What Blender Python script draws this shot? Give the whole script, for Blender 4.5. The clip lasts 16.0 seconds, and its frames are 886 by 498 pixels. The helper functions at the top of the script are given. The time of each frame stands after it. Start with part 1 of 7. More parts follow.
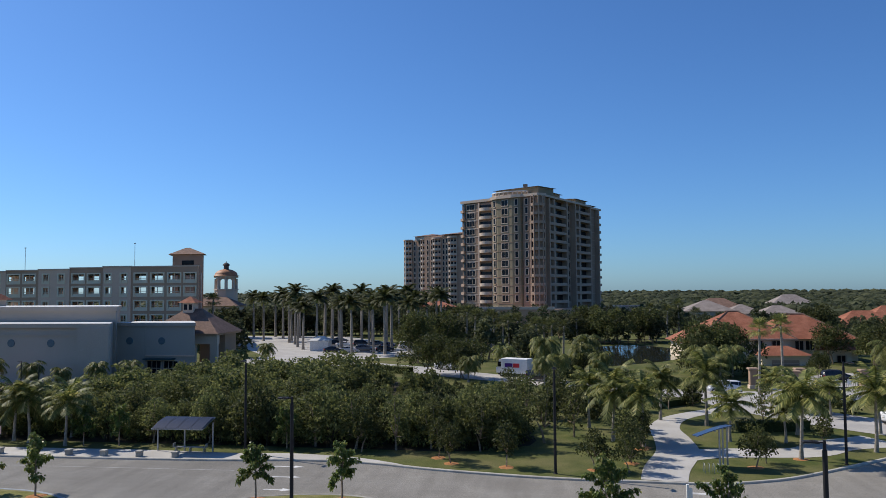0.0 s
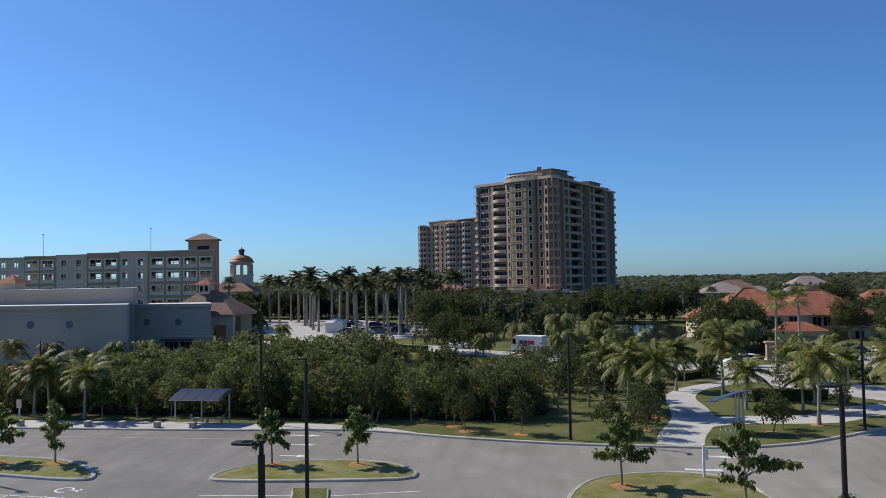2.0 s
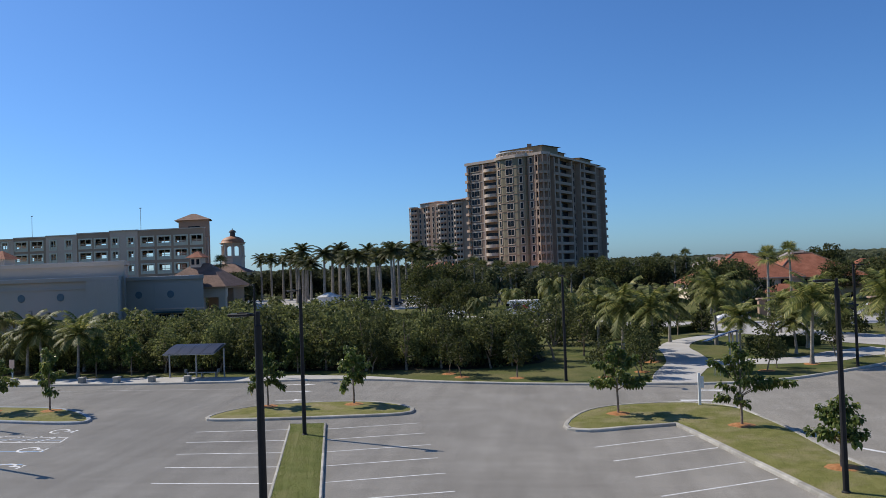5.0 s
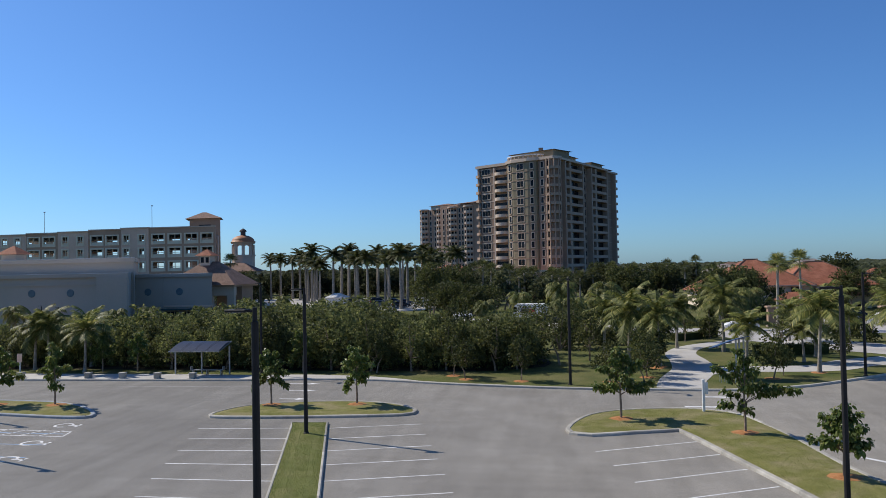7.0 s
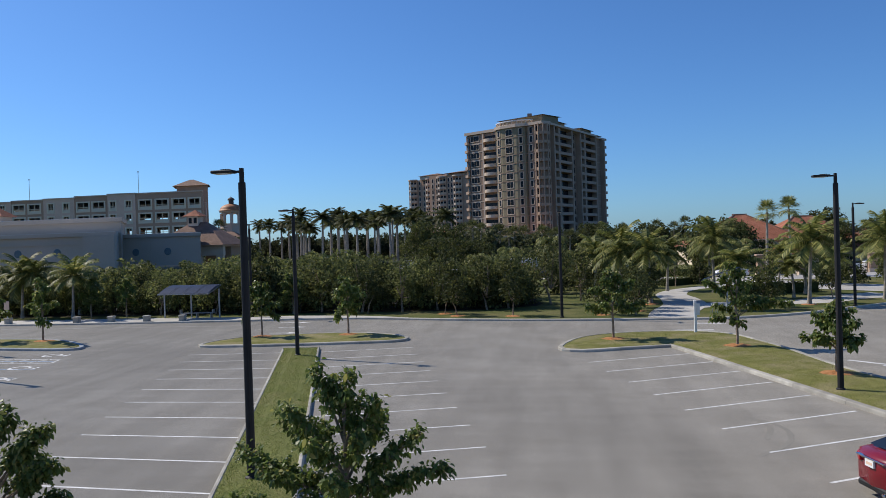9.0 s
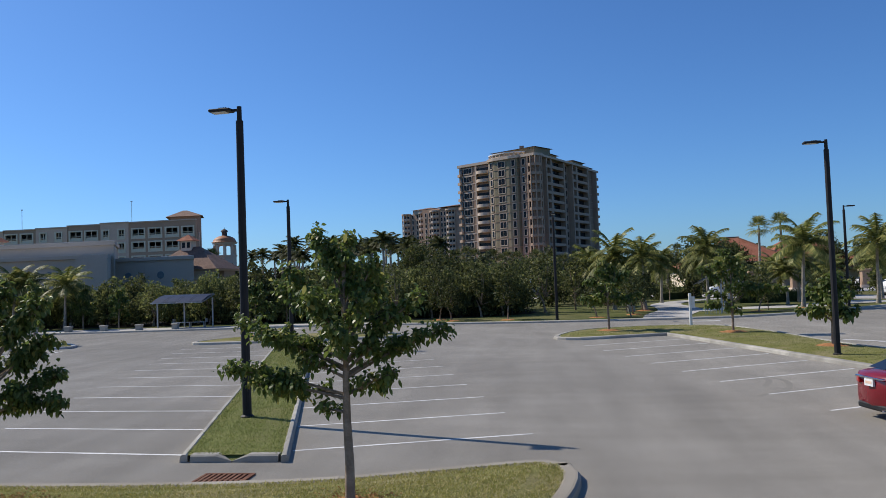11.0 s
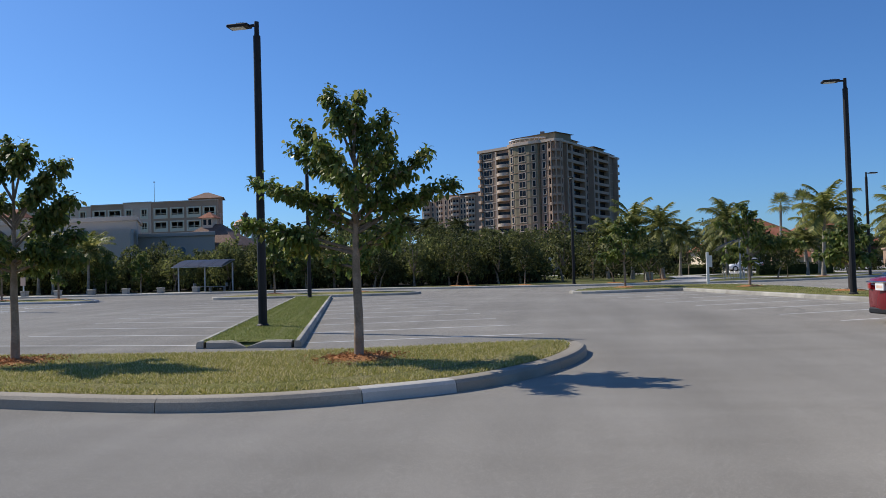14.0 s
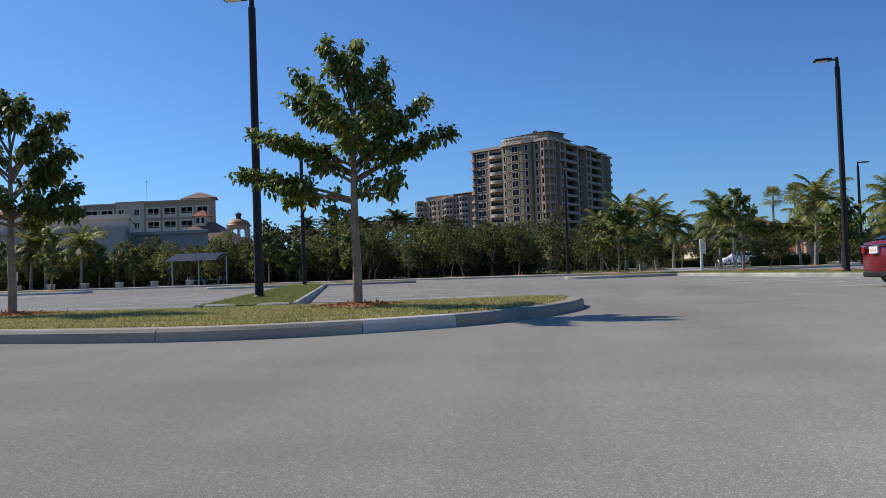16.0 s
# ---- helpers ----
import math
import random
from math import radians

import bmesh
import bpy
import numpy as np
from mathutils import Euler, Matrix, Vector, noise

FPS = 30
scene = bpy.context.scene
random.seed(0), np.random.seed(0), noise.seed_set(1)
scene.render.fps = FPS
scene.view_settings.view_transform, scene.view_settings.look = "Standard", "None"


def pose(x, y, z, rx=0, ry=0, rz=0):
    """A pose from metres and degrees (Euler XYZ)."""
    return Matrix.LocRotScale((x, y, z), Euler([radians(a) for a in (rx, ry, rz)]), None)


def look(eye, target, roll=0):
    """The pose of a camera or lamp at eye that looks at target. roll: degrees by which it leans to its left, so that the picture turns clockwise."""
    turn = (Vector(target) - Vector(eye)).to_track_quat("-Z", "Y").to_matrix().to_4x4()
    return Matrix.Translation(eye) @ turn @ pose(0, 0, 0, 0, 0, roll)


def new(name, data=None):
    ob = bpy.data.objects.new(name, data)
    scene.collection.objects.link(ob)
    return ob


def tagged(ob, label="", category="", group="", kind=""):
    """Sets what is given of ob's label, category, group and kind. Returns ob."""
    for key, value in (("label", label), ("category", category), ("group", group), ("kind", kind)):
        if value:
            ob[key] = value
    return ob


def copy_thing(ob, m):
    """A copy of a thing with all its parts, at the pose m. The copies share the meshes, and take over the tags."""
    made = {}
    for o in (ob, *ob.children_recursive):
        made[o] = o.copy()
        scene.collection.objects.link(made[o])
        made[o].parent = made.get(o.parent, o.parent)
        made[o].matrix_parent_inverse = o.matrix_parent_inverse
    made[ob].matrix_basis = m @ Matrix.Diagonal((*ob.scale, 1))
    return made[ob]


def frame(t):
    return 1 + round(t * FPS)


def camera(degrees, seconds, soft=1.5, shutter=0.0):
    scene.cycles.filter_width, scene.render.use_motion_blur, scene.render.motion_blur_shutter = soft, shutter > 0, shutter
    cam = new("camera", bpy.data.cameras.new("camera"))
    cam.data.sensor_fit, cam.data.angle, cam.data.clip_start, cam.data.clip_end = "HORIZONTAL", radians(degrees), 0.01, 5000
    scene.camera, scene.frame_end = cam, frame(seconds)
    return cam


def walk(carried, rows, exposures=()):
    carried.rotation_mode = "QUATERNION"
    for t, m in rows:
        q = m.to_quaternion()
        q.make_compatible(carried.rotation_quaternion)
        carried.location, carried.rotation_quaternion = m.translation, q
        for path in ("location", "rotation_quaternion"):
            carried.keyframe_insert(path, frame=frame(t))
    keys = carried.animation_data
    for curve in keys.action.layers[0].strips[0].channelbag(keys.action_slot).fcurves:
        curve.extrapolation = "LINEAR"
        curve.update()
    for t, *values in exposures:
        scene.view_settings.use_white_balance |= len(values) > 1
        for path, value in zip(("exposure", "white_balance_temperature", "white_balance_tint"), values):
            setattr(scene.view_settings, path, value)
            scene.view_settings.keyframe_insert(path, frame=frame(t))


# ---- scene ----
cam = camera(60.0, 16.0, 0.8)
PATH = [
    (0, (0.358, -0.603, 13.941), (0.101, 1.377, 14.053), -0.4),
    (0.5, (0.599, -0.575, 13.908), (0.318, 1.404, 13.981), -0.9),
    (1, (0.547, -0.583, 13.635), (0.277, 1.396, 13.728), -1.8),
    (1.5, (0.469, -0.46, 13.046), (0.168, 1.515, 13.148), -2.2),
    (2, (0.452, -0.396, 12.404), (0.157, 1.58, 12.484), -1.0),
    (2.5, (0.384, -0.279, 11.848), (0.115, 1.7, 11.94), -1.4),
    (3, (0.326, -0.393, 11.204), (0.062, 1.586, 11.324), -1.7),
    (3.5, (0.274, -0.158, 10.608), (0.009, 1.822, 10.708), -2.2),
    (4, (0.253, -0.24, 9.966), (-0.012, 1.737, 10.102), -1.9),
    (4.5, (0.231, -0.146, 9.407), (-0.047, 1.833, 9.494), -2.1),
    (4.7, (0.218, -0.155, 9.279), (-0.053, 1.825, 9.344), -2.1),
    (6.8, (0.489, 0.015, 9.167), (0.169, 1.989, 9.168), -0.9),
    (7, (0.537, -0.052, 9.141), (0.236, 1.925, 9.191), -1.1),
    (7.5, (0.494, -0.034, 8.591), (0.204, 1.944, 8.629), -0.9),
    (8, (0.374, -0.023, 7.817), (0.099, 1.958, 7.842), -1.2),
    (8.5, (0.358, 0.035, 6.963), (0.092, 2.016, 7.043), -1.4),
    (9, (0.344, 0.374, 6.112), (0.068, 2.355, 6.094), -1.8),
    (9.2, (0.254, 0.356, 5.89), (-0.014, 2.337, 5.847), -1.9),
    (11.3, (0.167, 0.332, 3.203), (-0.088, 2.314, 3.29), -2.1),
    (11.5, (0.184, 0.358, 3.049), (-0.071, 2.34, 3.136), -2.0),
    (12, (0.197, 0.396, 2.634), (-0.048, 2.378, 2.736), -2.2),
    (12.5, (0.244, 0.385, 2.299), (-0.009, 2.366, 2.412), -1.9),
    (13, (0.265, 0.305, 2.013), (-0.011, 2.284, 2.097), -1.9),
    (13.5, (0.29, 0.235, 1.743), (-0.007, 2.212, 1.804), -1.5),
    (14, (0.305, 0.182, 1.495), (-0.002, 2.157, 1.549), -1.6),
    (14.5, (0.262, 0.213, 1.255), (-0.029, 2.191, 1.313), -1.9),
    (15, (0.238, 0.196, 1.056), (-0.045, 2.174, 1.143), -2.0),
    (15.5, (0.22, 0.124, 0.873), (-0.077, 2.101, 0.922), -2.2),
    (16, (0.211, 0.159, 0.688), (-0.079, 2.137, 0.745), -1.9),
]
walk(cam, [(t, look(e, g, r)) for t, e, g, r in PATH])

# ---- world, sun, exposure ----
SUN_AZ, SUN_EL = (-0.93, 0.37), 43.0
world = bpy.data.worlds.new("sky")
scene.world = world
world.use_nodes = True
wn = world.node_tree.nodes
sky = wn.new("ShaderNodeTexSky")
sky.sky_type, sky.sun_disc = "NISHITA", False
sky.sun_elevation, sky.sun_rotation = radians(SUN_EL), radians(360 - 68.3)
sky.altitude, sky.air_density, sky.dust_density, sky.ozone_density = 0, 0.9, 0.5, 7.0
wn["Background"].inputs["Strength"].default_value = 0.103
tint = wn.new("ShaderNodeMix")
tint.data_type, tint.blend_type = "RGBA", "MULTIPLY"
tint.inputs[0].default_value, tint.inputs[7].default_value = 1.0, (0.66, 0.935, 1.2, 1)
world.node_tree.links.new(sky.outputs["Color"], tint.inputs[6])
world.node_tree.links.new(tint.outputs[2], wn["Background"].inputs["Color"])
sun = new("sun", bpy.data.lights.new("sun", "SUN"))
sun.data.energy, sun.data.angle, sun.data.color = 4.75, radians(0.53), (1.0, 0.93, 0.82)
_ce = math.cos(radians(SUN_EL))
sun.matrix_world = look((0, 0, 80), (-SUN_AZ[0] * _ce, -SUN_AZ[1] * _ce, 80 - math.sin(radians(SUN_EL))))
scene.view_settings.exposure = 0.0

# ---- materials ----


def surf(name, c1, c2, scale=3.0, rough=0.8, bump=0.2, fine=40.0, c3=None, scale3=0.3, metal=0.0, vary=0.0, spec=0.3, grain=0.25, dist=0.02, edge=(0.35, 0.65)):
    """A surface of two tones in patches of one scale, a fine grain, an optional third tone in large stains, and relief."""
    m = bpy.data.materials.new(name)
    m.use_nodes = True
    n, l = m.node_tree.nodes, m.node_tree.links
    b = n["Principled BSDF"]
    tc = n.new("ShaderNodeTexCoord")

    def tex(s, detail=4.0):
        t = n.new("ShaderNodeTexNoise")
        t.inputs["Scale"].default_value, t.inputs["Detail"].default_value = s, detail
        l.new(tc.outputs["Object"], t.inputs["Vector"])
        return t

    def mix(fac, a, c, mode="MIX"):
        x = n.new("ShaderNodeMix")
        x.data_type, x.blend_type = "RGBA", mode
        for k, v in ((0, fac), (6, a), (7, c)):
            if isinstance(v, (tuple, float, int)):
                x.inputs[k].default_value = (*v, 1) if isinstance(v, tuple) else v
            else:
                l.new(v, x.inputs[k])
        return x.outputs[2]

    def ramp(sock, lo, hi):
        r = n.new("ShaderNodeMapRange")
        r.inputs["From Min"].default_value, r.inputs["From Max"].default_value = lo, hi
        l.new(sock, r.inputs["Value"])
        return r.outputs["Result"]

    big, small = tex(scale), tex(fine, 3.0)
    col = mix(ramp(big.outputs["Fac"], *edge), c1, c2)
    if c3:
        col = mix(ramp(tex(scale3, 3.0).outputs["Fac"], 0.45, 0.75), col, c3)
    if grain:
        g = n.new("ShaderNodeMapRange")
        g.inputs["From Min"].default_value, g.inputs["From Max"].default_value = 0.3, 0.7
        g.inputs["To Min"].default_value, g.inputs["To Max"].default_value = 1 - grain, 1 + grain
        l.new(small.outputs["Fac"], g.inputs["Value"])
        v = n.new("ShaderNodeVectorMath")
        v.operation = "SCALE"
        l.new(col, v.inputs[0])
        l.new(g.outputs["Result"], v.inputs["Scale"])
        col = v.outputs["Vector"]
    if vary:
        o = n.new("ShaderNodeObjectInfo")
        h = n.new("ShaderNodeMapRange")
        h.inputs["To Min"].default_value, h.inputs["To Max"].default_value = 1 - vary, 1 + vary
        l.new(o.outputs["Random"], h.inputs["Value"])
        v = n.new("ShaderNodeVectorMath")
        v.operation = "SCALE"
        l.new(col, v.inputs[0])
        l.new(h.outputs["Result"], v.inputs["Scale"])
        col = v.outputs["Vector"]
    l.new(col, b.inputs["Base Color"])
    b.inputs["Roughness"].default_value, b.inputs["Metallic"].default_value = rough, metal
    b.inputs["Specular IOR Level"].default_value = spec
    if bump:
        bp = n.new("ShaderNodeBump")
        bp.inputs["Strength"].default_value, bp.inputs["Distance"].default_value = bump, dist
        l.new(small.outputs["Fac"], bp.inputs["Height"])
        l.new(bp.outputs["Normal"], b.inputs["Normal"])
    return m


def leaf(name, c1, c2, c3=None, rough=0.45, trans=0.25, vary=0.25, share3=0.12, spec=0.3):
    """Foliage: leaf by leaf between two greens, a few of a third tone, letting some light through."""
    m = bpy.data.materials.new(name)
    m.use_nodes = True
    n, l = m.node_tree.nodes, m.node_tree.links
    b = n["Principled BSDF"]
    g = n.new("ShaderNodeNewGeometry")
    r = n.new("ShaderNodeValToRGB")
    e = r.color_ramp.elements
    e[0].color, e[1].color = (*c1, 1), (*c2, 1)
    if c3:
        e[1].position = 1 - share3 - 0.03
        k = e.new(1 - share3)
        k.color = (*c3, 1)
    l.new(g.outputs["Random Per Island"], r.inputs["Fac"])
    o = n.new("ShaderNodeObjectInfo")
    h = n.new("ShaderNodeMapRange")
    h.inputs["To Min"].default_value, h.inputs["To Max"].default_value = 1 - vary, 1 + vary
    l.new(o.outputs["Random"], h.inputs["Value"])
    v = n.new("ShaderNodeVectorMath")
    v.operation = "SCALE"
    l.new(r.outputs["Color"], v.inputs[0])
    l.new(h.outputs["Result"], v.inputs["Scale"])
    l.new(v.outputs["Vector"], b.inputs["Base Color"])
    b.inputs["Roughness"].default_value, b.inputs["Specular IOR Level"].default_value = rough, spec
    t = n.new("ShaderNodeBsdfTranslucent")
    l.new(v.outputs["Vector"], t.inputs["Color"])
    mx = n.new("ShaderNodeMixShader")
    mx.inputs[0].default_value = trans
    l.new(b.outputs["BSDF"], mx.inputs[1])
    l.new(t.outputs["BSDF"], mx.inputs[2])
    l.new(mx.outputs["Shader"], n["Material Output"].inputs["Surface"])
    return m




def asphalt(name, c1, c2, c3):
    """Worn asphalt: wide stains and wheel-worn bands, pale and dark stone chips, rough relief."""
    m = surf(name, c1, c2, 0.35, 0.92, 0.5, 190, c3, 0.06, grain=0.5, dist=0.006)
    n, l = m.node_tree.nodes, m.node_tree.links
    b = n["Principled BSDF"]
    col = b.inputs["Base Color"].links[0].from_socket
    tc = n.new("ShaderNodeTexCoord")
    vo = n.new("ShaderNodeTexVoronoi")
    vo.inputs["Scale"].default_value = 120
    l.new(tc.outputs["Object"], vo.inputs["Vector"])
    bw = n.new("ShaderNodeRGBToBW")
    l.new(vo.outputs["Color"], bw.inputs["Color"])
    chip = n.new("ShaderNodeMapRange")
    chip.inputs["From Min"].default_value, chip.inputs["From Max"].default_value = 0.6, 0.9
    chip.inputs["To Min"].default_value, chip.inputs["To Max"].default_value = 0.9, 1.36
    l.new(bw.outputs["Val"], chip.inputs["Value"])
    mp = n.new("ShaderNodeMapping")
    mp.inputs["Rotation"].default_value, mp.inputs["Scale"].default_value = (0, 0, 0.35), (0.9, 0.12, 1)
    l.new(tc.outputs["Object"], mp.inputs["Vector"])
    worn = n.new("ShaderNodeTexNoise")
    worn.inputs["Scale"].default_value, worn.inputs["Detail"].default_value = 1.0, 5.0
    l.new(mp.outputs["Vector"], worn.inputs["Vector"])
    band = n.new("ShaderNodeMapRange")
    band.inputs["From Min"].default_value, band.inputs["From Max"].default_value = 0.3, 0.7
    band.inputs["To Min"].default_value, band.inputs["To Max"].default_value = 0.87, 1.09
    l.new(worn.outputs["Fac"], band.inputs["Value"])
    mp2 = n.new("ShaderNodeMapping")
    mp2.inputs["Rotation"].default_value, mp2.inputs["Scale"].default_value = (0, 0, 0.12), (0.22, 1.5, 1)
    l.new(tc.outputs["Object"], mp2.inputs["Vector"])
    rub = n.new("ShaderNodeTexNoise")
    rub.inputs["Scale"].default_value, rub.inputs["Detail"].default_value = 1.0, 6.0
    l.new(mp2.outputs["Vector"], rub.inputs["Vector"])
    drag = n.new("ShaderNodeMapRange")
    drag.inputs["From Min"].default_value, drag.inputs["From Max"].default_value = 0.32, 0.68
    drag.inputs["To Min"].default_value, drag.inputs["To Max"].default_value = 0.95, 1.04
    l.new(rub.outputs["Fac"], drag.inputs["Value"])
    for s in (chip, band, drag):
        v = n.new("ShaderNodeVectorMath")
        v.operation = "SCALE"
        l.new(col, v.inputs[0])
        l.new(s.outputs["Result"], v.inputs["Scale"])
        col = v.outputs["Vector"]
    l.new(col, b.inputs["Base Color"])
    b.inputs["Diffuse Roughness"].default_value, b.inputs["Specular IOR Level"].default_value = 0.45, 0.25
    return m


ASPHALT = asphalt("asphalt", (0.292, 0.265, 0.221), (0.338, 0.308, 0.26), (0.235, 0.214, 0.18))
CONCRETE = surf("concrete", (0.42, 0.40, 0.37), (0.5, 0.48, 0.45), 0.8, 0.85, 0.2, 60, (0.36, 0.34, 0.31), 0.2, grain=0.15)
KERB = surf("kerb_concrete", (0.33, 0.31, 0.265), (0.42, 0.395, 0.345), 2.0, 0.88, 0.25, 70, (0.25, 0.234, 0.205), 0.7, grain=0.2, dist=0.01, vary=0.2)
KERB_BLUE = surf("faded_blue_kerb_paint", (0.25, 0.28, 0.31), (0.32, 0.35, 0.38), 2.0, 0.85, 0.2, 60, (0.3, 0.29, 0.27), 0.8, grain=0.18, dist=0.01)
KERB_PALE = surf("new_kerb_concrete", (0.42, 0.4, 0.37), (0.5, 0.48, 0.44), 2.0, 0.85, 0.2, 70, (0.42, 0.4, 0.36), 0.9, grain=0.15, dist=0.008)
# near island's weathered kerb, darker than KERB: its face's shade is in the colour
KERB_SHADED = surf("weathered_shaded_kerb", (0.275, 0.243, 0.197), (0.35, 0.315, 0.26), 1.6, 0.9, 0.2, 70, (0.225, 0.197, 0.157), 0.8, grain=0.22, dist=0.01, vary=0.12)
DRIVE = surf("drive_paving", (0.36, 0.34, 0.32), (0.44, 0.42, 0.39), 0.3, 0.85, 0.2, 30, grain=0.2)
LINE = surf("road_paint", (0.62, 0.61, 0.58), (0.72, 0.71, 0.69), 3.0, 0.7, 0.1, 45, (0.42, 0.41, 0.4), 1.2, grain=0.2)
BLUELINE = surf("blue_road_paint", (0.2, 0.33, 0.5), (0.3, 0.42, 0.58), 3.0, 0.7, 0.1, 45, grain=0.2)
GRASS = surf("lawn_grass", (0.07, 0.088, 0.026), (0.12, 0.125, 0.042), 0.5, 0.95, 0.6, 25, (0.16, 0.145, 0.065), 0.15, spec=0.1, grain=0.4, dist=0.05)
TURF = surf("verge_grass", (0.145, 0.145, 0.042), (0.205, 0.195, 0.068), 1.5, 0.95, 0.7, 30, (0.28, 0.235, 0.13), 0.6, spec=0.1, grain=0.4, dist=0.04)
BLADE = leaf("grass_blades", (0.25, 0.24, 0.06), (0.43, 0.40, 0.13), (0.62, 0.53, 0.28), 0.95, 0.35, 0.0, 0.3, 0.05)
BLADE_GREEN = leaf("green_grass_blades", (0.15, 0.18, 0.05), (0.27, 0.3, 0.09), (0.42, 0.4, 0.17), 0.95, 0.35, 0.0, 0.15, 0.05)
TURF_GREEN = surf("green_verge_grass", (0.12, 0.135, 0.04), (0.17, 0.18, 0.06), 1.5, 0.95, 0.7, 30, (0.2, 0.185, 0.08), 0.6, spec=0.1, grain=0.4, dist=0.04)
SCRUB = surf("scrub_ground", (0.03, 0.04, 0.015), (0.06, 0.07, 0.025), 0.05, 0.95, 0.5, 1.5, (0.045, 0.05, 0.02), 0.01, spec=0.05, grain=0.3)
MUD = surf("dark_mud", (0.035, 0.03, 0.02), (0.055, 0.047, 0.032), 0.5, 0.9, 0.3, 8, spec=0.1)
MULCH = surf("red_mulch", (0.36, 0.155, 0.06), (0.48, 0.24, 0.11), 6, 0.95, 0.8, 45, spec=0.1, grain=0.45, dist=0.04)
BARK = surf("grey_bark", (0.25, 0.182, 0.125), (0.38, 0.29, 0.21), 5, 0.95, 0.6, 45, (0.15, 0.105, 0.07), 3.5, grain=0.16, dist=0.01)
TWIG = surf("brown_twigs", (0.17, 0.125, 0.085), (0.26, 0.2, 0.14), 8, 0.95, 0.3, 50, grain=0.2)
PALMBARK = surf("palm_bark", (0.24, 0.21, 0.17), (0.36, 0.32, 0.27), 3, 0.95, 0.5, 20, grain=0.3)
SHAFT = surf("crownshaft", (0.09, 0.13, 0.03), (0.14, 0.18, 0.05), 3, 0.5, 0.0)
LEAF_NEAR = leaf("young_tree_leaves", (0.075, 0.108, 0.026), (0.165, 0.215, 0.05), (0.32, 0.3, 0.085), 0.4, 0.45, 0.1, 0.1)
LEAF_HEDGE = leaf("mangrove_leaves", (0.062, 0.077, 0.026), (0.148, 0.16, 0.052), (0.22, 0.22, 0.075), 0.7, 0.45, 0.42, 0.14)
LEAF_DARK = leaf("dark_leaves", (0.038, 0.048, 0.015), (0.085, 0.098, 0.03), (0.13, 0.13, 0.04), 0.7, 0.42, 0.3, 0.15)
LEAF_PALM = leaf("palm_leaflets", (0.085, 0.108, 0.03), (0.215, 0.23, 0.064), (0.4, 0.36, 0.12), 0.55, 0.45, 0.2, 0.16)
LEAF_ROYAL = leaf("royal_palm_leaflets", (0.042, 0.053, 0.018), (0.1, 0.11, 0.036), (0.15, 0.15, 0.055), 0.6, 0.42, 0.2, 0.15)
LEAF_FAR = leaf("far_leaves", (0.042, 0.052, 0.024), (0.086, 0.096, 0.044), (0.112, 0.12, 0.055), 0.8, 0.4, 0.35, 0.2)
BRONZE = surf("dark_bronze_paint", (0.016, 0.015, 0.015), (0.024, 0.022, 0.022), 2, 0.6, 0.05, 80, grain=0.1, spec=0.25)
STEEL = surf("galvanised_steel", (0.32, 0.33, 0.34), (0.4, 0.41, 0.42), 4, 0.4, 0.05, 60, metal=0.6, grain=0.1)
WHITE = surf("white_paint", (0.72, 0.72, 0.7), (0.8, 0.8, 0.78), 2, 0.5, 0.05, 40, grain=0.06)
LENS = surf("lamp_lens", (0.6, 0.6, 0.56), (0.7, 0.7, 0.66), 2, 0.3, 0.0)
SOLAR = surf("solar_glass", (0.012, 0.02, 0.045), (0.02, 0.03, 0.065), 5, 0.5, 0.0, spec=0.15, grain=0.1)
SOLARBLUE = surf("blue_panel", (0.025, 0.06, 0.15), (0.035, 0.08, 0.19), 3, 0.35, 0.0, spec=0.6)
RUST = surf("rusty_iron", (0.13, 0.05, 0.025), (0.2, 0.09, 0.05), 8, 0.8, 0.3, 60, metal=0.3)
GLASS = surf("dark_window_glass", (0.01, 0.012, 0.015), (0.022, 0.025, 0.03), 0.6, 0.15, 0.0, spec=0.12, vary=0.5)
STUCCO = surf("beige_stucco", (0.328, 0.224, 0.157), (0.373, 0.257, 0.182), 0.15, 0.9, 0.15, 6, (0.29, 0.19, 0.13), 0.04, grain=0.06)
# tower trim, mainly of the right face, with shade put into the khaki tone
STUCCO_SHADE = surf("shaded_khaki_stucco", (0.4, 0.285, 0.205), (0.46, 0.33, 0.24), 0.15, 0.9, 0.15, 6, grain=0.06)
STUCCO_OCHRE = surf("ochre_stucco", (0.27, 0.22, 0.14), (0.31, 0.255, 0.165), 0.15, 0.9, 0.15, 6, grain=0.06)
STUCCO_PALE = surf("cream_stucco", (0.58, 0.455, 0.35), (0.65, 0.52, 0.405), 0.2, 0.9, 0.1, 6, grain=0.05)
CREAM = surf("cream_house_wall", (0.74, 0.62, 0.45), (0.8, 0.69, 0.52), 0.3, 0.9, 0.1, 6, (0.66, 0.55, 0.4), 0.1, grain=0.05)
STUCCO_TAUPE = surf("taupe_stucco", (0.45, 0.285, 0.19), (0.51, 0.33, 0.225), 0.15, 0.9, 0.15, 6, grain=0.06)
STUCCO_GREY = surf("greige_stucco", (0.68, 0.475, 0.35), (0.75, 0.535, 0.4), 0.15, 0.9, 0.15, 6, grain=0.06)
BLUEWALL = surf("pale_blue_stucco", (0.44, 0.37, 0.305), (0.5, 0.42, 0.35), 0.12, 0.88, 0.12, 6, (0.4, 0.335, 0.275), 0.03, grain=0.05)
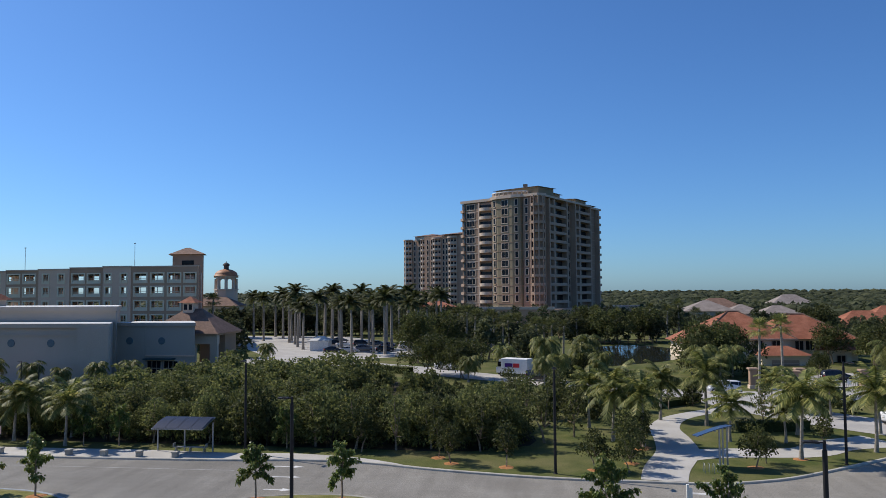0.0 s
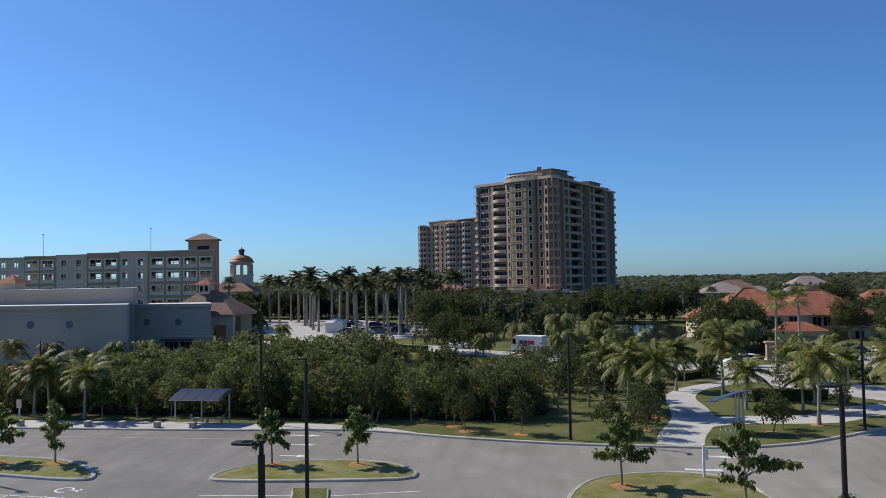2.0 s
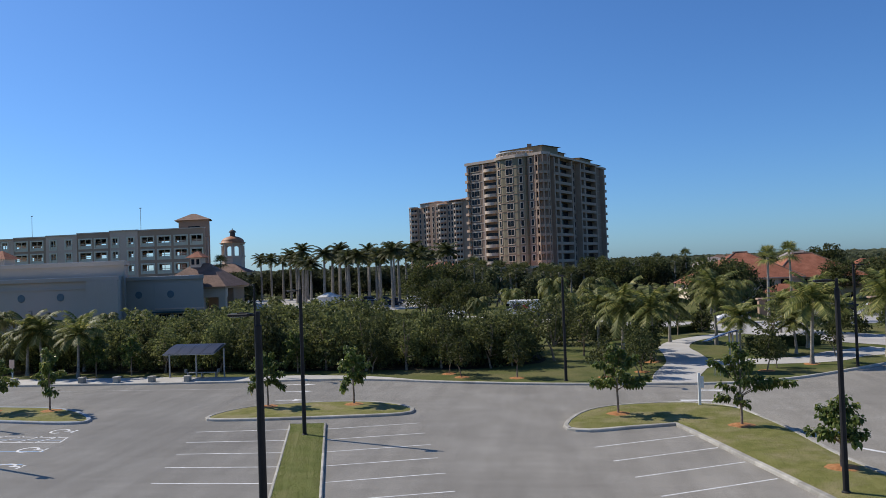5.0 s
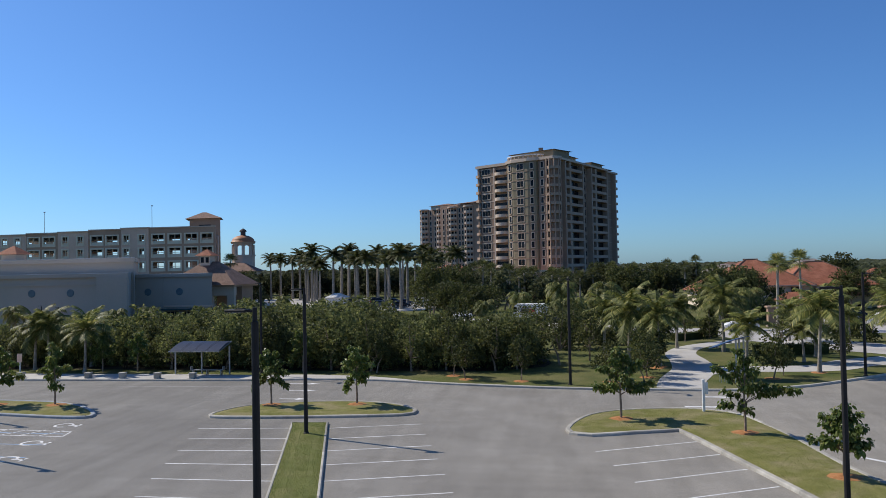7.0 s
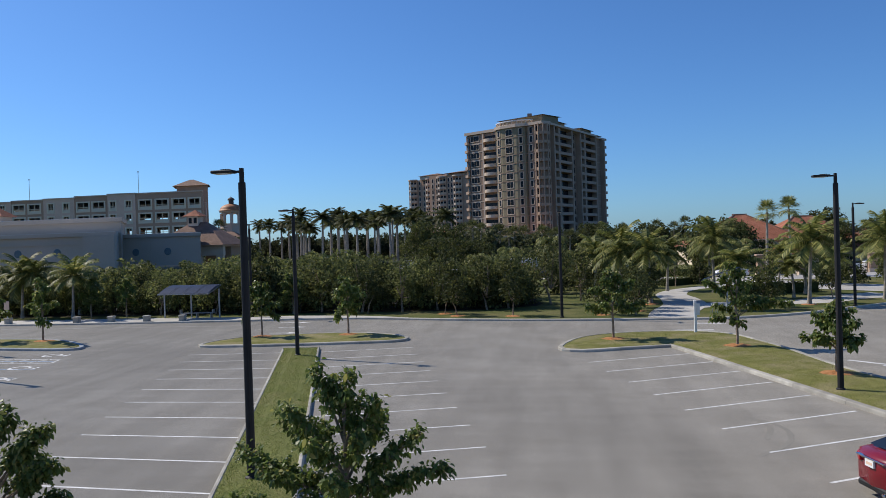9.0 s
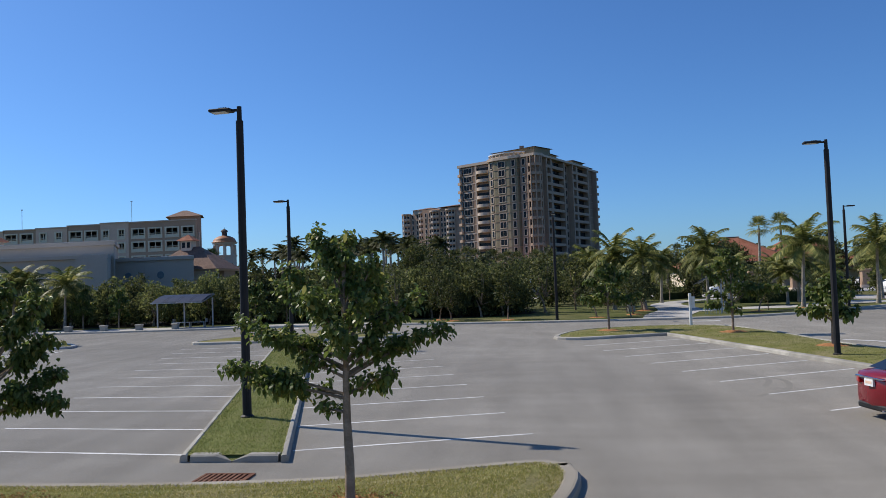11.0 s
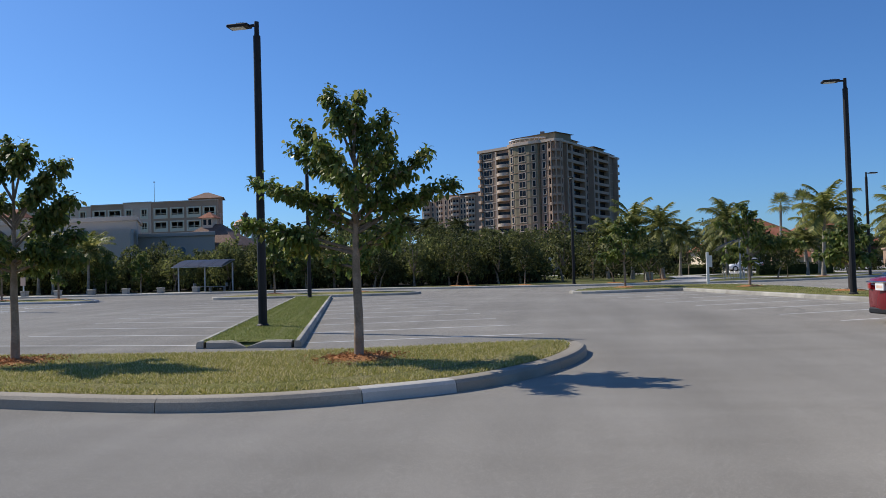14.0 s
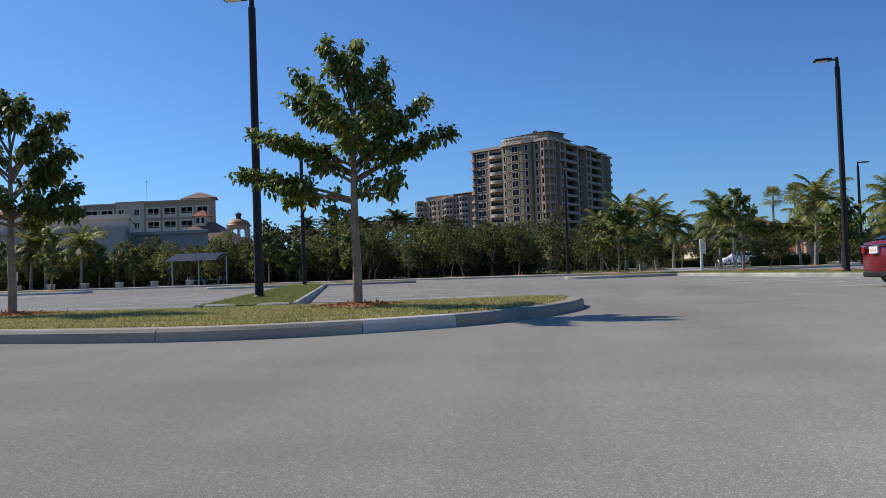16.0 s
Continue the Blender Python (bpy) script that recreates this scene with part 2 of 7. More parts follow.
ROOFWHITE = surf("white_roof_membrane", (0.62, 0.62, 0.6), (0.7, 0.7, 0.68), 0.3, 0.8, 0.05, 5, (0.5, 0.5, 0.48), 0.08)
TILE = surf("orange_roof_tile", (0.27, 0.095, 0.05), (0.36, 0.14, 0.08), 0.8, 0.85, 0.5, 5, (0.22, 0.08, 0.045), 0.15, grain=0.25, dist=0.08)
TILE_BROWN = surf("brown_roof_tile", (0.16, 0.096, 0.07), (0.225, 0.137, 0.1), 0.8, 0.85, 0.5, 5, grain=0.25, dist=0.08)
TILE_GREY = surf("grey_roof_tile", (0.22, 0.185, 0.165), (0.29, 0.245, 0.22), 0.5, 0.85, 0.4, 4, grain=0.2, dist=0.08)
TILE_DARK = surf("dark_tower_roof", (0.085, 0.065, 0.055), (0.12, 0.095, 0.08), 0.5, 0.8, 0.3, 4, grain=0.2)
COPPER = surf("golden_dome_tile", (0.36, 0.15, 0.07), (0.46, 0.21, 0.1), 1.0, 0.6, 0.3, 6, grain=0.2)
BRICK_RED = surf("red_brick_paving", (0.4, 0.2, 0.15), (0.48, 0.26, 0.2), 1.2, 0.9, 0.3, 18, grain=0.2)
WATER = surf("pond_water", (0.02, 0.024, 0.022), (0.03, 0.035, 0.03), 0.2, 0.06, 0.15, 2.5, spec=0.6, grain=0.1, dist=0.03)
TYRE = surf("tyre_rubber", (0.015, 0.015, 0.015), (0.025, 0.025, 0.025), 5, 0.8, 0.2)
RIM = surf("alloy_rim", (0.45, 0.45, 0.46), (0.55, 0.55, 0.56), 4, 0.3, 0.0, metal=0.8)
CARGLASS = surf("car_glass", (0.012, 0.014, 0.016), (0.018, 0.02, 0.023), 2, 0.05, 0.0, spec=0.7)
RED = surf("red_car_paint", (0.17, 0.006, 0.012), (0.2, 0.008, 0.015), 2, 0.2, 0.0, spec=0.7, grain=0.05)
TRIMBLACK = surf("black_trim", (0.012, 0.012, 0.013), (0.02, 0.02, 0.02), 5, 0.6, 0.1)
CHROME = surf("chrome", (0.6, 0.6, 0.6), (0.7, 0.7, 0.7), 5, 0.12, 0.0, metal=1.0)
REDLENS = surf("red_tail_lens", (0.4, 0.01, 0.012), (0.5, 0.015, 0.02), 5, 0.15, 0.0, spec=0.7)
CARS = [surf("paint_" + k, a, b, 2, 0.25, 0.0, spec=0.6, grain=0.04) for k, a, b in (("white", (0.7, 0.7, 0.7), (0.74, 0.74, 0.74)), ("black", (0.012, 0.012, 0.014), (0.018, 0.018, 0.02)), ("silver", (0.4, 0.41, 0.42), (0.45, 0.46, 0.47)), ("navy", (0.02, 0.03, 0.06), (0.025, 0.035, 0.07)), ("grey", (0.09, 0.09, 0.095), (0.11, 0.11, 0.115)))]
PURPLE = surf("purple_shape", (0.06, 0.02, 0.16), (0.075, 0.025, 0.19), 3, 0.4, 0.0)
ORANGE = surf("red_shape", (0.55, 0.04, 0.05), (0.6, 0.05, 0.06), 3, 0.4, 0.0)

# ---- mesh helpers ----


def mesh_of(name, bm, *mats):
    me = bpy.data.meshes.new(name)
    bm.to_mesh(me)
    bm.free()
    for m in mats:
        me.materials.append(m)
    return me


def part(name, bm, material, parent=None, label="", smooth=False):
    me = mesh_of(name, bm, material)
    if smooth:
        me.shade_smooth()
    ob = new(name, me)
    ob.parent = parent
    return tagged(ob, label)


def shared(name, me, parent, m=None):
    ob = new(name, me)
    ob.parent = parent
    if m is not None:
        ob.matrix_basis = m
    return ob


def thing(name, label, category, m=None, group="", kind=""):
    ob = new(name)
    if m is not None:
        ob.matrix_basis = m
    return tagged(ob, label, category, group, kind)


def raw(name, verts, faces, material, parent=None, label="", smooth=False):
    me = bpy.data.meshes.new(name)
    me.from_pydata([tuple(v) for v in verts], [], [tuple(f) for f in faces])
    me.materials.append(material)
    if smooth:
        me.shade_smooth()
    ob = new(name, me)
    ob.parent = parent
    return tagged(ob, label)


def box(bm, x0, x1, y0, y1, z0, z1, bevel=0.0):
    r = bmesh.ops.create_cube(bm, size=1.0, matrix=Matrix.Translation(((x0 + x1) / 2, (y0 + y1) / 2, (z0 + z1) / 2)) @ Matrix.Diagonal((x1 - x0, y1 - y0, z1 - z0, 1)))
    if bevel:
        es = list({e for v in r["verts"] for e in v.link_edges})
        bmesh.ops.bevel(bm, geom=es, offset=bevel, segments=1, affect="EDGES", profile=0.5)
    return bm


def boxes(*list6, bevel=0.0):
    bm = bmesh.new()
    for b in list6:
        box(bm, *b, bevel=bevel)
    return bm


def prism(bm, pts, z0, z1):
    """An upright prism over a plan outline."""
    lo = [bm.verts.new((x, y, z0)) for x, y in pts]
    hi = [bm.verts.new((x, y, z1)) for x, y in pts]
    n = len(pts)
    for i in range(n):
        bm.faces.new((lo[i], lo[(i + 1) % n], hi[(i + 1) % n], hi[i]))
    bm.faces.new(hi)
    bm.faces.new(lo[::-1])
    bmesh.ops.recalc_face_normals(bm, faces=bm.faces[:])
    return bm


def sheet(pts, z):
    bm = bmesh.new()
    f = bm.faces.new([bm.verts.new((x, y, z)) for x, y in pts])
    if f.normal.z < 0 or f.calc_area() and (f.normal_update() or f.normal.z < 0):
        f.normal_flip()
    bmesh.ops.triangulate(bm, faces=bm.faces[:])
    return bm


def spline(pts, step=0.5, closed=False):
    """A smooth line through plan points, sampled at about step metres."""
    p = [Vector(q) for q in pts]
    n = len(p)
    out = []
    for i in range(n if closed else n - 1):
        a, b, c, d = (p[(i + k) % n] if closed else p[min(max(i + k, 0), n - 1)] for k in (-1, 0, 1, 2))
        m = max(1, int((c - b).length / step))
        for k in range(m):
            t = k / m
            out.append(0.5 * (2 * b + (c - a) * t + (2 * a - 5 * b + 4 * c - d) * t * t + (3 * b - a - 3 * c + d) * t ** 3))
    if not closed:
        out.append(p[-1])
    return out


def shift(line, off, closed=False):
    """The plan line moved sideways, positive to its left."""
    n = len(line)
    out = []
    for i in range(n):
        a = line[i - 1] if i or closed else line[i]
        b = line[(i + 1) % n] if i < n - 1 or closed else line[i]
        d = (b - a)
        d = Vector((-d.y, d.x)).normalized() if d.length > 1e-6 else Vector((0, 1))
        out.append(line[i] + d * off)
    return out


def sweep(bm, line, profile, closed=False, z=0.0):
    """A profile of (side, height) points swept along a plan line, side positive to its left."""
    rings = []
    for o, h in profile:
        rings.append([bm.verts.new((q.x, q.y, z + h)) for q in shift(line, o, closed)])
    n = len(line)
    for a, b in zip(rings, rings[1:]):
        for i in range(n if closed else n - 1):
            j = (i + 1) % n
            bm.faces.new((a[i], a[j], b[j], b[i]))
    if not closed:
        for k in (0, n - 1):
            try:
                bm.faces.new([r[k] for r in rings])
            except ValueError:
                pass
    bmesh.ops.recalc_face_normals(bm, faces=bm.faces[:])
    return bm


def tube(bm, pts, radii, n=8):
    """A round, tapering tube through points."""
    rings = []
    for i, p in enumerate(pts):
        p = Vector(p)
        d = (Vector(pts[min(i + 1, len(pts) - 1)]) - Vector(pts[max(i - 1, 0)])).normalized()
        u = d.orthogonal().normalized() if abs(d.z) < 0.95 else Vector((1, 0, 0))
        u = (u - d * u.dot(d)).normalized()
        w = d.cross(u)
        rings.append([bm.verts.new(p + (u * math.cos(a) + w * math.sin(a)) * radii[i]) for a in (2 * math.pi * k / n for k in range(n))])
    for a, b in zip(rings, rings[1:]):
        for k in range(n):
            bm.faces.new((a[k], a[(k + 1) % n], b[(k + 1) % n], b[k]))
    bm.faces.new(rings[0][::-1])
    bm.faces.new(rings[-1])
    return bm


def hip(bm, x0, x1, y0, y1, z0, z1, ridge):
    """A hipped roof; ridge: how far the ridge stops short of each end."""
    ym, xm = (y0 + y1) / 2, (x0 + x1) / 2
    a = [bm.verts.new(c) for c in ((x0, y0, z0), (x1, y0, z0), (x1, y1, z0), (x0, y1, z0))]
    if x1 - x0 >= y1 - y0:
        r = [bm.verts.new((min(x0 + ridge, xm - 0.01), ym, z1)), bm.verts.new((max(x1 - ridge, xm + 0.01), ym, z1))]
        fs = ((a[0], a[1], r[1], r[0]), (a[1], a[2], r[1]), (a[2], a[3], r[0], r[1]), (a[3], a[0], r[0]))
    else:
        r = [bm.verts.new((xm, min(y0 + ridge, ym - 0.01), z1)), bm.verts.new((xm, max(y1 - ridge, ym + 0.01), z1))]
        fs = ((a[0], a[1], r[0]), (a[1], a[2], r[1], r[0]), (a[2], a[3], r[1]), (a[3], a[0], r[0], r[1]))
    for f in fs:
        bm.faces.new(f)
    bm.faces.new(a[::-1])
    return bm

# ---- ground, road, kerbs, islands ----
V2 = lambda pts: [Vector(p) for p in pts]
NKERB = spline([(-130, 66), (-75, 62), (-49, 61.1), (-33, 61.1), (-25, 61.4), (-20, 61.9), (-14.5, 61.5), (-8.6, 59.7), (-4, 58.6), (0.1, 57.8), (4.2, 57.4), (7.4, 57.3), (10.5, 57.1), (13.3, 57.3), (16.2, 58.3), (18.4, 59.4), (20.9, 61.2), (24.4, 64.0), (30, 68.6), (38, 75), (60, 92), (110, 130)], 1.0)
tagged(part("ground", sheet([(-4500, -4500), (4500, -4500), (4500, 4800), (-4500, 4800)], -0.06), SCRUB), "dark scrubby land reaching the horizon", "ground", kind="structure")
tagged(part("road", sheet([(-130, -70)] + [tuple(p) for p in shift(NKERB, -0.02)] + [(110, -70)], 0.0), ASPHALT), "worn grey asphalt of car park and road", "road", kind="structure")
tagged(part("lawn", sheet([tuple(p) for p in shift(NKERB, 0.28)] + [(110, 330), (-300, 330), (-300, 66)], 0.13), GRASS), "mown lawn with dry patches behind the kerb", "lawn", kind="structure")
KPROF = [(0, -0.05), (0.02, 0.11), (0.06, 0.148), (0.10, 0.155), (0.27, 0.155), (0.31, 0.12), (0.31, -0.05)]


def kerb_line(name, line, label, closed=False, joints=0.0, prof=KPROF, mat=None, pale=(), cuts=()):
    """A kerb along a plan line; with joints, cut into stones of that length."""
    if not joints:
        return tagged(part(name, sweep(bmesh.new(), line, prof, closed), KERB), label, "kerb", kind="structure")
    root = thing(name, label, "kerb", kind="structure")
    run, cur, n = 0.0, [line[0]], len(line)
    for i in range(1, n + (1 if closed else 0)):
        p = line[i % n]
        d = (p - cur[-1]).length
        run += d
        at = any((p - c).length < 0.18 for c in cuts)
        if run >= joints and not cuts or at and run > 0.5 or run > 4.2 or i == n - (0 if closed else 1):
            e = p - (p - cur[-1]).normalized() * 0.012
            part("kerb_stone", sweep(bmesh.new(), cur + [e], prof), KERB_PALE if any((c - m).length < 0.6 for c in (cur[len(cur) // 2],) for m in pale) else mat or KERB, root)
            cur, run = [p], 0.0
        else:
            cur.append(p)
    return root


kerb_line("kerb_north", NKERB, "pale concrete kerb along the far side of the road")


def inside(x, y, poly):
    c = False
    n = len(poly)
    for i in range(n):
        a, b = poly[i], poly[i - 1]
        if (a.y > y) != (b.y > y) and x < (b.x - a.x) * (y - a.y) / (b.y - a.y) + a.x:
            c = not c
    return c


def island(name, line, label, crown=0.06, joints=3.0, blades=0, prof=KPROF, turf=None, grass=None, kerb=True, mat=None, pale=(), cuts=(), inset=0.30):
    """A kerbed island: its kerb, its slightly domed turf and, near by, its blades of grass."""
    if kerb:
        kerb_line("kerb_" + name, line, "weathered concrete kerb round a grass island", True, joints, prof, mat, pale, cuts)
    a, b = shift(line, inset, True), shift(line, inset + 0.55, True)
    bm = bmesh.new()
    ra = [bm.verts.new((p.x, p.y, 0.125)) for p in a]
    rb = [bm.verts.new((p.x, p.y, 0.125 + crown)) for p in b]
    n = len(a)
    for i in range(n):
        bm.faces.new((ra[i], ra[(i + 1) % n], rb[(i + 1) % n], rb[i]))
    f = bm.faces.new(rb)
    bmesh.ops.triangulate(bm, faces=[f])
    bmesh.ops.recalc_face_normals(bm, faces=bm.faces[:])
    tagged(part("turf_" + name, bm, turf or TURF), label, "grass", kind="structure")
    if blades:
        rng = np.random.default_rng(len(line))
        xs, ys = [p.x for p in a], [p.y for p in a]
        vs, fs = [], []
        while len(fs) < blades:
            x, y = rng.uniform(min(xs), max(xs)), rng.uniform(min(ys), max(ys))
            if not inside(x, y, a):
                continue
            z = 0.12 + (crown if inside(x, y, b) else crown * 0.55)
            h, w, t = rng.uniform(0.02, 0.055), rng.uniform(0.005, 0.012), rng.uniform(0, 6.28)
            lx, ly = rng.normal(0, 0.03, 2)
            k = len(vs)
            vs += [(x - w * math.cos(t), y - w * math.sin(t), z), (x + w * math.cos(t), y + w * math.sin(t), z), (x + lx, y + ly, z + h)]
            fs.append((k, k + 1, k + 2))
        tagged(raw("grass_" + name, vs, fs, grass or BLADE), "short dry grass blades on a kerbed island", "grass", kind="stuff")


ISL_NEAR = spline([(-17.5, 11.6), (-13, 9.9), (-9, 8.9), (-6.3, 8.35), (-4.2, 8.1), (-2.9, 8.3), (-2.0, 8.75), (-1.0, 9.45), (-0.3, 10.35), (0.25, 11.5), (0.58, 12.7), (0.68, 13.7), (0.55, 14.3), (0.1, 14.6), (-0.6, 14.5), (-1.7, 14.1), (-3.5, 13.5), (-5.0, 13.25), (-6.2, 13.15), (-9.8, 13.1), (-16.5, 13.6), (-18.2, 13.0)], 0.35, True)
island("near", ISL_NEAR, "dry mown turf on a kerbed island", 0.06, 3.1, 95000, mat=KERB_SHADED, pale=V2([(-1.5, 9.08)]), cuts=V2([(-13, 9.9), (-10, 9.12), (-7.1, 8.5), (-4.1, 8.11), (-2.0, 8.75), (-1.0, 9.45), (0.25, 11.5), (0.6, 14.2), (-3.5, 13.5), (-6.2, 13.15), (-9.8, 13.1)]))
MEDIAN = V2([(-7.25, 15.1), (-6.1, 15.1), (-4.95, 15.1)]) + [Vector((-4.95, 15.1)).lerp(Vector((-13.3, 44.3)), k / 24) for k in range(1, 25)] + [Vector((-15.55, 44.1)).lerp(Vector((-7.25, 15.1)), k / 24) for k in range(0, 24)]
KWIDE = [(0, -0.05), (0.02, 0.11), (0.05, 0.148), (0.07, 0.152), (0.13, 0.152), (0.16, 0.12), (0.16, -0.05)]
island("median", MEDIAN, "green turf on a long kerbed strip", 0.03, 3.0, 34000, KWIDE, TURF_GREEN, BLADE_GREEN, False, inset=0.15)
mk = kerb_line("kerb_median", MEDIAN[2:] + [MEDIAN[0]], "weathered concrete kerb round a grass strip, notched for drainage", False, 3.0, KWIDE)
for xa, xb, na in ((-7.02, -6.15, 1), (-6.13, -5.18, 0)):
    bm = bmesh.new()
    lo, hi = (xa, xb - 0.33) if na else (xa + 0.33, xb)
    for x, y, z in ((xa, 15.1, -0.05), (xb, 15.1, -0.05), (xa, 15.36, -0.05), (xb, 15.36, -0.05), (xa, 15.11, 0.03), (xb, 15.11, 0.03), (lo, 15.12, 0.12), (hi, 15.12, 0.12), (lo, 15.16, 0.15), (hi, 15.16, 0.15), (lo, 15.34, 0.152), (hi, 15.34, 0.152), (lo, 15.36, 0.13), (hi, 15.36, 0.13)):
        bm.verts.new((x, y, z))
    bmesh.ops.convex_hull(bm, input=bm.verts[:])
    part("kerb_stone", bm, KERB, mk)
bm = bmesh.new()
for x, y, z in ((-6.55, 15.42, 0.13), (-5.73, 15.42, 0.13), (-6.55, 15.42, -0.03), (-5.73, 15.42, -0.03), (-6.16, 15.13, 0.012), (-6.12, 15.13, 0.012), (-6.45, 15.3, 0.1), (-5.83, 15.3, 0.1)):
    bm.verts.new((x, y, z))
bmesh.ops.convex_hull(bm, input=bm.verts[:])
tagged(part("turf_notch", bm, TURF_GREEN), "turf sloping down to a kerb notch", "grass", kind="structure")
island("middle", spline([(-21.5, 45.7), (-18.1, 45.6), (-12.9, 46.2), (-9.3, 46.9), (-8.6, 47.9), (-9.1, 49.3), (-10.8, 50.8), (-13.7, 51.6), (-17.2, 51.2), (-20.3, 49.9), (-21.7, 47.6)], 0.6, True), "turf on a kerbed island beside the road")
island("west", spline([(-42, 46.6), (-36, 45.6), (-31.1, 44.9), (-29.3, 45.3), (-30.1, 46.9), (-32.2, 48.8), (-34.4, 50.0), (-37, 50.6), (-42, 50.8), (-46, 49)], 0.6, True), "turf on a kerbed island beside marked bays", mat=KERB_BLUE)
ISL_E = spline([(0.8, 42.3), (2.0, 41.8), (4.4, 42.6)], 0.6)[:-1] + V2([(4.4, 42.6), (6.7, 43.3)]) + [Vector((6.7, 43.3)).lerp(Vector((14.9, 11)), k / 20) for k in range(1, 21)] + [Vector((19.4, 11)).lerp(Vector((13.6, 33.2)), k / 16) for k in range(0, 16)] + spline([(13.6, 33.2), (13.0, 36.0), (12.7, 38.7), (12.4, 41.9), (11.9, 44.7), (11.0, 48.1), (9.2, 49.6), (7.2, 49.9), (4.4, 49.3), (2.6, 48.2), (1.5, 46.6), (0.8, 44.5), (0.6, 43.2)], 0.6)
island("east", ISL_E, "dry turf on a long kerbed island", 0.05, 3.0, 28000, grass=BLADE_GREEN)
tagged(part("drain_grate", boxes(*[(-6.17 + 0.1 * k, -6.115 + 0.1 * k, 13.3, 14.1, -0.01, 0.03) for k in range(9)], (-6.24, -5.27, 13.25, 13.3, -0.01, 0.034), (-6.24, -5.27, 14.1, 14.15, -0.01, 0.034), (-6.24, -6.19, 13.3, 14.1, -0.01, 0.034), (-5.32, -5.27, 13.3, 14.1, -0.01, 0.034), (-6.19, -5.32, 13.69, 13.74, -0.01, 0.024)), RUST), "rusty iron drain grate set in the asphalt", "drain grate", kind="structure")

# paving behind the kerb
BACK = spline([(-75, 65.3), (-50.5, 64.5), (-34, 64.4), (-26, 63.9), (-21, 64.2), (-15, 63.0), (-11.0, 60.9)], 1.5)
tagged(part("pavement", sheet([tuple(p) for p in BACK] + [tuple(p) for p in shift(NKERB, 0.25) if -74 < p.x < -10.5][::-1], 0.146), CONCRETE), "pale concrete pavement by the bus shelter", "pavement", kind="structure")


def strip(name, pts, widths, z, material, label, category):
    """A paved strip of changing width along a plan line."""
    line = spline([(x, y) for x, y in pts], 1.0)
    total = len(line)
    ws = [np.interp(i / (total - 1) * (len(pts) - 1), range(len(pts)), widths) for i in range(total)]
    left = [p + (q - p).normalized() * w / 2 for p, q, w in zip(line, shift(line, 1.0), ws)]
    right = [p - (q - p).normalized() * w / 2 for p, q, w in zip(line, shift(line, 1.0), ws)]
    bm = bmesh.new()
    a = [bm.verts.new((p.x, p.y, z)) for p in left]
    b = [bm.verts.new((p.x, p.y, z)) for p in right]
    for i in range(total - 1):
        bm.faces.new((b[i], b[i + 1], a[i + 1], a[i]))
    return tagged(part(name, bm, material), label, category, kind="structure")


strip("path", [(8.9, 57.5), (9.7, 61.5), (11.6, 68), (12.1, 74), (12.3, 80), (14.5, 86), (19, 91), (26, 97)], (3.3, 3.6, 3.6, 3.2, 2.8, 2.4, 2.4, 3), 0.155, CONCRETE, "pale concrete footpath winding through a lawn", "path")
strip("path_east", [(10.5, 65.5), (13.5, 67.3), (16.3, 68), (19, 68.2), (22.5, 68.9), (26, 72.2), (31, 74.6)], (3.6, 3.6, 3.7, 3.7, 3.9, 4.6, 5.5), 0.151, CONCRETE, "pale concrete footpath along the road", "path")
strip("drive", [(-62, 152), (-40, 146), (-24, 137), (-12, 127), (-2, 120), (8, 112), (20, 106), (32, 105), (48, 108), (75, 116), (110, 120)], (10, 10, 9, 8, 8, 8, 9, 10, 10, 9, 9), 0.16, DRIVE, "pale grey drive past planted verges", "road")
strip("drive_east", [(22.5, 102), (26, 93.5), (31, 85.5), (37, 79), (45, 73.5)], (8, 8.5, 9, 9, 9), 0.165, DRIVE, "pale grey drive joining the road", "road")
tagged(part("gate_court", sheet([(33, 109), (46, 112), (62, 118), (62, 135), (47, 134), (36, 122), (31, 112)], 0.175), DRIVE), "pale paved court behind a gate", "drive", kind="structure")
tagged(part("car_park", sheet([(-58, 146), (-40, 152), (-27, 166), (-30, 190), (-60, 235), (-100, 240), (-86, 205), (-62, 165)], 0.17), DRIVE), "pale paved car park among royal palms", "car park", kind="structure")
tagged(part("pond", sheet([tuple(p) for p in spline([(6, 141), (16, 147), (26, 158), (32, 178), (26, 198), (15, 196), (9, 176), (3, 156)], 3, True)], 0.15), WATER), "dark still pond with a blue sky reflection", "pond", kind="structure")
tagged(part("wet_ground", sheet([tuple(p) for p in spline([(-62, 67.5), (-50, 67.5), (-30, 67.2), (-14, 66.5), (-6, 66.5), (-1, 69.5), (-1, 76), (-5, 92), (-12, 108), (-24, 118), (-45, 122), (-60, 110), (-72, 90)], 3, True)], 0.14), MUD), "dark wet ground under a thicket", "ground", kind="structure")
strip("brick_path", [(-53.5, 62.5), (-56, 70), (-64, 82), (-78, 100), (-84, 112)], (4, 3.2, 3.2, 3.4, 4), 0.15, BRICK_RED, "red brick footpath with pale edging", "path")

# ---- painted markings ----


def paint(name, segs, material, label, w=0.1, z=0.004):
    bm = bmesh.new()
    for (x0, y0), (x1, y1) in segs:
        d = Vector((x1 - x0, y1 - y0)).normalized() * w / 2
        bm.faces.new([bm.verts.new(v) for v in ((x0 + d.y, y0 - d.x, z), (x1 + d.y, y1 - d.x, z), (x1 - d.y, y1 + d.x, z), (x0 - d.y, y0 + d.x, z))])
    bmesh.ops.recalc_face_normals(bm, faces=bm.faces[:])
    return tagged(part(name, bm, material), label, "road marking", kind="structure")


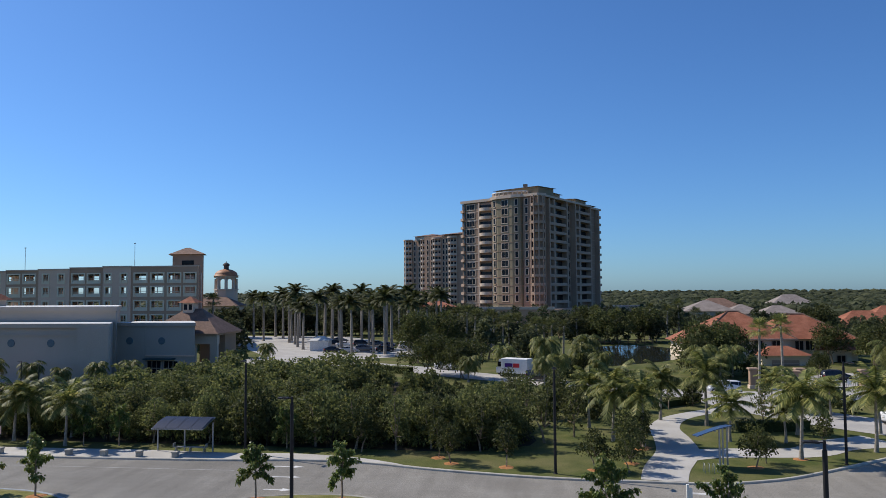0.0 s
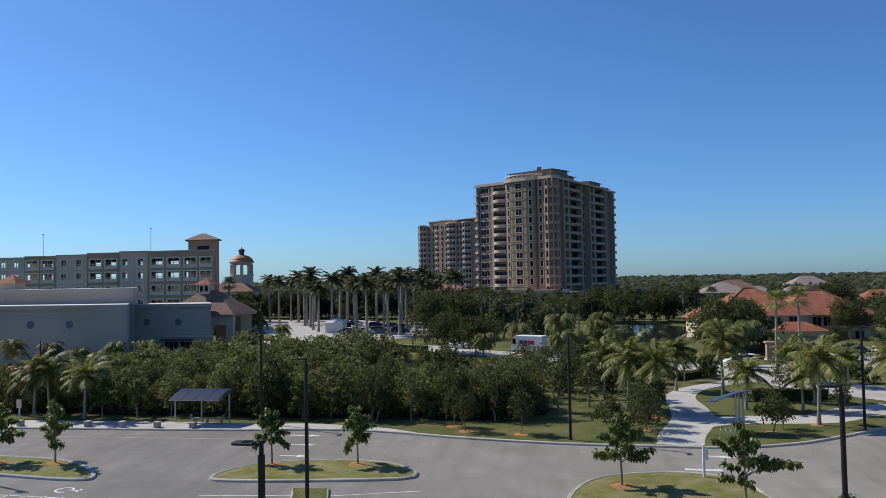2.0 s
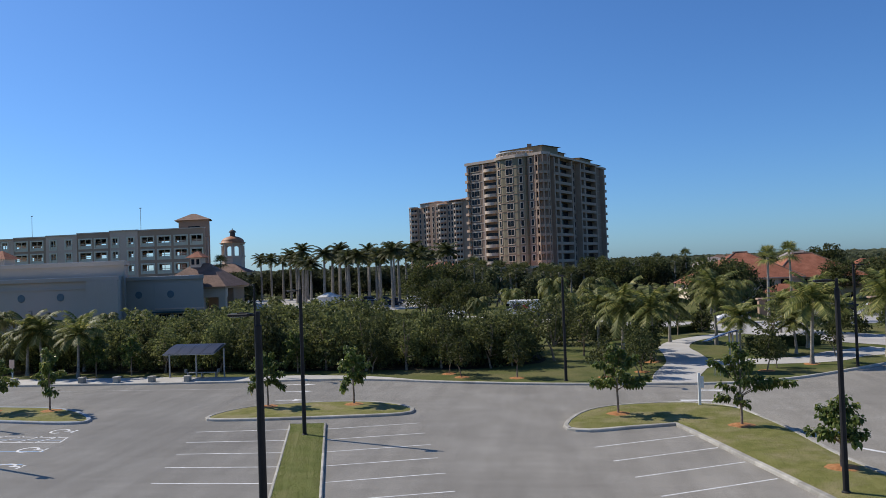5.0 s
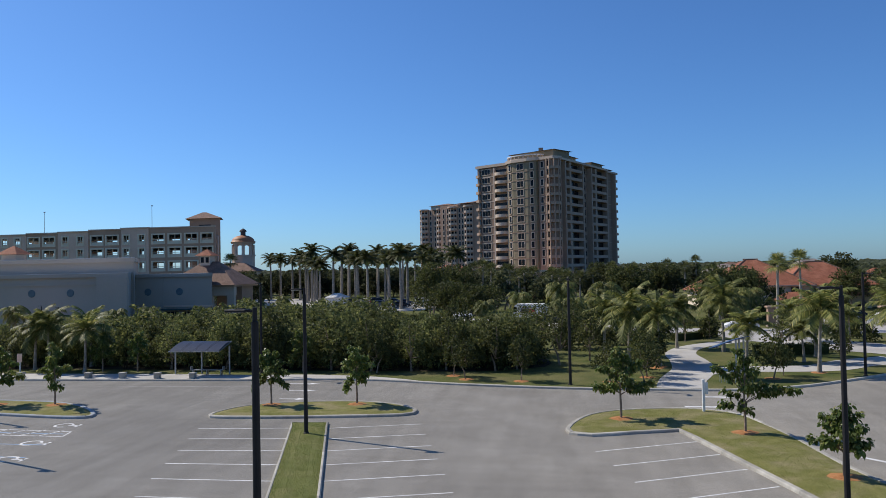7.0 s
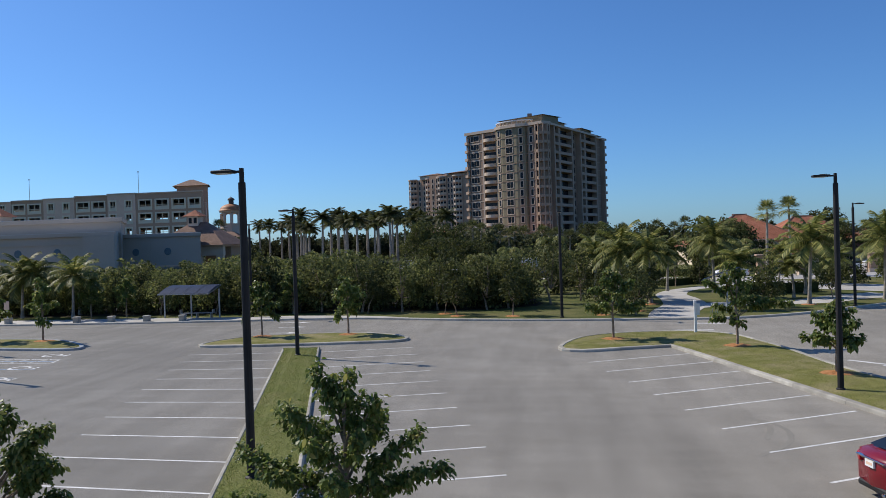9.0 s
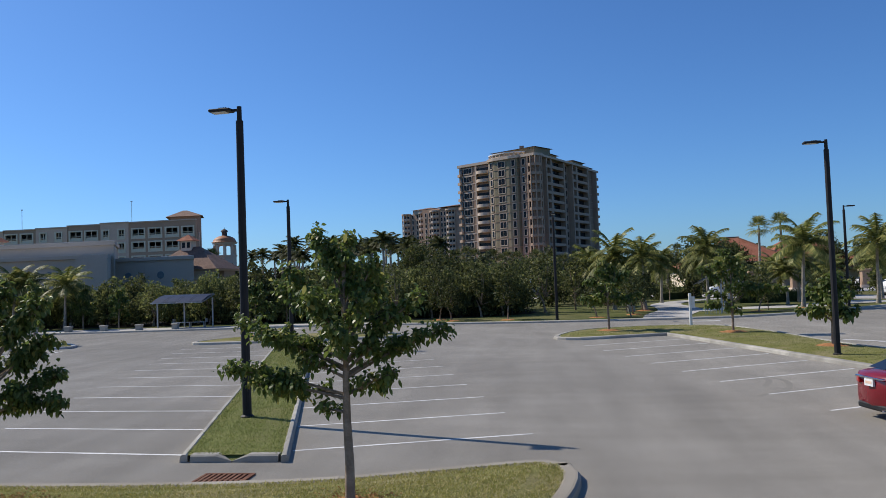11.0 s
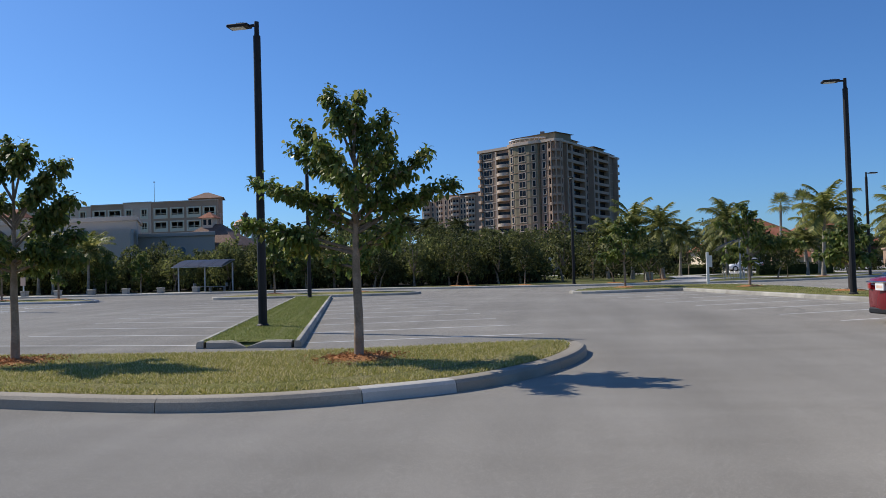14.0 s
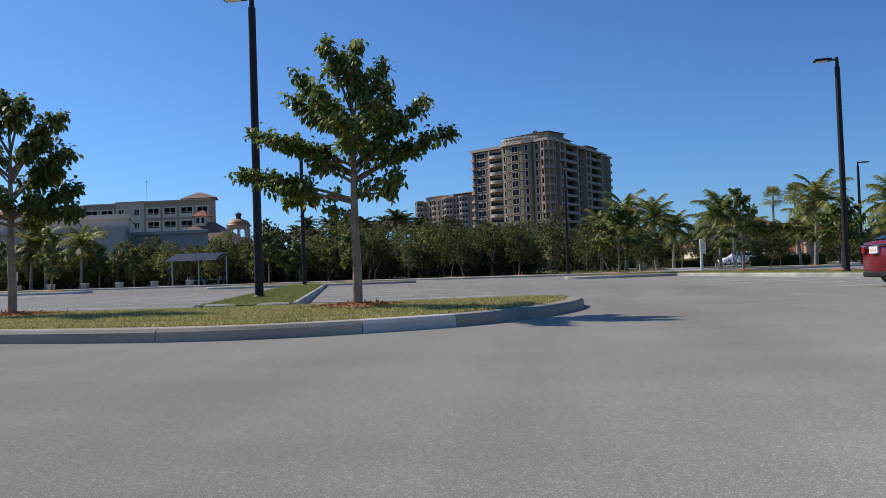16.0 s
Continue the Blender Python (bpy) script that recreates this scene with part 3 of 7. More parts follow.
def lerp(a, b, t):
    return (a[0] + (b[0] - a[0]) * t, a[1] + (b[1] - a[1]) * t)


for i in range(11):
    t = i / 9
    paint("bay_line", [(lerp((-20.7, 42.5), (-14.0, 19.0), t), lerp((-15.2, 43.0), (-8.25, 18.5), t))], LINE, "worn white bay line on asphalt")
for i in range(11):
    t = i / 10
    paint("bay_line", [(lerp((-12.9, 43.1), (-5.2, 16.1), t), lerp((-7.75, 44.6), (-0.2, 17.6), t))], LINE, "worn white bay line on asphalt")
for i in range(12):
    t = i / 6
    paint("bay_line", [(lerp((2.05, 38.5), (6.2, 22.6), t), lerp((7.25, 41.0), (11.0, 25.1), t))], LINE, "worn white bay line on asphalt")
for i in range(10):
    paint("bay_line", [(lerp((-27.9, 40.6), (-21.0, 16.5), i / 9), lerp((-33.5, 40.8), (-26.6, 16.0), i / 9))] if i > 2 else [(lerp((-27.9, 40.6), (-21.0, 16.5), i / 9), lerp((-33.5, 40.8), (-26.6, 16.0), i / 9))], BLUELINE if i < 3 else LINE, "blue bay line" if i < 3 else "worn white bay line on asphalt")
paint("hatching", [((-27.6, 39.95), (-33, 40.15)), ((-27.95, 41.25), (-33, 41.6)), ((-27.6, 39.95), (-27.95, 41.25)), ((-29.2, 40.0), (-28.6, 41.5)), ((-30.4, 40.1), (-29.8, 41.6)), ((-31.6, 40.1), (-31.0, 41.6)), ((-32.8, 40.2), (-32.2, 41.7))], LINE, "white hatched access aisle")
for x, y in ((-29.6, 42.95), (-28.3, 38.3), (-27.1, 34.85)):
    bm = bmesh.new()
    for k in range(10):
        a, b = 2 * math.pi * k / 12, 2 * math.pi * (k + 1) / 12
        bm.faces.new([bm.verts.new((x + r * 1.0 * math.cos(c), y + r * math.sin(c), 0.005)) for r, c in ((0.45, a), (0.6, a), (0.6, b), (0.45, b))])
    box(bm, x + 0.3, x + 1.0, y - 0.07, y + 0.07, 0.003, 0.006)
    box(bm, x + 0.9, x + 1.05, y - 0.4, y + 0.3, 0.003, 0.006)
    tagged(part("bay_symbol", bm, LINE), "white wheelchair bay symbol painted on asphalt", "road marking", kind="structure")
paint("edge_line", [((-60, 58.2), (-24, 58.2))], LINE, "thin white line along the road", 0.05)
for x0, x1, y in ((-21.4, -18.8, 59.9), (-20.3, -18.0, 56.5), (-19.6, -17.4, 52.8)):
    bm = bmesh.new()
    for pts in (((x0, y - 0.12), (x1 - 0.9, y - 0.12), (x1 - 0.9, y + 0.12), (x0, y + 0.12)), ((x1 - 0.9, y - 0.4), (x1, y), (x1 - 0.9, y + 0.4))):
        bm.faces.new([bm.verts.new((a, b, 0.005)) for a, b in pts])
    tagged(part("road_arrow", bm, LINE), "white arrow painted on the road", "road marking", kind="structure")
paint("stop_line", [((8.2, 51.0), (10.5, 50.9)), ((10.0, 54.8), (12.0, 54.6))], LINE, "white stop line on the road", 0.45)
paint("lane_arrow", [((14.0, 38.5), (15.8, 36.4)), ((15.8, 36.4), (15.6, 37.6)), ((15.8, 36.4), (14.9, 36.9))], LINE, "white lane arrow on the road", 0.25)

# ---- trees ----


def blades_of(points, dirs, lens, wid, rng, droop=0.3):
    """Leaf-shaped quads at points along dirs."""
    p, d = np.asarray(points, float), np.asarray(dirs, float)
    d = d / np.maximum(np.linalg.norm(d, axis=1, keepdims=True), 1e-6)
    s = np.cross(d, rng.normal(size=d.shape))
    s /= np.maximum(np.linalg.norm(s, axis=1, keepdims=True), 1e-6)
    L = np.asarray(lens)[:, None]
    mid = p + d * L * 0.45 + s * 0
    tip = p + d * L
    tip[:, 2] -= L[:, 0] * droop
    v = np.stack([p, mid + s * L * wid, tip, mid - s * L * wid], 1).reshape(-1, 3)
    f = np.arange(len(v)).reshape(-1, 4)
    return v, f


def ovate_of(points, dirs, lens, wid, rng, droop=0.35):
    """Egg-shaped leaves, bent down along their length and folded at the rib."""
    p, d = np.asarray(points, float), np.asarray(dirs, float)
    d = d / np.maximum(np.linalg.norm(d, axis=1, keepdims=True), 1e-6)
    up = np.tile((0.0, 0.0, 1.0), (len(d), 1)) + rng.normal(0, 0.45, d.shape)
    s = np.cross(d, up)
    s /= np.maximum(np.linalg.norm(s, axis=1, keepdims=True), 1e-6)
    nrm = np.cross(s, d)
    L = np.asarray(lens)[:, None]
    down = np.zeros_like(p)
    down[:, 2] = -L[:, 0] * droop

    def at(t, w):
        return p + d * L * t + s * L * wid * w + nrm * L * 0.12 * abs(w) + down * t * t
    v = np.stack([at(0, 0), at(0.3, 0.8), at(0.62, 1.0), at(0.88, 0.55), at(1.05, 0), at(0.88, -0.55), at(0.62, -1.0), at(0.3, -0.8)], 1).reshape(-1, 3)
    return v, np.arange(len(v)).reshape(-1, 8)


def arc(a, b, lift, n=6):
    a, b = Vector(a), Vector(b)
    return [a.lerp(b, k / n) + Vector((0, 0, lift * math.sin(math.pi * k / n))) for k in range(n + 1)]


def young_tree(name, label, m, limbs, trunk_h, trunk_r, nleaf, leaf_len, seed, clump=0.3, start=0.35, lean=0.0, group="young trees", mat=None, sub=None, lift=0.12):
    """A young tree: a slim trunk, limbs that carry leafy tufts, open between."""
    rng = np.random.default_rng(seed)
    root = thing(name, label, "tree", m, group)
    top = max(l[1][2] for l in limbs) * 0.93
    lead = [(lean * k / 6 + 0.015 * math.sin(k * 1.9), 0.015 * math.cos(k * 2.3), top * k / 6) for k in range(7)]
    bm = tube(bmesh.new(), [(0, 0, -0.12), (0, 0, 0.03)] + lead[1:], [trunk_r * 1.5, trunk_r * 1.15] + [trunk_r * f for f in (1.0, 0.9, 0.72, 0.5, 0.3, 0.12)], 10)
    part("trunk", bm, BARK, root, smooth=True)
    bm = bmesh.new()
    P, D = [], []
    for zs, tip in limbs:
        k = min(zs / top, 0.98) * 6
        i = int(k)
        base = Vector(lead[i]).lerp(Vector(lead[min(i + 1, 6)]), k - i)
        ln = arc(base, tip, lift * (Vector(tip) - base).length, 6)
        r0 = trunk_r * 0.42
        tube(bm, ln, [r0 * (1 - 0.85 * q / 6) for q in range(7)], 6)
        length = (Vector(tip) - base).length
        n_tw = max(3, int(length * (sub or 7)))
        for w in range(n_tw):
            t = start + (1.02 - start) * (w + rng.uniform(0, 1)) / n_tw
            k2 = min(t, 0.999) * 6
            c = ln[int(k2)].lerp(ln[int(k2) + 1], k2 - int(k2))
            out = Vector(rng.normal(size=3))
            out.z = abs(out.z) * 0.6 + 0.1
            e = c + out.normalized() * clump * rng.uniform(0.3, 1.1) * (1.15 - 0.5 * t)
            tube(bm, [c, c.lerp(e, 0.5) + Vector((0, 0, 0.03)), e], [r0 * 0.28, r0 * 0.2, r0 * 0.08], 4)
            P.append((c, e))
    part("branchwork", bm, TWIG, root)
    per = max(4, nleaf // max(1, len(P)))
    pts, dirs = [], []
    for c, e in P:
        for _ in range(per):
            t = rng.uniform(0.25, 1.1)
            q = np.array(c.lerp(e, t)) + rng.normal(0, clump * 0.2, 3)
            d = rng.normal(size=3) + np.array((e - c).normalized()) * 0.6
            d[2] -= 0.7
            pts.append(q)
            dirs.append(d)
    v, f = ovate_of(pts, dirs, rng.uniform(0.7, 1.2, len(pts)) * leaf_len, 0.34, rng)
    raw("crown", v, f, mat or LEAF_NEAR, root)
    return root


NEAR_LIMBS = [(1.55, (-1.3, -0.2, 1.78)), (1.6, (-1.78, -0.1, 2.0)), (1.62, (-1.15, 0.25, 1.6)), (1.95, (-1.6, 0.15, 2.66)), (2.0, (-1.2, -0.3, 2.5)), (2.1, (-0.7, 0.1, 2.35)), (1.85, (-0.5, -0.3, 2.1)), (2.3, (-0.95, 0.2, 3.15)), (2.4, (-0.75, -0.25, 3.4)), (2.35, (-0.5, 0.3, 3.05)), (2.9, (-0.42, 0.0, 3.95)), (3.0, (-0.2, 0.12, 3.7)), (3.1, (0.08, -0.05, 3.85)), (2.8, (0.18, 0.2, 3.5)), (2.6, (0.5, -0.1, 3.5)), (2.5, (0.55, 0.15, 3.15)), (2.45, (0.38, -0.3, 2.95)), (2.05, (1.12, 0.1, 2.98)), (2.1, (0.75, -0.15, 2.7)), (1.85, (1.5, 0.0, 2.5)), (1.9, (1.05, 0.2, 2.35)), (1.6, (0.75, -0.1, 1.9)), (1.62, (0.55, 0.3, 1.7)), (1.95, (0.5, -0.25, 2.3)), (2.0, (0.15, -1.1, 2.6)), (2.1, (-0.2, 1.2, 2.7)), (2.3, (-0.3, -0.85, 3.05)), (2.3, (0.4, 0.8, 3.1)), (1.35, (-0.42, 0.05, 1.38))]
LEFT_LIMBS = [(1.5, (1.3, -0.1, 1.68)), (1.6, (1.05, 0.2, 2.1)), (1.65, (0.75, -0.25, 1.85)), (1.9, (1.05, 0.0, 2.7)), (2.0, (0.7, 0.2, 2.45)), (2.2, (0.95, -0.1, 3.3)), (2.3, (0.55, 0.1, 3.0)), (2.7, (0.3, -0.05, 3.6)), (2.9, (-0.1, 0.1, 3.75)), (2.7, (-0.45, -0.1, 3.5)), (2.4, (-0.85, 0.1, 3.15)), (2.3, (-0.5, -0.25, 2.85)), (2.0, (-1.2, 0.1, 2.7)), (1.8, (-1.5, -0.1, 2.3)), (1.7, (-0.8, 0.3, 2.1)), (1.6, (-1.2, -0.2, 1.8)), (1.5, (-0.5, -0.5, 1.65)), (1.6, (0.3, -0.95, 1.95)), (2.0, (0.1, 1.05, 2.5)), (2.2, (-0.2, -0.8, 2.9)), (2.4, (0.25, 0.6, 3.1)), (1.5, (0.35, 0.3, 1.6))]
young_tree("young_tree", "young broadleaf tree with glossy green leaves in mulch", pose(-2.8, 11.55, 0.19), [(z * 1.02, (x * 1.03, y, h * 1.035)) for z, (x, y, h) in NEAR_LIMBS], 4.1, 0.07, 9000, 0.087, 5, 0.25, 0.38, sub=12, lift=0.03)
young_tree("young_tree", "young broadleaf tree with spreading limbs on grass", pose(-8.52, 11.45, 0.19), [(z * 0.97, (x, y, h * 0.95)) for z, (x, y, h) in LEFT_LIMBS], 3.7, 0.062, 9000, 0.09, 9, 0.27, 0.36, sub=12, lift=0.06)
BROAD = [(1.35, (1.75, 0.2, 2.0)), (1.4, (1.3, -0.6, 1.75)), (1.5, (-1.5, -0.2, 1.9)), (1.45, (-1.1, 0.7, 1.6)), (1.9, (-1.2, 0.2, 2.9)), (2.0, (0.9, 0.4, 2.9)), (2.2, (-0.6, -0.4, 3.5)), (2.4, (0.35, 0.1, 3.7)), (2.5, (-0.25, 0.3, 4.05)), (2.0, (0.2, -1.2, 2.6)), (2.0, (-0.1, 1.3, 2.7)), (1.6, (0.7, 1.0, 2.0)), (1.6, (-0.6, -1.1, 2.0)), (2.2, (1.2, -0.2, 3.3))]
LANKY = [(1.5, (2.7, 0.1, 2.15)), (1.55, (2.2, -0.2, 2.3)), (1.6, (1.2, 0.3, 2.5)), (1.2, (-1.2, -0.1, 1.45)), (1.3, (-0.9, 0.4, 2.1)), (0.95, (0.15, -0.5, 1.2)), (1.0, (-0.2, 0.5, 1.3)), (2.0, (-1.5, 0.1, 3.4)), (2.2, (-0.8, -0.3, 3.7)), (2.6, (-0.3, 0.1, 4.3)), (2.5, (0.3, -0.1, 3.9)), (2.2, (0.7, 0.4, 3.2)), (1.9, (0.2, -0.9, 2.6)), (1.8, (0.0, 0.9, 2.5))]
DROOPY = [(1.7, (-1.3, 0.0, 1.15)), (1.8, (1.05, 0.1, 1.25)), (1.75, (-0.9, -0.5, 1.9)), (1.8, (0.9, 0.5, 2.1)), (2.1, (-0.9, 0.2, 2.8)), (2.2, (0.8, -0.2, 2.9)), (2.5, (-0.3, 0.1, 3.5)), (2.4, (0.35, 0.2, 3.4)), (2.0, (0.1, -0.9, 2.5)), (2.0, (-0.1, 0.9, 2.4)), (1.6, (0.3, -0.6, 1.7)), (2.3, (-0.5, -0.4, 3.2))]
SMALL = [young_tree("young_tree", "slim young tree in red mulch on a grass island", m, limbs, h, 0.065, n, 0.2, 30 + i, 0.34, 0.3, sub=6, lift=0.1) for i, (m, limbs, h, n) in enumerate(((pose(3.85, 46.0, 0.17), BROAD, 4.1, 2300), (pose(10.0, 42.6, 0.17), LANKY, 4.3, 2100), (pose(12.0, 34.1, 0.17, 0, 0, 150), [(z * 0.74, (x * 0.66, y * 0.66, h * 0.74)) for z, (x, y, h) in BROAD], 3.0, 1700), (pose(-18.9, 49.5, 0.17), DROOPY, 3.6, 2000)))]
for i, (src, m) in enumerate(((3, pose(-13.1, 50.0, 0.17, 0, 0, 70) @ Matrix.Scale(1.06, 4)), (1, pose(-34.3, 48.7, 0.17, 0, 0, 120)), (0, pose(-38.6, 48.6, 0.17, 0, 0, 200)), (3, pose(-22.5, 66.3, 0.13, 0, 0, 40)), (0, pose(-41.5, 65.6, 0.13, 0, 0, 300) @ Matrix.Scale(0.9, 4)), (3, pose(-38.2, 65.9, 0.13, 0, 0, 260)))):
    c = copy_thing(SMALL[src], m)
    s = m.to_scale()[0]
    c.scale = (s, s, s)
for x, y in ((-2.8, 11.55), (-8.52, 11.45), (3.85, 46), (10, 42.6), (12.0, 34.1), (-18.9, 49.5), (-13.1, 50), (-34.3, 48.7), (-38.6, 48.6), (-7.2, 61.7), (-2.7, 60.8), (4.2, 60.5), (7.2, 63.1), (8.7, 68.8), (16.6, 62.6), (21, 66), (9, 69.6), (-8.5, 63.7)):
    rng = np.random.default_rng(int(abs(x * 37 + y * 11)))
    r0, zb = (0.62 if y < 14 else 0.75), (0.178 if y < 52 else 0.125)
    bm = bmesh.new()
    c = bm.verts.new((0, 0, 0.07))
    ring2 = [bm.verts.new((0.55 * r0 * math.cos(a), 0.55 * r0 * math.sin(a), 0.05 + rng.uniform(-0.012, 0.012))) for a in (k * math.pi / 9 for k in range(18))]
    ring = [bm.verts.new((r0 * (1 + rng.uniform(-0.18, 0.18)) * math.cos(a), r0 * (1 + rng.uniform(-0.18, 0.18)) * math.sin(a), -0.02)) for a in (k * math.pi / 9 for k in range(18))]
    for k in range(18):
        j = (k + 1) % 18
        bm.faces.new((c, ring2[k], ring2[j]))
        bm.faces.new((ring2[k], ring[k], ring[j], ring2[j]))
    ob = part("mulch_bed", bm, MULCH)
    ob.location = (x, y, zb)
    tagged(ob, "ring of red wood mulch round a trunk", "mulch", "mulch beds", "stuff")
    if y < 14:
        P = np.stack([rng.normal(0, 0.36, 900), rng.normal(0, 0.36, 900), np.full(900, 0.03)], 1)
        P[:, 2] += np.maximum(0, 0.045 - 0.07 * np.hypot(P[:, 0], P[:, 1]))
        D = rng.normal(size=P.shape) * (1, 1, 0.35)
        v, f = blades_of(P, D, rng.uniform(0.03, 0.09, 900), 0.16, rng, 0.0)
        chips = raw("mulch_chips", v, f, MULCH)
        chips.location = (x, y, zb)
        tagged(chips, "loose red mulch chips round a trunk", "mulch", kind="stuff")


def blob_mesh(seed, lobes, n, leaf_len, flat=0.75, mat=None, name="crown"):
    """Leaf tufts over the outside of several overlapping lobes ((x, y, z), r): an uneven crown with gaps."""
    rng = np.random.default_rng(seed)
    pts, dirs = [], []
    tot = sum(r * r for _, r in lobes)
    for c, r in lobes:
        k = max(6, int(n * r * r / tot / 9))
        for _ in range(k):
            d = rng.normal(size=3)
            d /= np.linalg.norm(d)
            if d[2] < -0.55:
                d[2] *= -1
            q = np.array(c) + d * (1, 1, flat) * r * rng.uniform(0.62, 1.08)
            for _ in range(9):
                pts.append(q + rng.normal(0, 0.17 * r ** 0.5, 3))
                dirs.append(d * 0.5 + rng.normal(0, 0.8, 3))
    v, f = blades_of(pts, dirs, rng.uniform(0.6, 1.3, len(pts)) * leaf_len, 0.34, rng, 0.15)
    me = bpy.data.meshes.new(name)
    me.from_pydata(v.tolist(), [], f.tolist())
    me.materials.append(mat or LEAF_HEDGE)
    return me


def bush(name, label, category, seed, h, r, n, leaf_len, mat, stems=3, nl=7, group="", low=0.25, flat=0.75, bark=None):
    """A shrub or tree whose crown is a cluster of leafy lobes on forking stems."""
    rng = np.random.default_rng(seed)
    root = thing(name, label, category, None, group)
    lobes = []
    for k in range(nl):
        a, t = 2.4 * k + rng.uniform(0, 1), (k + 0.5) / nl
        rr = r * 0.62 * math.sqrt(1 - 0.75 * t) * rng.uniform(0.5, 1.1)
        lr = r * rng.uniform(0.38, 0.58) * (1.1 - 0.35 * t)
        lobes.append(((rr * math.cos(a), rr * math.sin(a), h * (low + (0.93 - low) * t) - lr * flat * 0.35), lr))
    bm = bmesh.new()
    for k in range(stems):
        a = 2 * math.pi * k / stems + 0.5
        o = 0.12 * r if stems > 1 else 0.0
        top = lobes[(k * 2 + 1) % nl][0]
        tube(bm, [(o * math.cos(a), o * math.sin(a), -0.1), (0.3 * top[0] + o * math.cos(a), 0.3 * top[1] + o * math.sin(a), top[2] * 0.5), top], [0.022 * h, 0.016 * h, 0.006 * h], 6)
    for c, lr in lobes[::2]:
        tube(bm, [(0, 0, h * low * 0.8), (c[0] * 0.6, c[1] * 0.6, (h * low * 0.8 + c[2]) / 2), c], [0.012 * h, 0.009 * h, 0.004 * h], 5)
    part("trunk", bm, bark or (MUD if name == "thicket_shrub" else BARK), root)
    ob = new("crown", blob_mesh(seed, lobes, n, leaf_len, flat, mat))
    ob.parent = root
    return root


def put(src, x, y, z=0.13, rz=0.0, s=1.0, sz=None):
    c = copy_thing(src, pose(x, y, z, 0, 0, rz))
    c.scale = (s, s, sz or s)
    return c


def scatter(kinds, places):
    """Sets each kind down once and copies it for the rest."""
    used = set()
    for k, x, y, z, rz, s, sz in places:
        if k not in used:
            used.add(k)
            kinds[k].matrix_basis = pose(x, y, z, 0, 0, rz)
            kinds[k].scale = (s, s, sz)
        else:
            put(kinds[k], x, y, z, rz, s, sz)


rng = np.random.default_rng(77)
HEDGE_OUT = spline([(-60, 67.5), (-50, 67.6), (-30, 67.2), (-14, 66.8), (-6, 67.0), (-2, 69.5), (-2, 75), (-6, 92), (-13, 107), (-24, 116), (-43, 119), (-58, 108), (-70, 88)], 2, True)
THICKET = [bush("thicket_shrub", "dense olive-green mangrove-like shrub in a thicket", "shrub", 100 + i, h, r, n, 0.23, LEAF_HEDGE, 3, 8, "thicket shrubs", 0.2) for i, (h, r, n) in enumerate(((3.5, 1.7, 1500), (3.2, 1.5, 1300), (3.9, 1.8, 1600), (3.0, 1.9, 1500), (3.6, 1.4, 1300)))]
pl = []
y = 67.6
while y < 119:
    x = -70 + rng.uniform(0, 2)
    gap = 1.85 if y < 74 else 2.5 if y < 92 else 2.9
    while x < 0:
        px, py = x + rng.uniform(-0.7, 0.7), y + rng.uniform(-0.7, 0.7)
        if inside(px, py, HEDGE_OUT) and not (px < -58 and py > 84) and not (-52 < px < -13 and 75.3 < py < 81 + 1.5 * math.sin(px * 0.3)):
            s = rng.uniform(0.72, 1.28) * (1.0 if py < 80 else 1.08 if py < 95 else 1.12)
            if px < -30 and py < 88:
                s *= 0.86
            if px > -26 and py > 82:
                s *= 0.42
            pl.append((int(rng.integers(5)), px, py, 0.12, rng.uniform(0, 360), s * (1.12 if py > 80 else 1), s * (rng.uniform(0.85, 1.4) if py < 73 else rng.uniform(0.85, 1.12))))
        x += gap
    y += gap * 0.95
near_pl = [p for p in pl if p[2] < 86]
scatter(THICKET, near_pl)
# the thicket's far depths, too many to count
vs, fs = [], []
for k, x, y, z, rz, s, sz in (p for p in pl if p[2] >= 86):
    me = next(c for c in THICKET[k].children if c.name.startswith("crown")).data
    co = np.empty(len(me.vertices) * 3)
    me.vertices.foreach_get("co", co)
    co = co.reshape(-1, 4, 3)[::2].reshape(-1, 3) * (s * 1.0, s * 1.0, sz)
    co = co.reshape(-1, 4, 3)
    mid = co.mean(1, keepdims=True)
    co = (mid + (co - mid) * 1.35).reshape(-1, 3)
    ca, sa = math.cos(radians(rz)), math.sin(radians(rz))
    n0 = len(vs)
    vs += np.stack([x + co[:, 0] * ca - co[:, 1] * sa, y + co[:, 0] * sa + co[:, 1] * ca, z + co[:, 2]], 1).tolist()
    fs += (np.arange(len(co)).reshape(-1, 4) + n0).tolist()
tagged(raw("thicket", vs, fs, LEAF_HEDGE), "dense olive-green thicket over wet ground", "thicket", kind="stuff")

MARK = surf("tyre_mark", (0.215, 0.198, 0.168), (0.24, 0.222, 0.188), 1.2, 0.85, 0.2, 70, (0.255, 0.236, 0.2), 0.9, grain=0.35, dist=0.008)
for pts in ([(7.0, 26.4), (7.4, 25.2), (7.0, 23.6), (5.8, 22.2)], [(6.6, 27.0), (7.0, 25.6), (6.5, 24.0)]):
    line = spline(pts, 0.3)
    for off in (0.0,):
        bm = bmesh.new()
        a, b = shift(line, off - 0.09), shift(line, off + 0.09)
        ra, rb = [bm.verts.new((p.x, p.y, 0.003)) for p in a], [bm.verts.new((p.x, p.y, 0.003)) for p in b]
        for i in range(len(line) - 1):
            bm.faces.new((ra[i], ra[i + 1], rb[i + 1], rb[i]))
        tagged(part("tyre_mark", bm, MARK), "faint dark curved tyre mark on asphalt", "tyre mark", kind="structure")

# ---- palms ----


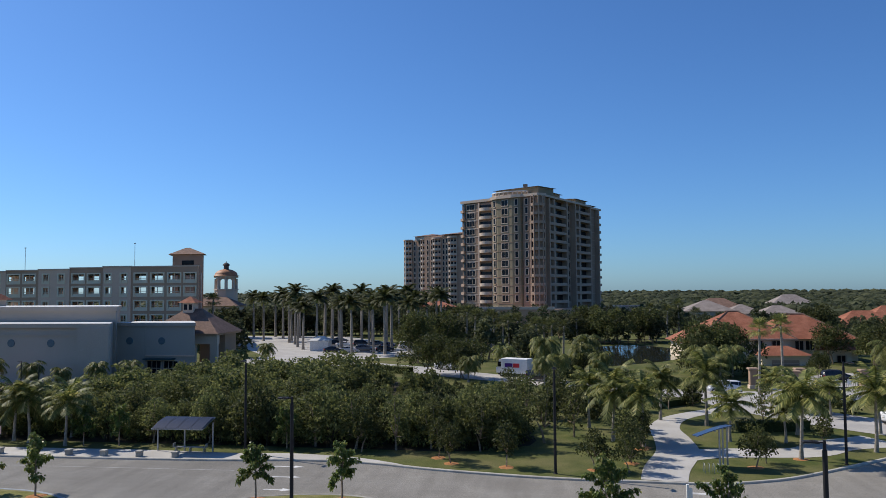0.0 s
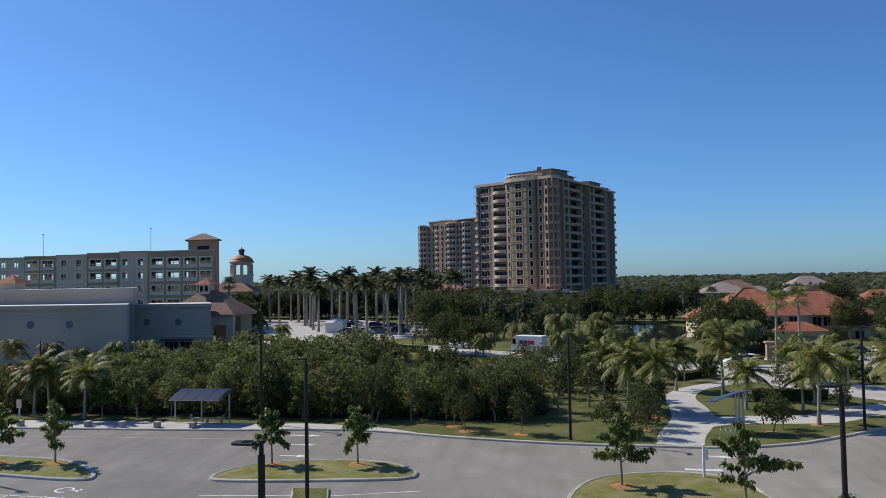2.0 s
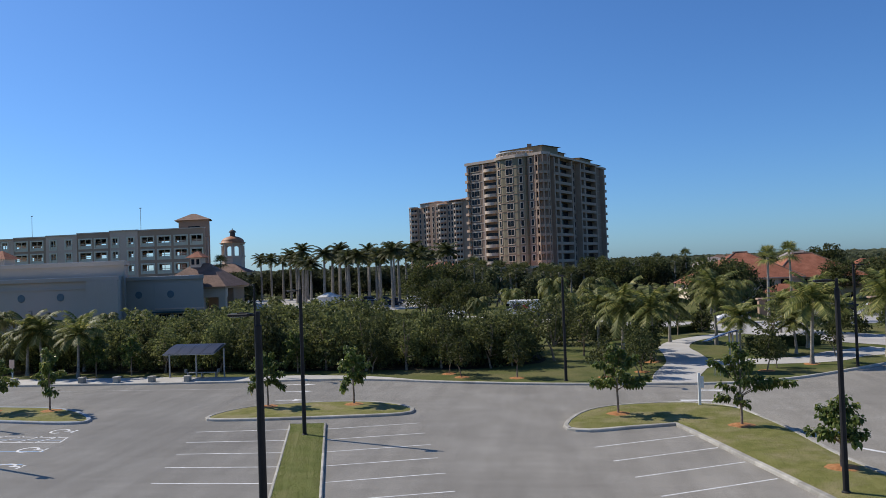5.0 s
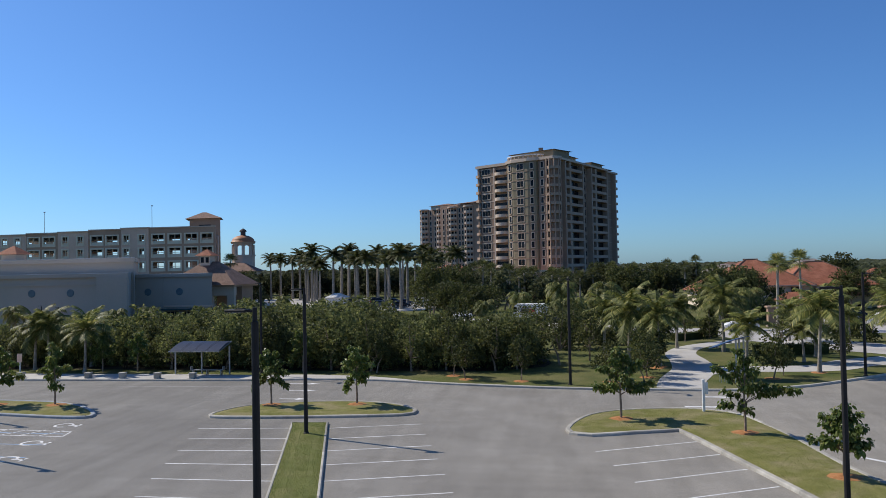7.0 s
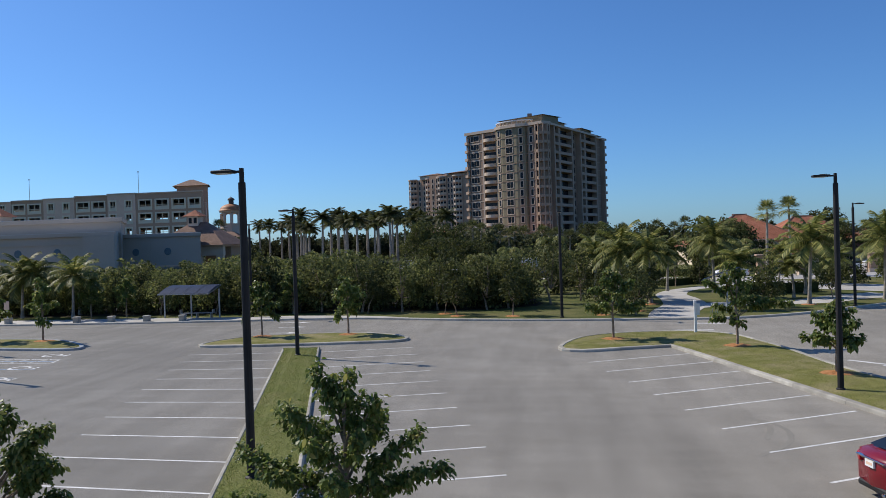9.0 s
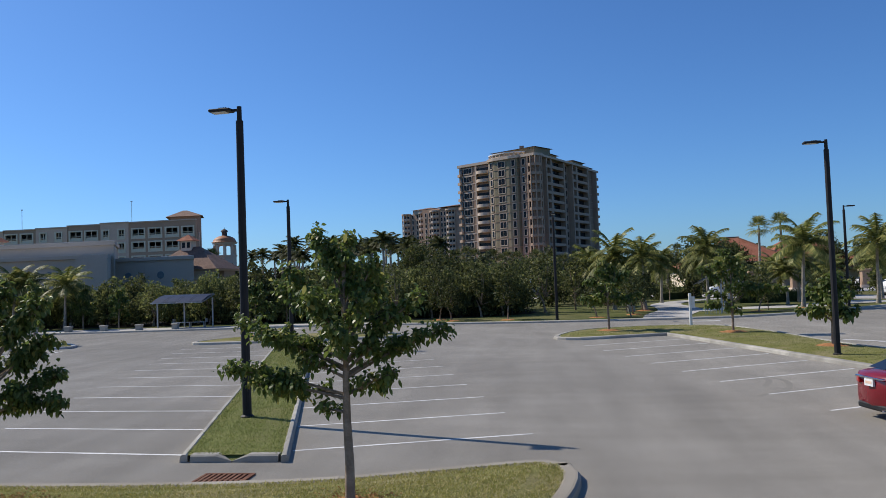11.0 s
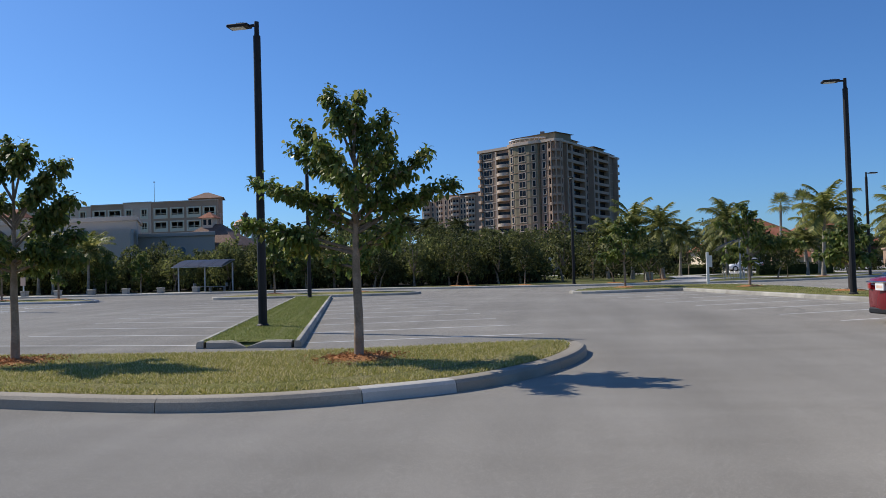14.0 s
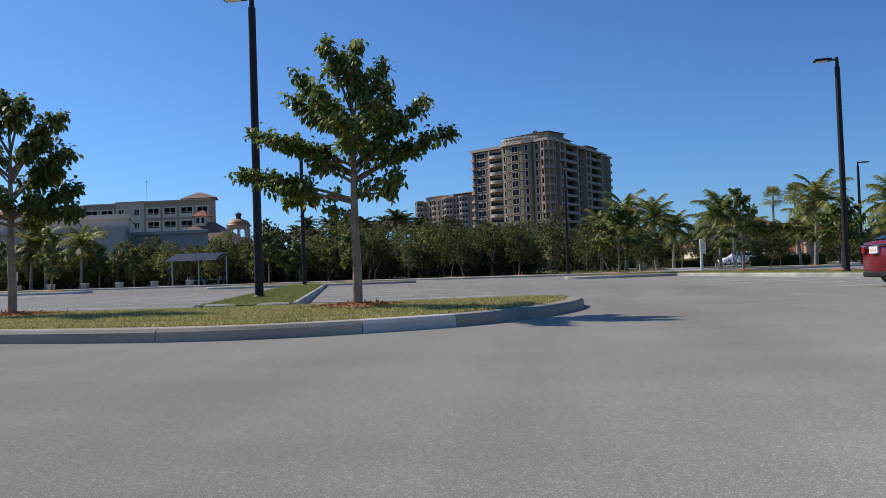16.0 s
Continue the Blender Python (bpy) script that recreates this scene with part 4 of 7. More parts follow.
def frond_crown(seed, nf, L, e_hi, e_lo, bend, ll, mat, name="crown", nseg=9, tipdroop=0.5, wid=0.05):
    """Feathered palm fronds: arching ribs with drooping leaflets on both sides."""
    rng = np.random.default_rng(seed)
    v, f = [], []
    for k in range(nf):
        az = 2.39996 * k + rng.uniform(-0.2, 0.2)
        el = radians(e_hi + (e_lo - e_hi) * (k / (nf - 1)) + rng.uniform(-6, 6))
        Lk = L * rng.uniform(0.85, 1.1)
        p = np.array([0.0, 0.0, 0.0])
        hd = np.array([math.cos(az), math.sin(az), 0])
        side = np.array([-math.sin(az), math.cos(az), 0])
        pts = [p]
        e = el
        for _ in range(nseg):
            p = p + (hd * math.cos(e) + np.array([0, 0, math.sin(e)])) * Lk / nseg
            pts.append(p)
            e -= bend / nseg * (1.2 if e > 0 else 0.75)
        tw = rng.uniform(-0.35, 0.35)
        for i in range(nseg):
            a, b = pts[i], pts[i + 1]
            w = 0.03 * (1 - i / nseg) + 0.008
            n0 = len(v)
            v += [a + side * w, a - side * w, b - side * w, b + side * w]
            f.append((n0, n0 + 1, n0 + 2, n0 + 3))
            if i < 1:
                continue
            t = i / nseg
            l = ll * (0.55 + 0.9 * math.sin(math.pi * min(1, t * 0.85 + 0.12))) * 0.8
            for q in (0.0, 0.2, 0.4, 0.6, 0.8):
                c = a + (b - a) * q
                for sg in (-1, 1):
                    out = side * sg * math.cos(tw * sg) + (b - a) / np.linalg.norm(b - a) * 0.45
                    tip = c + out * l * rng.uniform(0.8, 1.1) + np.array([0, 0, -l * tipdroop * rng.uniform(0.5, 1.3) + sg * math.sin(tw) * l * 0.4])
                    n0 = len(v)
                    v += [c - (b - a) / np.linalg.norm(b - a) * wid, c + (b - a) / np.linalg.norm(b - a) * wid, tip]
                    f.append((n0, n0 + 1, n0 + 2))
    me = bpy.data.meshes.new(name)
    me.from_pydata([tuple(q) for q in v], [], f)
    me.materials.append(mat)
    return me


def fan_crown(seed, nf, L, R, mat, e_hi=80, e_lo=-40):
    rng = np.random.default_rng(seed)
    v, f = [], []
    for k in range(nf):
        az, el = 2.39996 * k, radians(e_hi + (e_lo - e_hi) * k / (nf - 1) + rng.uniform(-8, 8))
        d = np.array([math.cos(az) * math.cos(el), math.sin(az) * math.cos(el), math.sin(el)])
        s = np.array([-math.sin(az), math.cos(az), 0])
        u = np.cross(d, s)
        c = d * L * rng.uniform(0.8, 1.1)
        n0 = len(v)
        v += [s * 0.03, -s * 0.03, c - s * 0.02, c + s * 0.02]
        f.append((n0, n0 + 1, n0 + 2, n0 + 3))
        for j in range(17):
            a = radians(-115 + 230 * j / 16)
            ray = d * math.cos(a) + s * math.sin(a)
            r = R * (0.75 + 0.25 * math.cos(a)) * rng.uniform(0.85, 1.1)
            a2 = a + 0.085
            a1 = a - 0.085
            m1 = c + (d * math.cos(a1) + s * math.sin(a1)) * r * 0.55
            m2 = c + (d * math.cos(a2) + s * math.sin(a2)) * r * 0.55
            tip = c + ray * r - np.array([0, 0, r * 0.14]) - u * 0.1 * r
            n0 = len(v)
            v += [c, m1, tip, m2]
            f.append((n0, n0 + 1, n0 + 2, n0 + 3))
    me = bpy.data.meshes.new("crown")
    me.from_pydata([tuple(q) for q in v], [], f)
    me.materials.append(mat)
    return me


def palm(name, label, crown, h, r0, r1, lean, group, shaft=0.0, bulge=0.0):
    root = thing(name, label, "palm tree", None, group)
    pts = [(lean * (k / 6) ** 1.6, 0.15 * lean * math.sin(k), h * k / 6) for k in range(7)]
    rad = [r0 + (r1 - r0) * min(1, k / 5) + bulge * math.sin(math.pi * k / 6) for k in range(7)]
    rad[0] *= 1.35
    part("trunk", tube(bmesh.new(), [(0, 0, -0.15)] + pts[0:], [rad[0]] + rad, 9), PALMBARK, root, smooth=True)
    if shaft:
        t = Vector(pts[-1])
        part("crownshaft", tube(bmesh.new(), [t - Vector((0, 0, 0.1)), t + Vector((0, 0, shaft * 0.4)), t + Vector((0, 0, shaft))], [r1 * 1.05, r1 * 1.2, r1 * 0.5], 9), SHAFT, root, "smooth green crownshaft", True)
    ob = new("crown", crown)
    ob.parent = root
    ob.location = (pts[-1][0], pts[-1][1], h + shaft * 0.9)
    return root


COCO = [palm("coconut_palm", "coconut palm with arching yellow-green fronds and slim trunk", frond_crown(200 + i, 21, L * 1.0, 88, -14, 1.2, 0.58, LEAF_PALM, tipdroop=0.5, wid=0.055), h, 0.15, 0.10, ln, "coconut palms") for i, (h, L, ln) in enumerate(((3.4, 2.55, 0.25), (3.9, 2.75, -0.3), (3.0, 2.5, 0.15)))]
scatter(COCO, [(0, 17.1, 73.2, 0.13, 20, 1.0, 1.0), (1, 16.7, 81.3, 0.13, 80, 1.15, 1.35), (1, 21.0, 65.9, 0.13, 140, 1.08, 1.3), (0, 21.9, 72.9, 0.13, 220, 0.85, 0.85), (1, 9.0, 69.6, 0.13, 300, 1.0, 1.15), (2, 6.6, 72.4, 0.13, 10, 1.15, 1.55), (1, 28.2, 69.5, 0.13, 100, 1.08, 1.3), (1, 32, 78, 0.13, 33, 1.0, 1.0), (1, -43.2, 65.4, 0.13, 170, 0.95, 1.0), (0, -47.6, 66.6, 0.13, 260, 1.05, 1.2), (2, -49.6, 67.2, 0.13, 45, 1.05, 1.3), (2, -45.2, 69.5, 0.13, 200, 1.05, 1.25), (0, -52, 72, 0.13, 310, 0.9, 1.0), (1, 26, 92, 0.13, 140, 0.9, 0.9), (0, 4.8, 79, 0.13, 80, 1.0, 1.25), (0, 31, 88, 0.13, 250, 0.9, 0.9), (2, 24.2, 77, 0.13, 190, 1.1, 1.35), (0, 12.6, 84.5, 0.13, 15, 1.05, 1.25)])
QUEEN = [palm("queen_palm", "queen palm with drooping yellow-green plumes", frond_crown(230 + i, 22, L, 76, -30, 2.2, 0.7, LEAF_PALM, tipdroop=0.8), h, 0.14, 0.11, 0.2, "queen palms") for i, (h, L) in enumerate(((3.4, 2.6), (4.2, 2.8)))]
scatter(QUEEN, [(i % 2, x, y, 0.13, rz, s, s) for i, (x, y, rz, s) in enumerate(((-11.2, 117.5, 0, 0.95), (-6.4, 129, 50, 0.95), (0.4, 116, 100, 0.95), (0.8, 127.5, 190, 1.25), (2.6, 120, 240, 1.0), (6.5, 131, 300, 1.0), (9.0, 123, 20, 1.0), (8.0, 139, 90, 1.2), (24.5, 131, 120, 0.9), (24, 120, 200, 1.1), (27.5, 124, 40, 1.15), (30, 127, 40, 1.0), (-55.5, 136, 40, 0.8), (-52, 141, 140, 0.85), (-66, 107, 10, 0.9), (-60.5, 107, 80, 0.8), (-74.5, 104, 60, 0.95), (-79.5, 103, 160, 0.9), (-70, 105, 250, 0.75), (51, 122, 10, 1.2), (55, 118, 100, 1.2)))])
ROYAL = [palm("royal_palm", "tall royal palm with pale grey trunk and dark crown", frond_crown(250 + i, 19, 3.3, 86, -8, 1.25, 0.8, LEAF_ROYAL, wid=0.1), h, 0.3, 0.22, 0.15, "royal palms", 1.5, 0.03) for i, h in enumerate((9.6, 10.8, 10.2))]
rp = [(-58, 182, 1.0), (-54.3, 181, 1.08), (-60, 215, 1.15), (-42.3, 168, 1.0), (-45.5, 203, 1.12), (-34.8, 168.5, 1.1), (-35.6, 180, 1.12), (-66, 200, 1.1), (-62, 190, 1.0), (-50, 210, 1.1), (-40, 196, 1.1), (-30.5, 175, 0.92), (-72, 215, 1.1), (-78, 225, 1.15), (-55, 230, 1.2), (-38, 215, 1.2), (-68, 235, 1.15), (-46, 232, 1.2), (-84, 235, 1.1), (-90, 232, 1.0), (-34, 226, 1.1), (-62, 245, 1.2), (-50, 188, 0.95), (-47, 176, 0.95), (-31, 190, 1.05), (-27, 205, 1.1), (-38, 171, 0.98), (-48.5, 183, 1.0), (-53, 197, 1.05), (-33, 199, 1.08), (-42.5, 186, 1.0), (-57, 205, 1.1), (-64, 222, 1.15), (-74, 229, 1.1), (-80, 214, 1.0), (-70, 207, 1.02), (-42, 224, 1.2), (-29.5, 214, 1.12)]
scatter(ROYAL, [(i % 3, x, y, 0.15, 47 * i % 360, s, s * (0.93 + 0.04 * (i % 4))) for i, (x, y, s) in enumerate(rp)])
SABAL = [palm("sabal_palm", "sabal palm with rounded head of fan leaves", fan_crown(270 + i, 26, 1.0, 1.15, LEAF_ROYAL), h, 0.2, 0.17, 0.2, "sabal palms") for i, h in enumerate((6.0, 7.2))]
scatter(SABAL, [(i % 2, x, y, 0.13, 70 * i % 360, s, s) for i, (x, y, s) in enumerate(((-13, 165, 1.0), (-10.5, 168, 1.1), (-8.5, 171, 1.15), (-7, 166, 1.05), (-5.5, 174, 1.2), (-15, 172, 1.15), (-3, 160, 0.95), (-1, 157, 1.0), (0.5, 163, 1.1), (2, 158, 0.95), (4.5, 166, 1.05), (-17.5, 178, 1.25), (-12, 182, 1.3), (-20, 185, 1.2), (9, 205, 1.1), (14, 210, 1.15), (36, 230, 1.3), (40, 234, 1.3), (44, 228, 1.2), (20, 212, 1.1), (-24, 195, 1.2), (30, 222, 1.2)))])
FAN = palm("fan_palm", "tall slim fan palm in front of a tiled house", fan_crown(290, 26, 0.95, 1.15, LEAF_PALM, 88, -40), 8.6, 0.2, 0.15, 0.15, "fan palms")
scatter([FAN], [(0, 28.4, 105.5, 0.13, 0, 1.0, 1.0), (0, 31.8, 107.0, 0.13, 120, 1.0, 1.04), (0, -88.5, 198, 0.13, 50, 1.5, 1.38)])
LAWN = [bush("lawn_tree", "small dark round-headed tree staked on a lawn", "tree", 300 + i, h, r, n, 0.2, LEAF_DARK, 1, 8, "lawn trees", 0.42, 0.95) for i, (h, r, n) in enumerate(((3.2, 1.3, 1250), (3.3, 1.1, 1000)))]
scatter(LAWN, [(0, 4.2, 60.5, 0.13, 0, 1.0, 1.0), (0, 7.2, 63.1, 0.13, 90, 1.05, 1.05), (0, 16.6, 62.6, 0.13, 200, 1.0, 1.05), (1, -7.2, 61.7, 0.13, 30, 0.95, 0.95), (1, -8.5, 63.7, 0.13, 130, 0.9, 1.0), (1, -2.7, 60.8, 0.13, 250, 1.05, 1.05), (1, 8.7, 68.8, 0.13, 20, 1.0, 1.0), (0, 17.8, 64.2, 0.13, 100, 0.7, 0.75), (1, -15.5, 65.4, 0.13, 160, 1.0, 1.05), (1, 24.6, 71, 0.13, 10, 0.9, 0.9), (0, 6.7, 59.9, 0.13, 50, 0.95, 0.95), (1, 7.0, 66.0, 0.13, 70, 1.05, 1.15)])
OPEN = [bush("slender_tree", "slender grey-green tree with loose upright crown", "tree", 320 + i, h, r, n, 0.24, LEAF_HEDGE, 1, 11, "slender trees", 0.3, 1.1) for i, (h, r, n) in enumerate(((6.0, 1.7, 1100), (5.2, 1.5, 900)))]
scatter(OPEN, [(0, 0.3, 70.8, 0.13, 0, 1.0, 1.0), (1, 3.1, 74.1, 0.13, 90, 1.0, 1.0), (1, -1.5, 80, 0.13, 40, 1.1, 1.1), (0, 1.5, 86, 0.13, 120, 1.0, 0.9), (1, 8, 88, 0.13, 160, 0.8, 0.8), (1, -4, 96, 0.13, 260, 0.9, 0.9), (0, 2, 98, 0.13, 310, 0.8, 0.7), (1, 3.6, 83, 0.13, 25, 1.0, 0.95), (0, -3, 85, 0.13, 75, 0.9, 0.8), (0, 9.4, 74.5, 0.13, 265, 0.65, 0.7), (1, -4.5, 73, 0.13, 5, 0.9, 1.0), (0, -11.5, 70.5, 0.13, 60, 0.75, 0.8), (1, -16.5, 71.5, 0.13, 160, 0.85, 0.9), (0, -22, 73, 0.13, 100, 0.7, 0.75), (0, 19.5, 87, 0.13, 10, 0.7, 0.8), (1, 23, 84, 0.13, 50, 0.8, 0.85), (0, 14.6, 92, 0.13, 250, 0.7, 0.8), (0, -26.2, 67.6, 0.13, 20, 0.95, 0.86), (1, -20.2, 67.4, 0.13, 110, 1.15, 1.0), (0, -16.3, 66.6, 0.13, 200, 1.0, 0.86), (1, -12.6, 66.4, 0.13, 290, 1.05, 0.95), (0, -9.6, 67.2, 0.13, 80, 0.85, 0.78), (1, -35.8, 67.6, 0.13, 140, 1.0, 0.85), (0, -5.2, 66.6, 0.13, 330, 0.8, 0.76), (1, -3.4, 67.9, 0.13, 60, 0.95, 0.95), (0, -30.5, 67.9, 0.13, 240, 0.8, 0.68)])
SPREAD = [bush("spreading_tree", "broad dark tree with layered spreading crown", "tree", 340 + i, h, r, n, 0.4, LEAF_DARK, 2, 12, "spreading trees", 0.4, 0.5) for i, (h, r, n) in enumerate(((7.6, 5.2, 5200), (9.8, 4.4, 4800)))]
scatter(SPREAD, [(0, -18.5, 126.5, 0.13, 0, 0.9, 0.9), (0, -12.5, 121.5, 0.13, 100, 0.85, 0.85), (1, -24.5, 148, 0.13, 200, 1.0, 1.05), (1, -20, 156, 0.13, 40, 1.0, 1.0), (0, 27, 133, 0.13, 60, 1.1, 1.15), (0, 33, 139, 0.13, 160, 0.9, 1.05), (1, 55, 128, 0.13, 10, 1.0, 0.95), (1, 62, 126, 0.13, 80, 1.1, 1.0), (0, 18, 205, 0.13, 220, 1.3, 1.2), (0, 26, 210, 0.13, 20, 1.3, 1.25), (0, 12, 214, 0.13, 120, 1.3, 1.3), (1, 58, 172, 0.13, 200, 1.1, 1.1), (1, 27.5, 139, 0.13, 70, 0.8, 0.75), (0, 43, 127, 0.13, 20, 0.36, 0.55), (0, 25.5, 127, 0.13, 120, 0.7, 0.8), (1, 66, 150, 0.13, 20, 1.1, 1.0), (0, 29, 131.5, 0.13, 20, 0.55, 0.75), (1, 57, 141, 0.13, 70, 0.9, 0.8), (0, 63, 138, 0.13, 130, 0.8, 0.8), (1, 53, 150, 0.13, 10, 0.9, 0.8)])
FARTREE = [bush("broadleaf_tree", "dark green broadleaf tree in a distant belt", "tree", 360 + i, h, r, n, 0.75, LEAF_FAR, 1, 9, "background trees", 0.3, 0.85) for i, (h, r, n) in enumerate(((8.0, 4.0, 1100), (7.0, 3.4, 920), (9.0, 3.6, 1000)))]
NOGO = [V2(p) for p in ([(-58, 146), (-40, 150), (-27, 166), (-30, 205), (-60, 238), (-100, 242), (-86, 205), (-62, 165)], [(-195, 225), (-104, 225), (-104, 280), (-195, 280)], [(-90, 105), (-52, 105), (-52, 152), (-90, 152)], [(3, 140), (18, 140), (35, 176), (30, 200), (8, 200)], [(20, 108), (66, 104), (66, 158), (20, 158)], [(-128, 270), (-108, 270), (-108, 292), (-128, 292)], [(-40, 322), (8, 322), (36, 400), (-10, 420)], [(-30, 110), (10, 100), (24, 112), (-20, 146), (-42, 152)])]
pl = []
for k in range(2600):
    y = 118 + 215 * rng.uniform(0, 1) ** 0.8
    x = rng.uniform(-0.78 * y - 5, 0.46 * y + 8)
    if any(inside(x, y, p) for p in NOGO) or y < 135 and -72 < x < 0 or y < 160 and 0.08 < x / y < 0.18 or any((x - a[1]) ** 2 + (y - a[2]) ** 2 < 18 for a in pl):
        continue
    if x > 44 and y > 215:
        s = rng.uniform(0.45, 0.7)
    else:
        s = rng.uniform(0.75, 1.05)
    if -115 < x < -25 and y > 236:
        s *= 1.1
    pl.append((int(rng.integers(3)), x, y, 0.1, rng.uniform(0, 360), s * 1.1, s))
    if len(pl) > 290:
        break
for k in range(46):
    x = -112 + 2.0 * k
    pl.append((k % 3, x + rng.uniform(-1, 1), 246 + rng.uniform(-4, 6) + 0.15 * abs(x + 60), 0.1, rng.uniform(0, 360), 1.1, rng.uniform(0.95, 1.2)))
scatter(FARTREE, pl)
SHRUB = [bush("garden_shrub", "dark rounded garden shrub in a planted verge", "shrub", 380 + i, h, r, n, 0.3, LEAF_DARK if i else LEAF_HEDGE, 2, 7, "garden shrubs", 0.2, 0.8) for i, (h, r, n) in enumerate(((2.4, 1.5, 800), (1.8, 1.4, 700)))]
pl = []
for k in range(700):
    x, y = rng.uniform(-28, 66), rng.uniform(84, 136)
    if y < 98 and (x < 1 or x > 20) and not (x > 30 and y > 90) or any(inside(x, y, p) for p in NOGO[:5] + NOGO[7:]) and not (22 < x < 33 and 122 < y < 134) or 8 < x < 34 and y < 112 and abs(y - 86 - (x - 14) * 0.85) < 5 or any((x - a[1]) ** 2 + (y - a[2]) ** 2 < 9 for a in pl):
        continue
    if y > 112 and 0.085 < x / y < 0.165 or 14 < x < 110 and 99 < y < 113 or 9 < x < 25 and y > 110:
        continue
    s = rng.uniform(0.7, 1.5)
    pl.append((int(rng.integers(2)), x, y, 0.12, rng.uniform(0, 360), s, s * rng.uniform(0.9, 1.3)))
    if len(pl) > 75:
        break
scatter(SHRUB, pl)


def clipped_hedge(pts, h, w, seed):
    rng = np.random.default_rng(seed)
    line = spline(pts, 0.5)
    P, D = [], []
    for p in line:
        for _ in range(150):
            s, z = rng.uniform(-0.5, 0.5), rng.uniform(0, 1)
            if abs(s) < 0.38 and z < 0.85:
                continue
            P.append((p.x + s * w + rng.uniform(-0.25, 0.25), p.y + s * w + rng.uniform(-0.25, 0.25), z * h + rng.normal(0, 0.04)))
            D.append(rng.normal(size=3))
    v, f = blades_of(P, D, rng.uniform(0.12, 0.26, len(P)), 0.36, rng)
    root = thing("clipped_hedge", "low clipped dark green hedge beside a path", "hedge", pose(0, 0, 0.13), "clipped hedges")
    raw("leaves", v, f, LEAF_HEDGE, root)
    part("core", sweep(bmesh.new(), line, [(-w * 0.33, -0.1), (-w * 0.33, h * 0.86), (w * 0.33, h * 0.86), (w * 0.33, -0.1)]), SCRUB, root)


for i, (p, h, w) in enumerate((([(19, 78.5), (23, 79), (26, 80)], 1.1, 1.6), ([(-31, 133), (-25, 130), (-22, 128)], 1.3, 2), ([(-6, 133), (2, 127), (8, 121)], 1.0, 1.3), ([(9, 130), (16, 126)], 0.9, 1.2), ([(15, 117), (22, 113)], 1.2, 1.6), ([(30, 116), (33, 113)], 1.0, 1.4), ([(13.5, 93), (19, 98)], 0.9, 1.5))):
    clipped_hedge(p, h, w, 400 + i)
# far woods to the horizon
rng = np.random.default_rng(5)
vs, fs = [], []
ico = bmesh.new()
bmesh.ops.create_icosphere(ico, subdivisions=1, radius=1.0)
iv = np.array([v.co[:] for v in ico.verts])
ifc = [[v.index for v in f.verts] for f in ico.faces]
ico.free()
for k in range(6500):
    y = 345 + 3900 * rng.uniform(0, 1) ** 2.4
    x = rng.uniform(-0.8 * y, 0.5 * y)
    if -45 < x < 45 and y < 430 or -100 < x < -35 and 470 < y < 530 or 60 < x < 135 and y < 455:
        continue
    s = rng.uniform(3, 6.5) * (1 + y / 2000)
    n0 = len(vs)
    hgt = rng.uniform(3.2, 6.2) * (1 + (y / 2600) ** 1.5)
    for q in iv:
        w = q * (1 + rng.uniform(-0.25, 0.25)) * (s, s, hgt * 0.55)
        vs.append((x + w[0], y + w[1], hgt * 0.5 + w[2]))
    fs += [[n0 + a for a in f] for f in ifc]
Q, Dq = [], []
for k in range(70000):
    y = 338 + 1000 * rng.uniform(0, 1) ** 1.7
    x = rng.uniform(-0.62 * y, 0.5 * y)
    if -45 < x < 45 and y < 430 or -100 < x < -35 and 470 < y < 530 or 60 < x < 135 and y < 440:
        continue
    Q.append((x, y, 3.6 + 1.9 * math.sin(x * 0.41 + 1.7 * math.sin(y * 0.13)) * math.sin(y * 0.33) + rng.uniform(-1.2, 1.3)))
    Dq.append(rng.normal(size=3) * (1, 1, 0.6))
qv, qf = blades_of(Q, Dq, rng.uniform(1.2, 2.8, len(Q)), 0.42, rng)
fs += (qf + len(vs)).tolist()
vs += qv.tolist()
tagged(raw("far_woods", vs, fs, LEAF_FAR), "dark green woods stretching to the horizon", "woods", kind="stuff")

# ---- street furniture ----


def lamp_post(m, label, h=8.0, arm=0.75):
    root = thing("lamp_post", label, "street lamp", m, "lamp posts")
    part("pole", tube(bmesh.new(), [(0, 0, 0), (0, 0, h - 0.32), (0, 0, h - 0.3), (0, 0, h + 0.06)], [0.115, 0.095, 0.065, 0.06], 12), BRONZE, root, smooth=False)
    part("base_collar", tube(bmesh.new(), [(0, 0, -0.15), (0, 0, 0.05), (0, 0, 0.09)], [0.17, 0.17, 0.12], 12), BRONZE, root)
    part("arm", boxes((-0.22, 0.02, -0.03, 0.03, h - 0.06, h + 0.0)), BRONZE, root)
    bm = boxes((-arm - 0.05, -0.2, -0.17, 0.17, h - 0.06, h + 0.02), bevel=0.02)
    for k in range(4):
        box(bm, -0.52 + k * 0.06, -0.5 + k * 0.06, -0.13, 0.13, h + 0.01, h + 0.045)
    head = part("lamp_head", bm, BRONZE, root)
    part("lens", boxes((-arm + 0.02, -0.34, -0.12, 0.12, h - 0.075, h - 0.058)), LENS, head, "pale glass lens")
    return root


